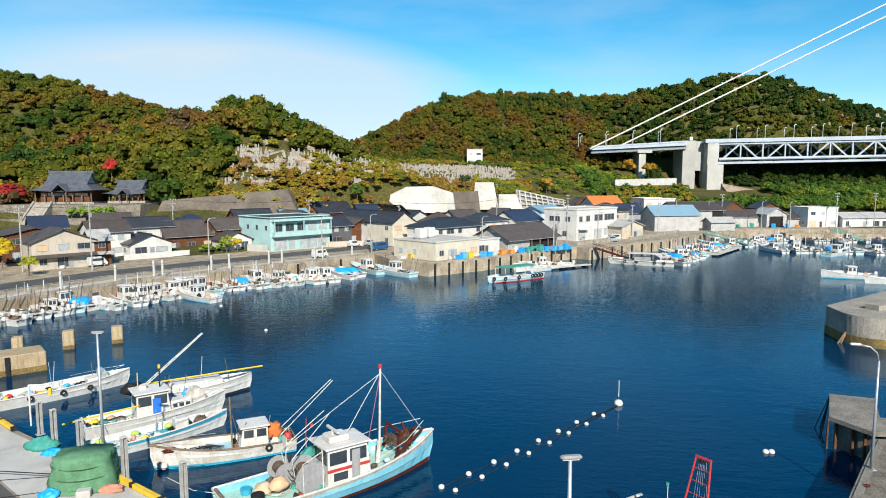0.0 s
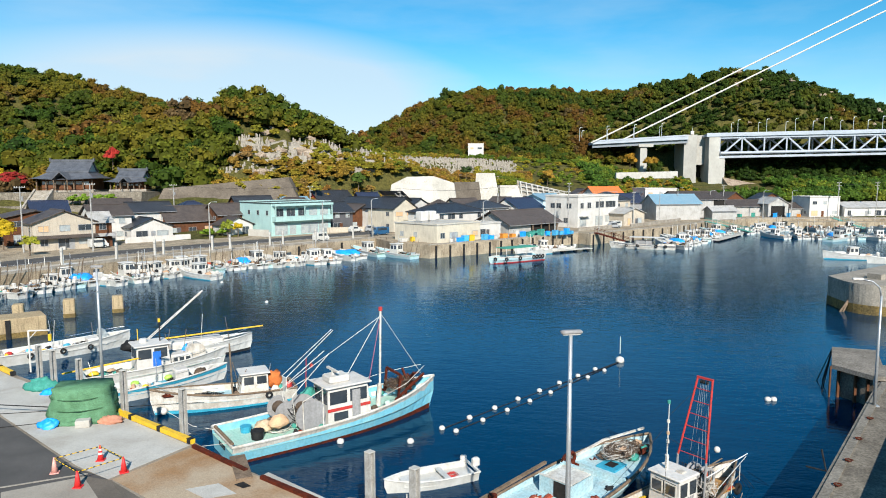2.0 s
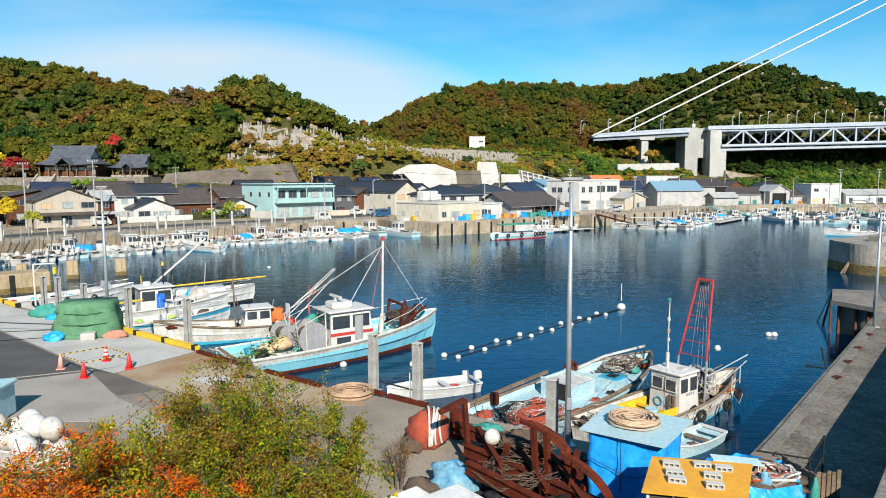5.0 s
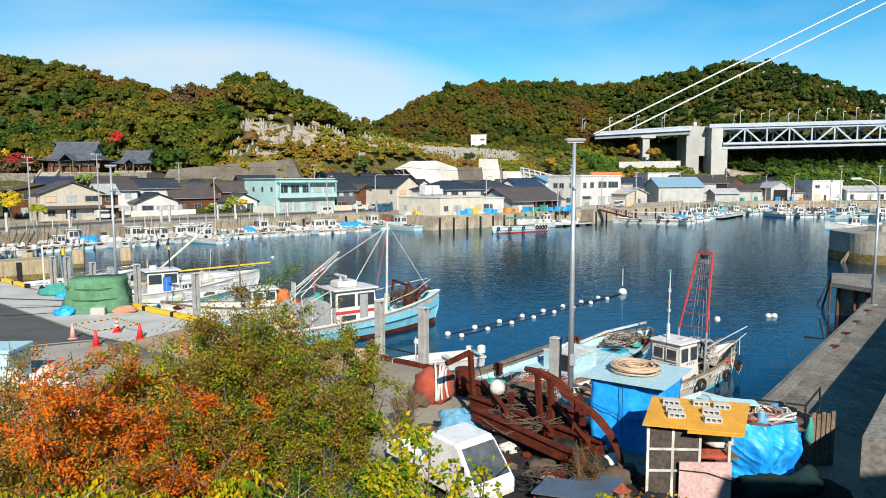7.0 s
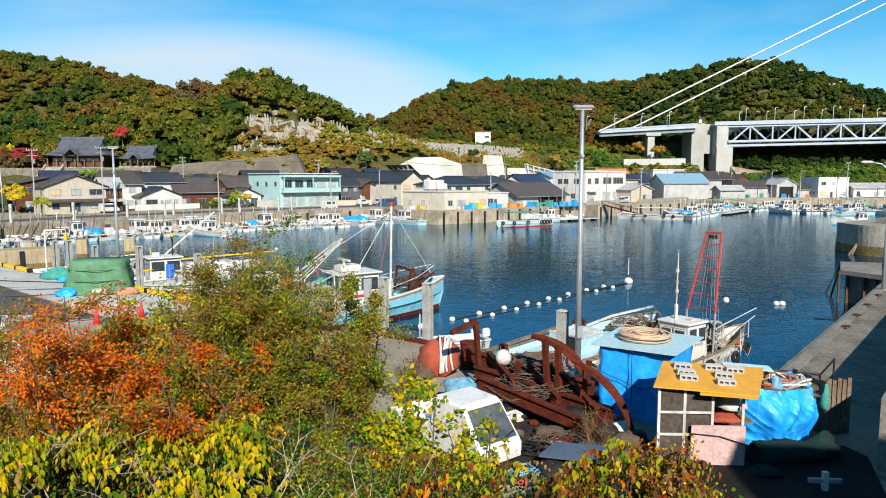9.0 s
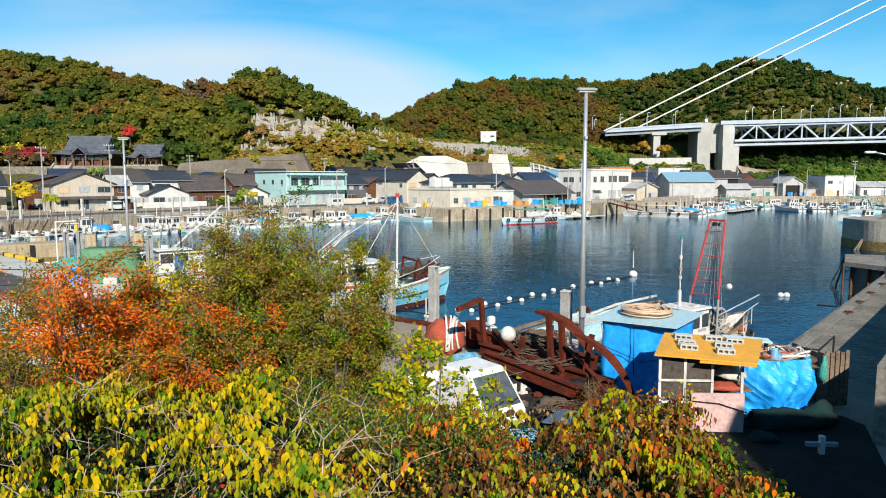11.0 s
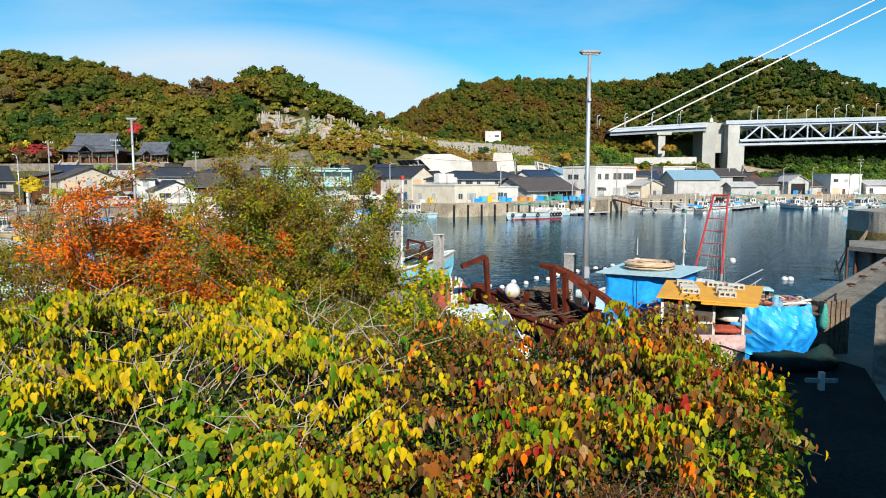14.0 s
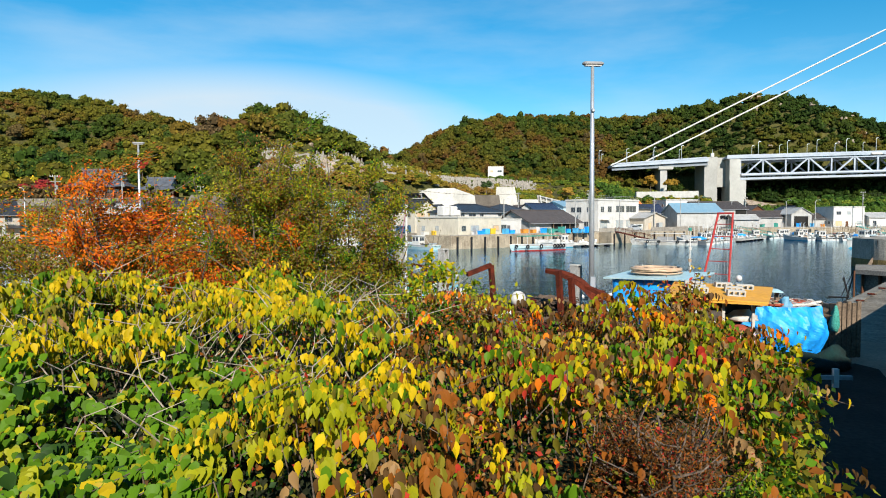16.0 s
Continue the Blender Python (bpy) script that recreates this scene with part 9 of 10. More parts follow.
single("bent_bar", M().tube([(16.0, 31.2, 2.45), (16.6, 30.6, 2.5), (16.5, 30.9, 3.4)], 0.05, 6), BLACKR, "bent dark steel bar at the jetty edge", "steel bar")
for k, (p, q) in enumerate((((29.1, 53.8), (27.48, 52.75)), ((29.0, 53.6), (27.93, 52.77)), ((28.9, 53.4), (26.9, 50.9)), ((28.8, 53.2), (26.27, 49.62)))):
    single("mooring_line", M().tube([(p[0], p[1], 2.25), ((p[0] + q[0]) / 2, (p[1] + q[1]) / 2, 1.05), (q[0], q[1], -0.1)], 0.035, 6), BLACKR, "slack dark rope from the jetty head into the water", "rope")
single("ladder_timber", M().beam((26.36, 48.75, -0.5), (26.36, 48.75, 2.3), 0.1, 0.1), WOODB, "upright fender timber on the jetty head", "timber")
# near-black colour stands for the deep shade below the wall
SHADEDARK = mat("shade_dark_ground", (0.020, 0.018, 0.015), (0.011, 0.010, 0.009), 0.9, scale=0.9, fine=12, fmix=0.5)
single("shaded_ground", M().prism([(3.0, 2.0), (9.2, 2.0), (9.2, 11.0), (8.1, 12.2), (9.0, 14.6), (8.8, 15.2), (6.3, 15.2), (5.2, 13.9), (3.6, 13.6), (3.0, 12.0)], QZ, QZ + 0.02), SHADEDARK, "ground below the sea wall with shade in its colour", "ground", kind="structure")
# old green netting, its green deepened towards black to paint in the shade
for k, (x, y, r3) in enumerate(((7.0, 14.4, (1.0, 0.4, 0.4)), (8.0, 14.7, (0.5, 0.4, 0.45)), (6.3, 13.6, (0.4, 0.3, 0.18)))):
    lump_thing("net_heap", "dark green heap of old netting with shade in its colour", "net", x, y, r3, mat("shade_dark_green_net", (0.008, 0.03, 0.028), (0.014, 0.02, 0.018), rough=0.9, fine=30) if k == 0 else bpy.data.materials["shade_dark_green_net"], 150 + k)


# ---- bushes by the camera ----
BROAD = np.array([(0, 0, 0), (0.38, 0.10, 0.06), (0.40, 0.42, 0.08), (0.17, 0.78, 0.01), (0, 1.0, -0.10), (-0.17, 0.78, 0.01), (-0.40, 0.42, 0.08), (-0.38, 0.10, 0.06), (0, 0.45, -0.03)])
SLIM = np.array([(0, 0, 0), (0.21, 0.16, 0.07), (0.27, 0.42, 0.07), (0.13, 0.76, -0.03), (0, 1.0, -0.20), (-0.13, 0.76, -0.03), (-0.27, 0.42, 0.07), (-0.21, 0.16, 0.07), (0, 0.45, -0.02)])
FACES = [(0, 1, 2, 8), (8, 2, 3, 4), (8, 4, 5, 6), (0, 8, 6, 7)]


SHAPE4 = np.array([(0, 0, 0), (0.36, 0.45, 0.06), (0, 1.0, -0.05), (-0.36, 0.45, 0.06)])


def leaf_cloud(name, label, P, D, Nn, S, C, parent=None, slim=1.0, category="foliage", small=False, shape=BROAD):
    """Many leaves in one mesh: their places, tip directions, facing, lengths and colours."""
    D = D / np.linalg.norm(D, axis=1)[:, None]
    X = np.cross(D, Nn)
    X /= np.maximum(1e-6, np.linalg.norm(X, axis=1))[:, None]
    Z = np.cross(X, D)
    sh = (SHAPE4 if small else shape) * np.array((slim, 1, 1))
    faces = [(0, 1, 2), (0, 2, 3)] if small else FACES
    kv, kl = len(sh), sum(len(f) for f in faces)
    first = np.cumsum([0] + [len(f) for f in faces[:-1]])
    V = P[:, None, :] + S[:, None, None] * (sh[None, :, 0:1] * X[:, None, :] + sh[None, :, 1:2] * D[:, None, :] + sh[None, :, 2:3] * Z[:, None, :])
    n = len(P)
    base = (np.arange(n) * kv)[:, None]
    loops = np.concatenate([base + np.array(f)[None, :] for f in faces], 1).ravel()
    starts = (np.arange(n) * kl)[:, None] + first[None, :]
    m = bpy.data.meshes.new(name)
    m.vertices.add(n * kv)
    m.vertices.foreach_set("co", V.ravel())
    m.loops.add(n * kl)
    m.loops.foreach_set("vertex_index", loops)
    m.polygons.add(n * len(faces))
    m.polygons.foreach_set("loop_start", starts.ravel())
    m.update(calc_edges=True)
    at = m.attributes.new("tone", "FLOAT_COLOR", "POINT")
    at.data.foreach_set("color", np.repeat(np.concatenate([C, np.ones((n, 1))], 1), kv, 0).ravel())
    m.materials.append(LEAFN)
    ob = new(name, m)
    ob.parent = parent
    return tagged(ob, label, "", "", "stuff") if parent else tagged(ob, label, category, "", "stuff")


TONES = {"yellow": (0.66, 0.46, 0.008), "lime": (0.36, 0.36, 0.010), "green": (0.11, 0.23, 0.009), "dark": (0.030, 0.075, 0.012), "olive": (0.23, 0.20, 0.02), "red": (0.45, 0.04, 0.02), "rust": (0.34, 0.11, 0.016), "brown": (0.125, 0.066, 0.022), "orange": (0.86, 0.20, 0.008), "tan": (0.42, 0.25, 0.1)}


def hedge_edge(y):
    return np.minimum(3.75, 0.95 + 0.385 * y) + 0.15 * np.sin(y * 2.6)


def hedge_top(x, y):
    """Height of the bramble bank's leafy surface, lumpy with hollows."""
    z = np.interp(y, [0.5, 2.5, 5.6, 8.0, 9.2, 10.2], [4.0, 4.45, 4.72, 5.0, 5.0, 3.9])
    z = z + 0.12 * np.sin(x * 2.3 + y + np.sin(y * 1.9)) + 0.13 * np.sin(x * 1.1 - y * 1.7 + 2) + 0.09 * np.sin(x * 4.6 + y * 3.7 + 2 * np.sin(x * 1.3)) + 0.06 * np.sin(x * 7.9 - y * 6.1)
    z = z - 0.34 * np.clip((x + 1.2) / 1.6, 0, 1) * np.clip((y - 4.0) / 3.5, 0, 1)
    return z - np.maximum(0, x - hedge_edge(y) + 0.5) ** 2 * 2.2


hg = np.random.default_rng(21)


def pick(rng_, n, probs):
    names = list(probs)
    p = np.array([probs[k] for k in names], float)
    idx_ = rng_.choice(len(names), n, p=p / p.sum())
    c = np.array([TONES[k] for k in names])[idx_]
    return c * rng_.uniform(0.75, 1.2, (n, 1))


bank = thing("bramble_bank", "dense bank of yellow and green shrubs turning to autumn colours", "bushes", Matrix())
# stems that arch outwards: broad green leaves in the lush hollow, slim drooping ones elsewhere
P, D, Nn, S, C, WIDE = [], [], [], [], [], []
stems = M()
for k in range(7600):
    x, y = hg.uniform(-9.5, 4.3), hg.uniform(0.8, 10.0)
    if x > hedge_edge(y) + hg.uniform(-0.2, 0.15):
        continue
    hollow = math.sin(x * 4.6 + y * 3.7 + 2 * math.sin(x * 1.3)) + 0.8 * math.sin(x * 7.9 - y * 6.1) + 0.9 * math.sin(x * 2.3 + y + math.sin(y * 1.9))
    lush = x < -1.5 + 0.3 * math.sin(y * 3) and y < 5.2 + 0.35 * math.sin(x * 2)
    if hollow < 0.0 and hg.random() < (0.2 if lush else 0.88):
        continue
    if -2.6 < x < 0.6 and y > 7.0 + 0.4 * math.sin(x * 3) and hg.random() < 0.8:
        continue
    if (x - 1.4) ** 2 + (y - 3.6) ** 2 < 0.4 or (x - 1.95) ** 2 + (y - 3.4) ** 2 < 0.15:
        continue
    patch = noise.noise(Vector((x * 0.55, y * 0.55, 3)))
    patch2 = noise.noise(Vector((x * 0.9, y * 0.9, 9)))
    if lush:
        pr = {"green": 8, "lime": 3, "yellow": 0.35, "dark": 1.5}
    elif x < -0.6:
        pr = {"yellow": 4.5, "lime": 5, "green": 1.6, "olive": 0.6, "tan": 0.2} if patch > -0.25 else {"lime": 4, "green": 4, "olive": 1, "yellow": 1.5}
    elif patch2 < 0.12:
        pr = {"lime": 2.2, "yellow": 1.5, "rust": 3.4, "brown": 3.4, "olive": 1.2, "red": 0.35, "orange": 0.5, "tan": 0.5}
    else:
        pr = {"lime": 4.4, "yellow": 1.8, "green": 2.2, "olive": 1.4, "tan": 0.3, "rust": 1.3, "brown": 1}
    n = int(hg.integers(5, 12))
    a = hg.uniform(-2.6, -0.5)
    out = np.array((math.cos(a), math.sin(a), 0.0))
    side_ = np.array((-out[1], out[0], 0))
    if lush:
        z = float(hedge_top(x, y)) - abs(hg.normal(0, 0.12)) + hg.uniform(-0.02, 0.1)
        ln, big, rise = hg.uniform(0.25, 0.55), hg.uniform(0.085, 0.125), 0.06
    else:
        z = float(hedge_top(x, y)) - abs(hg.normal(0, 0.1)) + hg.uniform(0, 0.2)
        ln, big, rise = hg.uniform(0.3, 0.7), hg.uniform(0.08, 0.135), 0.16
    for j in range(n):
        f = (j + 0.5) / n
        p = np.array((x, y, z)) + out * ln * f + np.array((0, 0, rise * math.sin(f * 2.7)))
        side = (-1) ** j
        if lush:
            tip = out * hg.uniform(0.3, 0.8) + side_ * side * hg.uniform(0.1, 0.6) + np.array((0, 0, -hg.uniform(0.4, 1.0)))
            nn1 = np.array((0, -0.6, 0.75)) + out * 0.2 + hg.normal(0, 0.28, 3)
        else:
            tip = out * hg.uniform(0.05, 0.45) + side_ * side * hg.uniform(0.0, 0.5) + np.array((0, 0, -hg.uniform(0.7, 1.5)))
            nn1 = out * 0.8 + np.array((0, -0.3, 0.35)) + hg.normal(0, 0.42, 3)
        P.append(p)
        D.append(tip)
        Nn.append(nn1)
        S.append(big * hg.uniform(0.55, 1.15))
        WIDE.append(lush)
    names_ = list(pr)
    w_ = np.array([pr[q] for q in names_], float)
    lead = names_[hg.choice(len(names_), p=w_ / w_.sum())]
    C.append(pick(hg, n, {**{q: v * 0.3 for q, v in pr.items()}, lead: w_.sum()}))
    if k % 3 == 0:
        stems.tube([(x, y, z - 0.5), (x + out[0] * ln * 0.3, y + out[1] * ln * 0.3, z + rise * 0.6), (x + out[0] * ln, y + out[1] * ln, z + 0.03)], 0.008, 4, 0.003)
P, D, Nn, S, C, WIDE = np.array(P), np.array(D), np.array(Nn), np.array(S), np.concatenate(C), np.array(WIDE)
dist = np.hypot(P[:, 0], P[:, 1] - 3.0)
near = np.argsort(dist)[:280]
far_ = np.ones(len(P), bool)
far_[near] = False
q = far_ & WIDE
leaf_cloud("broad_leaves", "broad heart-shaped green leaves", P[q], D[q], Nn[q], S[q], C[q], bank)
q = far_ & ~WIDE
leaf_cloud("hanging_leaves", "drooping yellow, lime and rust leaves", P[q], D[q], Nn[q], S[q], C[q], bank, shape=SLIM)
leaf_meshes = {}
for i in near:
    key = (bool(WIDE[i]), *np.round(C[i] * 8).astype(int))
    if key not in leaf_meshes:
        m = bpy.data.meshes.new("leaf")
        m.from_pydata([tuple(v) for v in (BROAD if WIDE[i] else SLIM)], [], FACES)
        at = m.attributes.new("tone", "FLOAT_COLOR", "POINT")
        at.data.foreach_set("color", np.tile(np.append(C[i], 1.0), 9))
        m.materials.append(LEAFN)
        leaf_meshes[key] = m
    ob = new("leaf", leaf_meshes[key])
    d = Vector(D[i]).normalized()
    xx = d.cross(Vector(Nn[i])).normalized()
    zz = xx.cross(d)
    ob.parent = bank
    ob.matrix_local = Matrix.Translation(P[i]) @ Matrix((xx, d, zz)).transposed().to_4x4() @ Matrix.Scale(float(S[i]), 4)
stems.many = True
part("stem_tangle", stems, BARK, bank)
# small undergrowth leaves below the surface, tones darkened to paint shade in the gaps
n = 64000
x, y = hg.uniform(-9.8, 4.2, n), hg.uniform(0.6, 10.2, n)
ok = x < hedge_edge(y) - hg.uniform(-0.1, 0.3, n)
x, y = x[ok], y[ok]
n = len(x)
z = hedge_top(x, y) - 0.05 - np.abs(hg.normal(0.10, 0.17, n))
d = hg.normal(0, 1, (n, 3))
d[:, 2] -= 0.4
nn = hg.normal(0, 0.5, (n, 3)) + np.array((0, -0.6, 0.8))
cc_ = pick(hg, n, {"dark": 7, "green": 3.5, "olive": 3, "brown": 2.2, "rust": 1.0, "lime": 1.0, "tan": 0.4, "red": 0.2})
leaf_cloud("undergrowth_leaves", "small undergrowth leaves in tones darkened for shade", np.stack([x, y, z], 1), d, nn, hg.uniform(0.035, 0.075, n), cc_, bank, small=True)
# small rusty creeper leaves over the eastern half
n = 30000
x, y = hg.uniform(-2.2, 4.0, n), hg.uniform(1.0, 9.8, n)
keep_ = np.array([noise.noise(Vector((a * 0.8, b * 0.8, 5))) + 0.5 * noise.noise(Vector((a * 2.4, b * 2.4, 8))) > -0.08 for a, b in zip(x, y)]) & (x < hedge_edge(y))
x, y = x[keep_], y[keep_]
n = len(x)
z = hedge_top(x, y) + hg.normal(0.03, 0.07, n)
leaf_cloud("creeper_leaves", "small rust-red and tan creeper leaves", np.stack([x, y, z], 1), hg.normal(0, 1, (n, 3)) + np.array((0, -0.3, -0.7)), hg.normal(0, 0.6, (n, 3)) + np.array((0, -0.6, 0.6)), hg.uniform(0.03, 0.065, n), pick(hg, n, {"rust": 6, "brown": 5, "red": 0.9, "tan": 1.3, "olive": 2.5, "orange": 0.5}), bank, 0.8, small=True)
# right-hand face of the bank
n = 9000
y = hg.uniform(1.5, 9.6, n)
x = hedge_edge(y) + hg.normal(-0.05, 0.14, n)
z = hg.uniform(2.9, 4.6, n)
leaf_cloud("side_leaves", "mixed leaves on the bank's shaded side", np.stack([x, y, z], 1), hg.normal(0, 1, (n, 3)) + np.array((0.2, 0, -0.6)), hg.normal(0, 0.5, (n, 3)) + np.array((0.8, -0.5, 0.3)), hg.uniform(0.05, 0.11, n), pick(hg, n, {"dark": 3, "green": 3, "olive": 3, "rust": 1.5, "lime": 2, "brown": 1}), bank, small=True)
fx, fy = np.meshgrid(np.arange(-10, 4.01, 0.25), np.arange(0.4, 10.4, 0.25))
fz = np.where(fx > hedge_edge(fy) - 0.1, 2.5, hedge_top(fx, fy) - 0.5 - 0.15 * np.abs(np.sin(fx * 3.1) * np.sin(fy * 2.7)))
i2 = np.arange(fx.size).reshape(fx.shape)
q2 = np.stack([i2[:-1, :-1].ravel(), i2[:-1, 1:].ravel(), i2[1:, 1:].ravel(), i2[1:, :-1].ravel()], 1)
me = bpy.data.meshes.new("soil_and_litter")
me.from_pydata(np.stack([fx.ravel(), fy.ravel(), fz.ravel()], 1).tolist(), [], q2.tolist())
# litter coloured near black so the gaps between leaves look shaded
me.materials.append(mat("shade_dark_litter", (0.022, 0.026, 0.010), (0.014, 0.018, 0.007), 0.95, scale=3, fine=18, fmix=0.6, bump=0.9))
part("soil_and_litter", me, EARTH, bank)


# taller shrubs
def shrub(name, label, cx, cy, base, top, rad, count, tones, seed, size=(0.05, 0.095), slim=0.62, limbs=11, bare=0.2, low=0.25, tuft=1.0):
    r = np.random.default_rng(seed)
    sb = thing(name, label, "shrub", pose(cx, cy, base))
    h = top - base
    wood = M()
    tips = []
    for k in range(limbs):
        a = r.uniform(0, 6.28)
        q = rad * r.uniform(0.25, 1.0)
        hz = h * r.uniform(0.66, 1.0) * (1 - 0.26 * (q / rad) ** 2)
        b = np.array((0.12 * math.cos(a), 0.12 * math.sin(a), 0.0))
        e = np.array((q * math.cos(a), q * math.sin(a), hz))
        mid = b * 0.4 + e * 0.45 + r.normal(0, 0.08, 3)
        wood.tube([b, mid, e], 0.035, 6, 0.008)
        for j in range(14):
            f = r.uniform(low, 1.0)
            s = (1 - f) ** 2 * b + 2 * f * (1 - f) * mid + f * f * e
            t = s + r.normal(0, 1, 3) * np.array((0.4, 0.4, 0.25)) * rad * 0.55 + np.array((0, 0, 0.18))
            wood.tube([s, (s + t) / 2 + r.normal(0, 0.03, 3), t], 0.010, 4, 0.003)
            tips.append((s, t, r.random()))
    wood.many = True
    part("branchwork", wood, BARK, sb)
    per = max(1, count // len(tips))
    P, D, C = [], [], []
    for s, t, hue in tips:
        n = int(per * r.uniform(0.5, 1.5))
        if r.random() < bare:
            n //= 5
        f = r.uniform(0.15, 1.08, n)[:, None]
        spread = 0.14 * rad ** 0.5
        P.append(s + (t - s) * f + r.normal(0, spread * 0.55 * tuft, (n, 3)))
        D.append(r.normal(0, 0.7, (n, 3)) + (t - s) * 1.5 + np.array((0, 0, -0.15)))
        probs = tones[0] if hue < 0.5 else tones[1] if hue < 0.8 else tones[2]
        C.append(pick(r, n, probs))
    P, D, C = np.concatenate(P), np.concatenate(D), np.concatenate(C)
    n = len(P)
    leaf_cloud("leaves", "", P, D, r.normal(0, 0.5, (n, 3)) + np.array((0.1, -0.7, 0.7)), r.uniform(*size, n), C, sb, slim, small=size[1] < 0.11)
    return sb


G1 = {"olive": 6, "green": 2, "lime": 3, "yellow": 0.4, "rust": 0.7, "brown": 0.6}
G2 = {"olive": 5, "rust": 1.8, "brown": 2, "lime": 1.5, "tan": 0.8}
G3 = {"green": 4, "lime": 2, "dark": 3, "olive": 1}
shrub("tall_shrub", "tall olive-green shrub with bronze twig ends", -4.0, 11.8, 2.7, 8.0, 1.6, 100000, (G1, G2, G3), 31, (0.035, 0.075), limbs=36, bare=0.15, low=0.42, tuft=0.8)
shrub("tall_shrub", "olive shrub with bare twigs beside the tall one", -2.5, 11.5, 2.7, 7.6, 1.4, 50000, (G1, G2, G3), 36, (0.035, 0.075), limbs=17, bare=0.2, low=0.4, tuft=0.8)
O1 = {"orange": 7, "red": 1.2, "rust": 1.6, "yellow": 0.2, "olive": 0.5}
O2 = {"rust": 3, "brown": 0.8, "olive": 5, "lime": 1, "orange": 1.6}
shrub("sumac_shrub", "fiery orange and red autumn shrub", -5.75, 10.3, 2.7, 7.3, 2.6, 90000, (O1, O2, O1), 32, (0.04, 0.085), 0.55, 28, 0.3, tuft=0.6)
shrub("tall_shrub", "thin olive and orange shrub behind the red one", -6.3, 13.0, 2.7, 6.3, 1.9, 40000, (G1, O2, G2), 33, (0.035, 0.075), limbs=16, bare=0.25, tuft=0.8)
shrub("tall_shrub", "green and rust shrub at the yard's corner", -8.4, 10.4, 2.7, 6.9, 2.0, 52000, (G1, G2, O2), 34, (0.035, 0.075), limbs=16, tuft=0.8)
shrub("leafy_sapling", "lime-green sapling standing behind the orange shrub", -6.3, 11.3, 2.7, 7.5, 1.1, 9000, ({"lime": 5, "olive": 3, "yellow": 1},) * 3, 49, (0.06, 0.1), 0.7, 9, 0.15, low=0.5)
shrub("leafy_sapling", "yellow-green sapling with pale stems by the truck", -0.75, 10.7, 2.7, 5.7, 1.0, 4200, ({"lime": 5, "yellow": 2, "green": 2},) * 3, 35, (0.07, 0.12), 0.8, 9, 0.2)
shrub("leafy_sapling", "green sapling with yellow leaf tips", -2.2, 9.4, 2.7, 5.35, 1.3, 16000, (G3, G3, G1), 37, (0.04, 0.08), 0.7, 11, 0.1)
shrub("twiggy_bush", "rusty dry weed bush beside the scrap", 2.9, 14.6, 2.7, 3.7, 0.5, 2500, ({"rust": 3, "brown": 3, "olive": 1},) * 3, 38, (0.03, 0.05), 0.5, 9, 0.1)
shrub("twiggy_bush", "rusty dry weed bush by the net ball", -1.6, 17.6, 2.7, 4.4, 0.6, 2500, ({"rust": 3, "brown": 3, "olive": 2},) * 3, 39, (0.03, 0.05), 0.5, 9, 0.1)
shrub("twiggy_bush", "fine-leaved reddish-brown heath bush in the bank", 1.4, 3.6, 3.8, 4.85, 0.6, 26000, ({"rust": 3, "red": 0.8, "brown": 6},) * 3, 40, (0.018, 0.036), 0.5, 26, 0.0, tuft=0.8)
shrub("leafy_sapling", "dense dark green small-leaved bush in the bank", 1.95, 3.4, 3.7, 4.4, 0.36, 11000, (G3, {"green": 5, "lime": 2}, G3), 48, (0.025, 0.05), 0.7, 18, 0.0)
shrub("twiggy_bush", "low reddish bush at the bank's crest", 2.7, 8.6, 3.6, 5.35, 0.7, 3200, ({"red": 1.4, "rust": 3, "yellow": 2, "olive": 2},) * 3, 41, (0.05, 0.085), 0.7, 10, 0.1)
shrub("twiggy_bush", "yellow-leaved spray at the end of the bank", 3.7, 7.2, 3.4, 4.75, 0.55, 900, ({"lime": 4, "yellow": 3, "green": 2},) * 3, 42, (0.08, 0.13), 0.85, 8, 0.1)
shrub("tall_shrub", "low olive shrub in front of the red one", -7.0, 9.7, 2.7, 5.9, 1.5, 24000, (G1, G3, G2), 43, (0.035, 0.07), limbs=11, tuft=0.8)
shrub("tall_shrub", "dense green and olive shrub below the tall one", -4.2, 9.7, 2.7, 6.0, 1.3, 24000, (G1, G3, G1), 44, (0.035, 0.07), limbs=11, tuft=0.8)
shrub("leafy_sapling", "dark green fine-leaved bush in the bank", -0.9, 8.5, 3.6, 5.2, 1.4, 20000, (G3, {"dark": 5, "green": 4}, G3), 45, (0.03, 0.06), 0.6, 12, 0.1)
tw = np.random.default_rng(46)
twigs = M()
for k in range(240):
    x, y = tw.uniform(-8.5, -0.6), tw.uniform(4.2, 8.6)
    a, ln = tw.uniform(0, 6.28), tw.uniform(0.35, 0.9)
    z = float(hedge_top(x, y)) - 0.12
    p1 = (x + 0.5 * ln * math.cos(a), y + 0.5 * ln * math.sin(a), z + ln * tw.uniform(0.3, 0.5))
    p2 = (x + ln * math.cos(a + 0.3), y + ln * math.sin(a + 0.3), z + ln * tw.uniform(0.4, 0.75))
    twigs.tube([(x, y, z - 0.2), p1, p2], 0.009, 4, 0.003)
    twigs.tube([p1, (p1[0] + 0.3 * ln * math.cos(a - 0.9), p1[1] + 0.3 * ln * math.sin(a - 0.9), p1[2] + 0.2 * ln)], 0.006, 4, 0.002)
twigs.many = True
part("twig_tangle", twigs, mat("pale_bark", (0.42, 0.36, 0.28), (0.30, 0.25, 0.19), 0.85, scale=4, fine=30), bank, "pale bare twigs standing out of the leaves")
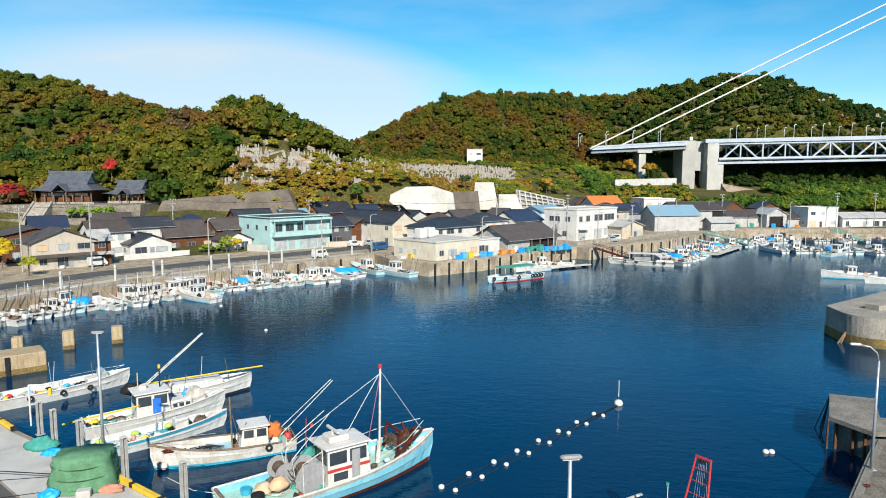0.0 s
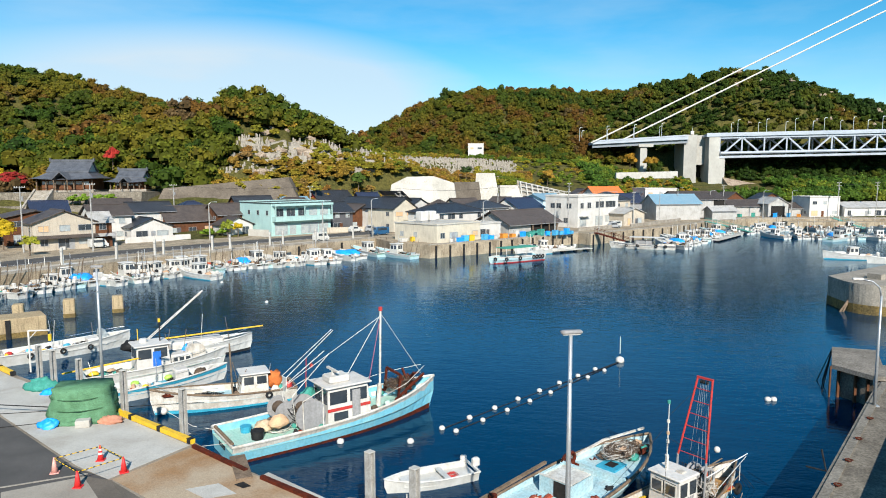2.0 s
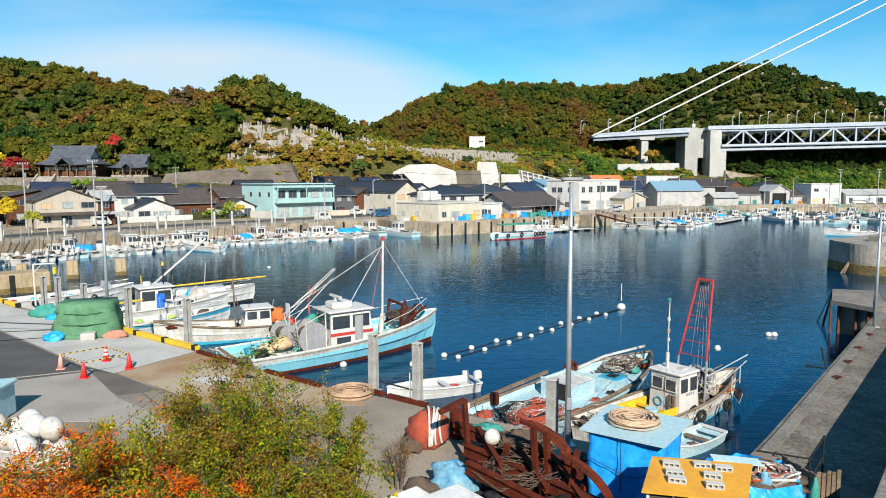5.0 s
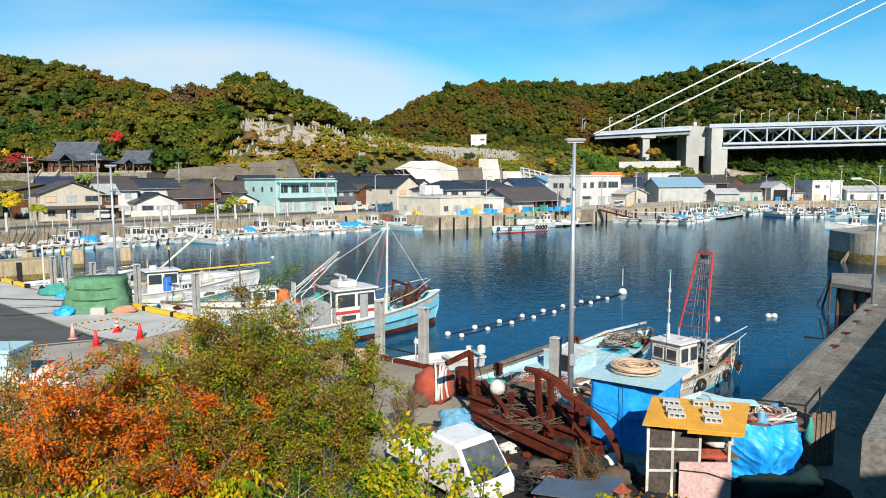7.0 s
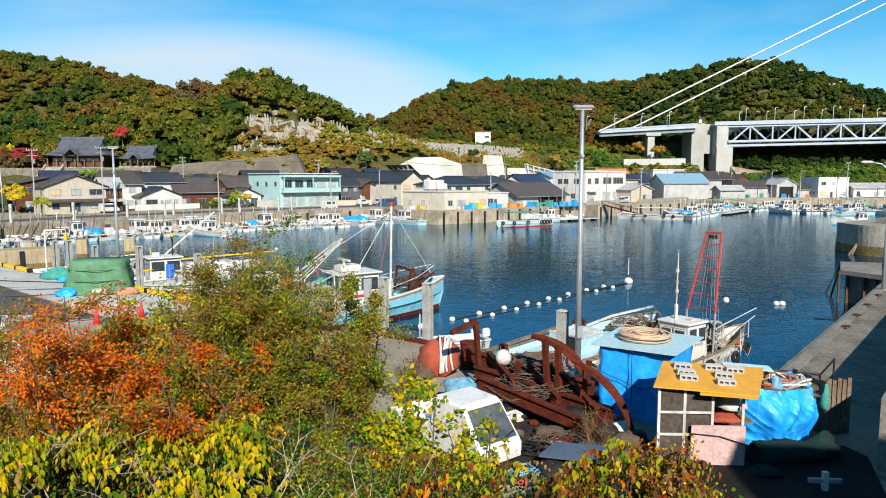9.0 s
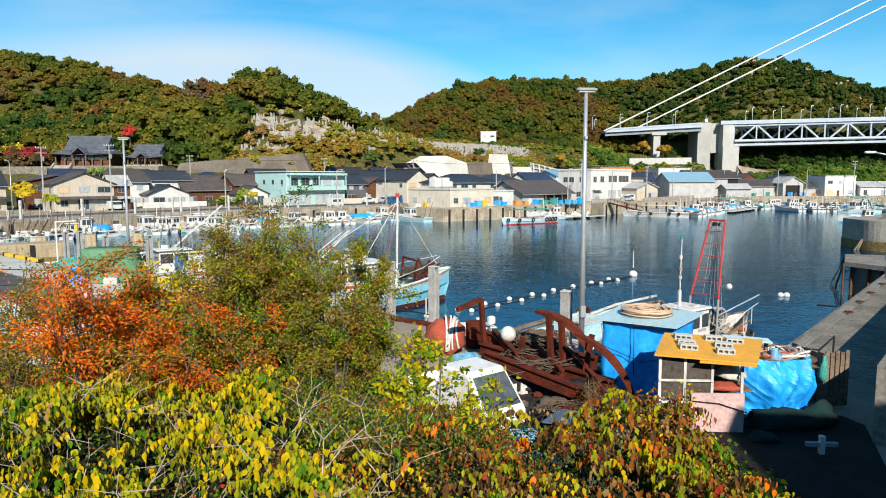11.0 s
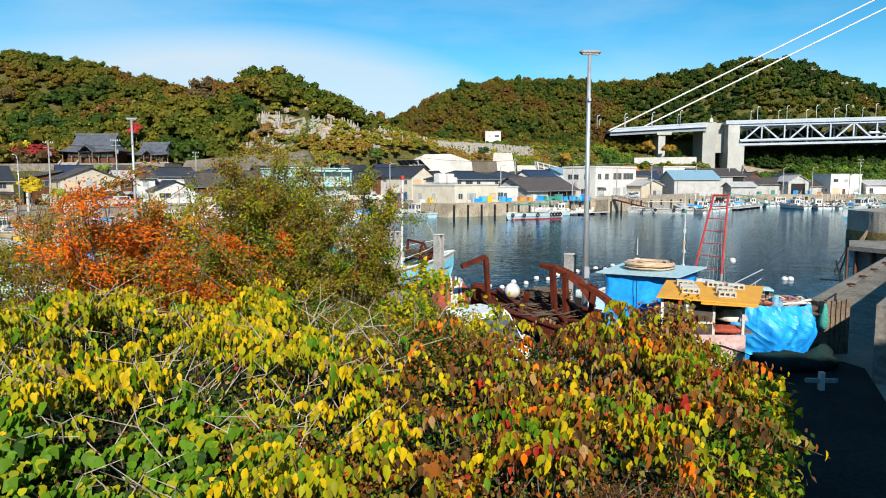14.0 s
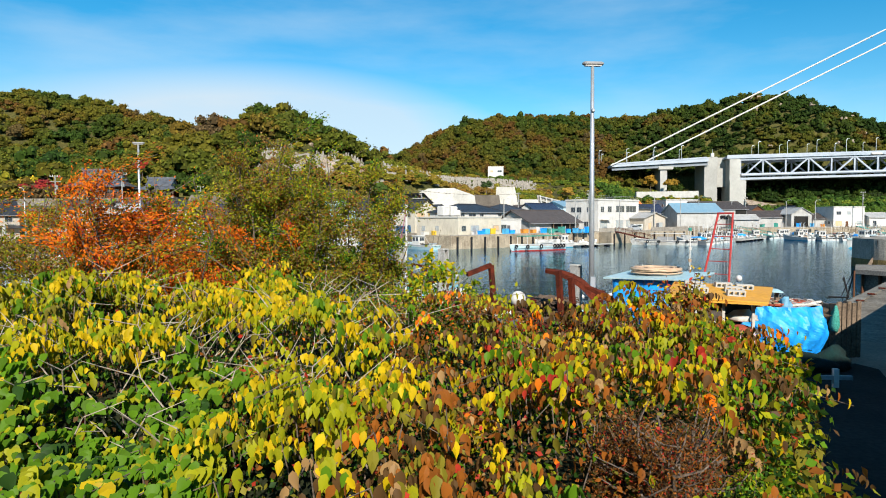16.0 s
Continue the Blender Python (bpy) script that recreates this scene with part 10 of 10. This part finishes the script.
shrub("leafy_sapling", "lime sapling with pale stems against the truck", 0.25, 11.0, 2.7, 5.0, 0.75, 1500, ({"lime": 5, "yellow": 2, "green": 2},) * 3, 47, (0.07, 0.12), 0.8, 8, 0.2)


# ---- details of the village ----
def garden_tree(x, y, z, w, h, colour, label, seed, trunk=1.2, name="garden_tree", group=""):
    t = thing(name, label, "tree" if trunk > 0.5 else "bush", pose(x, y, z), group)
    tq = crown_template(seed, 200)
    p = tq.reshape(-1, 3) * np.array((w, w, h)) + np.array((0, 0, trunk * 0.6))
    nv = len(p)
    m = bpy.data.meshes.new("crown")
    m.vertices.add(nv)
    m.vertices.foreach_set("co", p.ravel())
    m.loops.add(nv)
    m.loops.foreach_set("vertex_index", np.arange(nv))
    m.polygons.add(nv // 4)
    m.polygons.foreach_set("loop_start", np.arange(0, nv, 4))
    m.update(calc_edges=True)
    r = np.random.default_rng(seed)
    k = np.repeat(r.uniform(0.7, 1.25, nv // 4), 4)[:, None] * np.array(colour)[None, :]
    at = m.attributes.new("tone", "FLOAT_COLOR", "POINT")
    at.data.foreach_set("color", np.concatenate([k, np.ones((nv, 1))], 1).ravel())
    m.materials.append(LEAF)
    part("crown", m, LEAF, t)
    part("trunk", M().tube([(0, 0, -0.6), (0.1, 0, trunk * 0.5), (0, 0.05, trunk + h * 0.4)], 0.16, 7, 0.07), BARK, t)
    return t
RED, GOLD, BRIGHT, MID, DARKG = (0.30, 0.03, 0.025), (0.50, 0.36, 0.02), (0.16, 0.26, 0.025), (0.08, 0.13, 0.02), (0.035, 0.06, 0.015)
for k, (x, y, z, w, h, c, lab) in enumerate((
        (-128.5, 182, 11.8, 8, 6.5, RED, "dark red maple beside the temple"), (-136, 183, 11.5, 8, 6, RED, "crimson maple in front of the temple"),
        (-110, 201, 19.5, 5, 6, (0.42, 0.04, 0.03), "bright red tree on the wooded slope"), (-140, 190, 12, 8, 9, GOLD, "golden yellow tree by the temple"), (-150, 192, 12, 9, 10, (0.3, 0.26, 0.02), "yellow-green tree by the temple"),
        (-88.5, 122, GROUND_Z, 5.5, 5.5, GOLD, "yellow tree in a village garden"), (-76.5, 112, GROUND_Z, 3.4, 3.4, (0.3, 0.3, 0.03), "yellow-green tree beside the road"),
        (-55.5, 149.5, GROUND_Z, 3.2, 3.8, (0.22, 0.26, 0.03), "green garden tree beside the teal building"), (-53.6, 151, GROUND_Z, 2.6, 3.0, GOLD, "yellowing garden tree beside the teal building"),
        (-10, 183, 3.5, 4, 4.5, MID, "round garden tree between the roofs"), (14, 178, 3, 4, 3.4, BRIGHT, "green palm-like garden tree"), (68, 222, GROUND_Z, 4, 3.2, (0.2, 0.2, 0.05), "straw-coloured bush on the shore"),
        (-46, 196, 10, 5, 5, (0.26, 0.22, 0.03), "yellow-green tree on the slope"), (-36, 212, 12, 6, 6, MID, "dark green tree above the wall"), (-2, 262, 16, 6, 5, DARKG, "dark green tree among the graves"), (34, 300, 13, 7, 7, (0.34, 0.2, 0.03), "orange tree on the slope"), (92, 392, 22, 9, 9, (0.36, 0.19, 0.02), "orange tree below the bridge road"), (104, 394, 21, 10, 9, (0.3, 0.17, 0.02), "amber tree below the bridge road"), (-44, 236, 21, 8, 6, DARKG, "broad dark tree beside the graves"))):
    garden_tree(x, y, z, w, h, c, lab, 300 + k, 1.4)
for k, (x, y, z) in enumerate(((-106.4, 173.6, 9.0), (-103.2, 173.9, 9.0), (-100.0, 174.3, 9.1), (-96.8, 174.6, 9.1), (-59.5, 148.0, GROUND_Z - 0.2), (-57.0, 150.3, GROUND_Z - 0.2))):
    garden_tree(x, y, z, 4.0, 3.5 if z > 8 else 2.6, BRIGHT, "clipped bright green hedge bush", 330 + k, 0.2, "hedge_bush", "clipped hedge bushes")


def utility_pole(x, y, h, yaw, arm=True, lamp=False, z=GROUND_Z):
    p = thing("utility_pole", "grey concrete utility pole with cross-arms" if arm else "slim grey street pole", "utility pole", pose(x, y, z, 0, 0, yaw), "utility poles of the village")
    part("pole", M().tube([(0, 0, 0), (0, 0, h)], 0.16, 8, 0.1), POSTC, p)
    if arm:
        for zz in (h - 0.3, h - 1.2):
            part("cross_arm", M().box((-0.9, -0.05, zz), (0.9, 0.05, zz + 0.1)), POSTC, p)
        part("transformer", M().tube([(0.3, 0.25, h - 2.6), (0.3, 0.25, h - 1.8)], 0.25, 10), GREYW, p)
        for dx in (-0.8, -0.4, 0.4, 0.8):
            part("insulator", M().tube([(dx, 0, h - 0.2), (dx, 0, h + 0.05)], 0.06, 6), WHITEP, p)
    if lamp:
        part("lamp_arm", M().tube([(0, 0, h - 0.2), (0.5, 0, h + 0.25), (1.4, 0, h + 0.3)], 0.05, 6), STEEL, p)
        part("lamp_head", M().cham((1.2, -0.12, h + 0.22), (1.9, 0.12, h + 0.36), 0.04), STEEL, p)
POLES = [(-81, 117, 12.0, 1), (-69.5, 119.5, 12.5, 1), (-72.5, 160, 12, 1), (-57, 143, 8, 0), (-41.5, 171, 11.5, 1), (-22.5, 151, 8.5, 0), (-18, 170, 11, 1), (3, 153, 8.0, 0), (20, 158, 8.2, 0), (33, 172, 8, 0), (46, 190, 9.5, 1), (58, 207, 9.5, 0), (68, 222, 10, 0), (82, 232, 9, 0), (100, 232, 9, 0), (126, 234, 12, 1), (140, 236, 12, 1), (110, 233, 9, 0), (152, 236, 9, 0), (8, 196, 11, 1), (30, 205, 12, 1), (-34, 152, 8.0, 0), (26, 178, 10, 1), (-92, 112, 10, 1), (95, 255, 11, 1)]
for x, y, h, a in POLES:
    utility_pole(x, y, h, 48 if x < 50 else 10, bool(a), not a)
for (ax, ay, ah), (bx_, by_, bh) in (((-92, 112, 10), (-81, 117, 12)), ((-81, 117, 12), (-72.5, 160, 12)), ((-72.5, 160, 12), (-41.5, 171, 11.5)), ((-41.5, 171, 11.5), (-18, 170, 11)), ((-18, 170, 11), (8, 196, 11)), ((8, 196, 11), (30, 205, 12)), ((126, 234, 12), (140, 236, 12))):
    for k in (-0.7, 0.7):
        a, b = Vector((ax + k * 0.7, ay + k * 0.7, GROUND_Z + ah - 0.2)), Vector((bx_ + k * 0.7, by_ + k * 0.7, GROUND_Z + bh - 0.2))
        single("power_line", M().tube([a, a.lerp(b, 0.25) - Vector((0, 0, 0.5)), a.lerp(b, 0.5) - Vector((0, 0, 0.7)), a.lerp(b, 0.75) - Vector((0, 0, 0.5)), b], 0.025, 4), BLACKR, "thin black overhead power line", "power line", group="overhead lines")
# mooring piles on the far quay
pile = None
for s in (42, 46, 55, 64, 70.5, 72, 81, 84.5, 93, 96, 104, 106, 114, 122, 126, 38, 33, 28):
    x, y, dx, dy = along(LEFTSHORE, s)
    m = pose(x - dy * 0.9, y + dx * 0.9, GROUND_Z)
    if pile is None:
        pile = thing("mooring_pile", "tall pale concrete mooring pile on the far quay", "pile", m, "piles of the far quay")
        part("shaft", M().cham((-0.17, -0.17, 0), (0.17, 0.17, 3.0), 0.03), CONC_PALE, pile)
        part("band", M().box((-0.18, -0.18, 2.3), (0.18, 0.18, 2.45)), POSTC, pile)
    else:
        copy_thing(pile, m)


def car(x, y, yaw, L, W, Hh, paint, label, van=False, z=GROUND_Z):
    c = thing("car", label, "car", pose(x, y, z + 0.02, 0, 0, yaw), "parked cars")
    if van:
        prof = [(0, 0.3), (L, 0.3), (L, 0.85), (L - 0.25, 1.0), (L - 0.7, Hh), (0.1, Hh), (0, 1.0)]
    else:
        prof = [(0, 0.3), (L, 0.3), (L, 0.75), (L * 0.76, 0.92), (L * 0.6, Hh), (L * 0.2, Hh), (0.02, 0.95)]
    part("body", M().loft([[(a, -W / 2 + 0.03, b) for a, b in prof], [(a, -W / 2 + 0.0, b if b < 1.1 else b - 0.06) for a, b in prof], [(a, W / 2 - 0.0, b if b < 1.1 else b - 0.06) for a, b in prof], [(a, W / 2 - 0.03, b) for a, b in prof]]), paint, c)
    for s in (-1, 1):
        part("side_window", M().box((L * 0.16, s * W / 2 - 0.012, Hh * 0.62), (L * (0.78 if van else 0.62), s * W / 2 + 0.012, Hh * 0.9)), GLASS, c)
        for a in (0.18, 0.8):
            w = part("wheel", M().tube([(L * a, s * (W / 2 - 0.16), 0.28), (L * a, s * (W / 2 + 0.02), 0.28)], 0.28, 14), BLACKR, c)
            part("rim", M().tube([(L * a, s * (W / 2 + 0.015), 0.28), (L * a, s * (W / 2 + 0.03), 0.28)], 0.16, 10), STEEL, w)
        part("headlight", M().box((L - 0.01, s * W * 0.34 - 0.15, 0.6), (L + 0.015, s * W * 0.34 + 0.15, 0.75)), WHITEP, c)
    part("windscreen", M().loft([[(L - (0.27 if van else L * 0.235), -W * 0.42, 1.0), (L - (0.27 if van else L * 0.235), W * 0.42, 1.0)], [(L - (0.66 if van else L * 0.385), -W * 0.4, Hh - 0.08), (L - (0.66 if van else L * 0.385), W * 0.4, Hh - 0.08)]], False, False), GLASS, c)
CBLACK, CBLUE, CSILV = mat("dark_car_paint", (0.02, 0.04, 0.045), rough=0.25), mat("blue_car_paint", (0.02, 0.10, 0.22), rough=0.3), mat("silver_car_paint", (0.5, 0.52, 0.54), rough=0.3, metal=0.4)
car(-80, 124.5, 50, 4.6, 1.8, 1.8, CBLACK, "dark green van parked by the road", True)
car(-73.0, 124.0, 48, 3.4, 1.48, 1.8, WHITEGRP, "small white van parked by the road", True)
car(-33.0, 139.5, 50, 3.4, 1.48, 1.85, WHITEGRP, "small white van on the waterfront road", True)
car(-20.0, 158.5, 230, 4.6, 1.7, 1.9, CBLUE, "blue truck-like van parked on the quay", True)
car(-26.5, 166.0, 20, 3.4, 1.48, 1.7, CSILV, "silver light car by the houses")
car(-30.0, 163.5, 40, 3.4, 1.48, 1.6, WHITEGRP, "white light car by the houses")
car(37.0, 180.0, 15, 3.4, 1.48, 1.6, CSILV, "silver car in front of the office")
car(41.0, 184.5, 220, 4.2, 1.7, 1.8, WHITEGRP, "white van parked beside the office", True)
car(67.0, 220.0, 10, 4.2, 1.7, 1.5, CBLACK, "black car parked near the boat sheds")
car(74.0, 221.0, 190, 4.2, 1.7, 1.5, CSILV, "silver car parked near the boat sheds")
# crates, bins and barrels on the far quay
cr_ = random.Random(6)
COLS = [(TARP, "blue"), (mat("sky_blue_plastic", (0.08, 0.42, 0.72), rough=0.5), "sky blue"), (YELLOW, "yellow"), (NETTEAL, "green"), (mat("orange_bin_plastic", (0.75, 0.28, 0.04), rough=0.5), "orange"), (WHITEP, "white")]
for k, (x, y) in enumerate(((-2.0, 139.0), (-1.0, 140), (0.2, 140.8), (3.2, 143.6), (4.4, 144.5), (5.4, 145.5), (7.5, 148), (9.5, 149.0), (12, 151.5), (13.5, 152.5), (16.5, 155.5), (18, 156.5), (20, 157.2), (21.5, 158.3), (23.0, 159.5), (24.2, 161.0), (15, 157.5), (10.5, 152.5), (93, 234), (98, 235), (105, 234), (110, 235), (114, 236), (-14, 139), (-12, 141))):
    mt, nm = COLS[(0, 1, 2, 1, 0, 5, 4, 4, 0, 3, 3, 0, 1, 1, 0, 1, 3, 5, 3, 3, 0, 1, 4, 5, 2)[k]]
    t = thing("fish_bin", f"{nm} plastic fish bin on the quayside", "fish bin", pose(x, y, GROUND_Z, 0, 0, 46 + cr_.uniform(-12, 12)), "fish bins on the far quay")
    w, d, h = cr_.uniform(0.9, 1.5), cr_.uniform(0.8, 1.1), cr_.uniform(0.7, 1.5)
    part("bin", M().box((-w / 2, -d / 2, 0.1), (w / 2, d / 2, h), None, -0.04), mt, t)
    part("rim", M().box((-w / 2 - 0.08, -d / 2 - 0.08, h), (w / 2 + 0.08, d / 2 + 0.08, h + 0.08)), mt, t)
    part("skid", M().box((-w / 2, -d / 2, 0), (-w / 2 + 0.15, d / 2, 0.1)).box((w / 2 - 0.15, -d / 2, 0), (w / 2, d / 2, 0.1)), mt, t)
# garden walls and fences
for k, (ax, ay, bx_, by_, h, mt) in enumerate(((-71.5, 134.5, -62.0, 144.5, 1.2, WHITEP), (-79.5, 126.5, -73.0, 133.5, 1.3, CONC), (-52.0, 153.5, -46.5, 151.5, 1.6, CONC_PALE), (-35.5, 163.2, -24.5, 168.0, 1.3, BEIGE), (27.5, 170.0, 40.0, 181.5, 0.9, CONC), (44, 184, 66, 212, 0.9, CONC))):
    single("garden_wall", M().beam((ax, ay, GROUND_Z + h / 2), (bx_, by_, GROUND_Z + h / 2), 0.18, h), mt, "low plastered garden wall along the road", "wall", kind="structure")
fence = thing("terrace_fence", "thin grey fence along the lower terrace", "fence", Matrix())
for k in range(16):
    x, y, z = -112 + k * 1.5, 175.6 + k * 0.1, 8.5 + k * 0.04
    part("post", M().beam((x, y, z), (x, y, z + 1.1), 0.08, 0.08), POSTC, fence)
part("rail", M().beam((-112, 175.6, 9.5), (-89.5, 177.1, 10.1), 0.06, 0.06), POSTC, fence)
# solar panels on the grey house
sp = thing("solar_array", "dark solar panels on the grey house roof", "solar panels", pose(-19.8, 165.0, GROUND_Z, 0, 0, 48))
sl = 3.2 / 4.5
for i in range(5):
    for j in range(2):
        x0_, y0_ = 4.8 + j * 1.9, 1.0 + i * 2.0
        zf = lambda q: 10.2 - (q - 4.5) * sl + 0.24
        part("panel", M().loft([[(x0_, y0_, zf(x0_)), (x0_ + 1.75, y0_, zf(x0_ + 1.75)), (x0_ + 1.75, y0_, zf(x0_ + 1.75) + 0.04), (x0_, y0_, zf(x0_) + 0.04)], [(x0_, y0_ + 1.85, zf(x0_)), (x0_ + 1.75, y0_ + 1.85, zf(x0_ + 1.75)), (x0_ + 1.75, y0_ + 1.85, zf(x0_ + 1.75) + 0.04), (x0_, y0_ + 1.85, zf(x0_) + 0.04)]]), TILEBLUE, sp)
# breakwater ropes and a seat of ladders
single("tide_ladder", M().beam((45.6, 80.5, -0.5), (45.5, 80.3, 3.4), 0.08, 0.08).beam((46.0, 80.2, -0.5), (45.9, 80.0, 3.4), 0.08, 0.08), BLACKR, "dark steel ladder on the breakwater end", "ladder")
for k in range(2):
    single("fender_log", M().tube([(44.6 - k * 0.4, 80.6, -0.2), (45.6, 81.0, 1.6)], 0.12, 7), WOODW, "dark leaning log against the breakwater", "log")
inner = M().prism([(100, 214), (180, 212), (180, 216), (100, 218)], -2, 2.4)
single("inner_pier", inner, QUAYWALL, "brown concrete pier across the inner harbour", "pier", kind="structure")
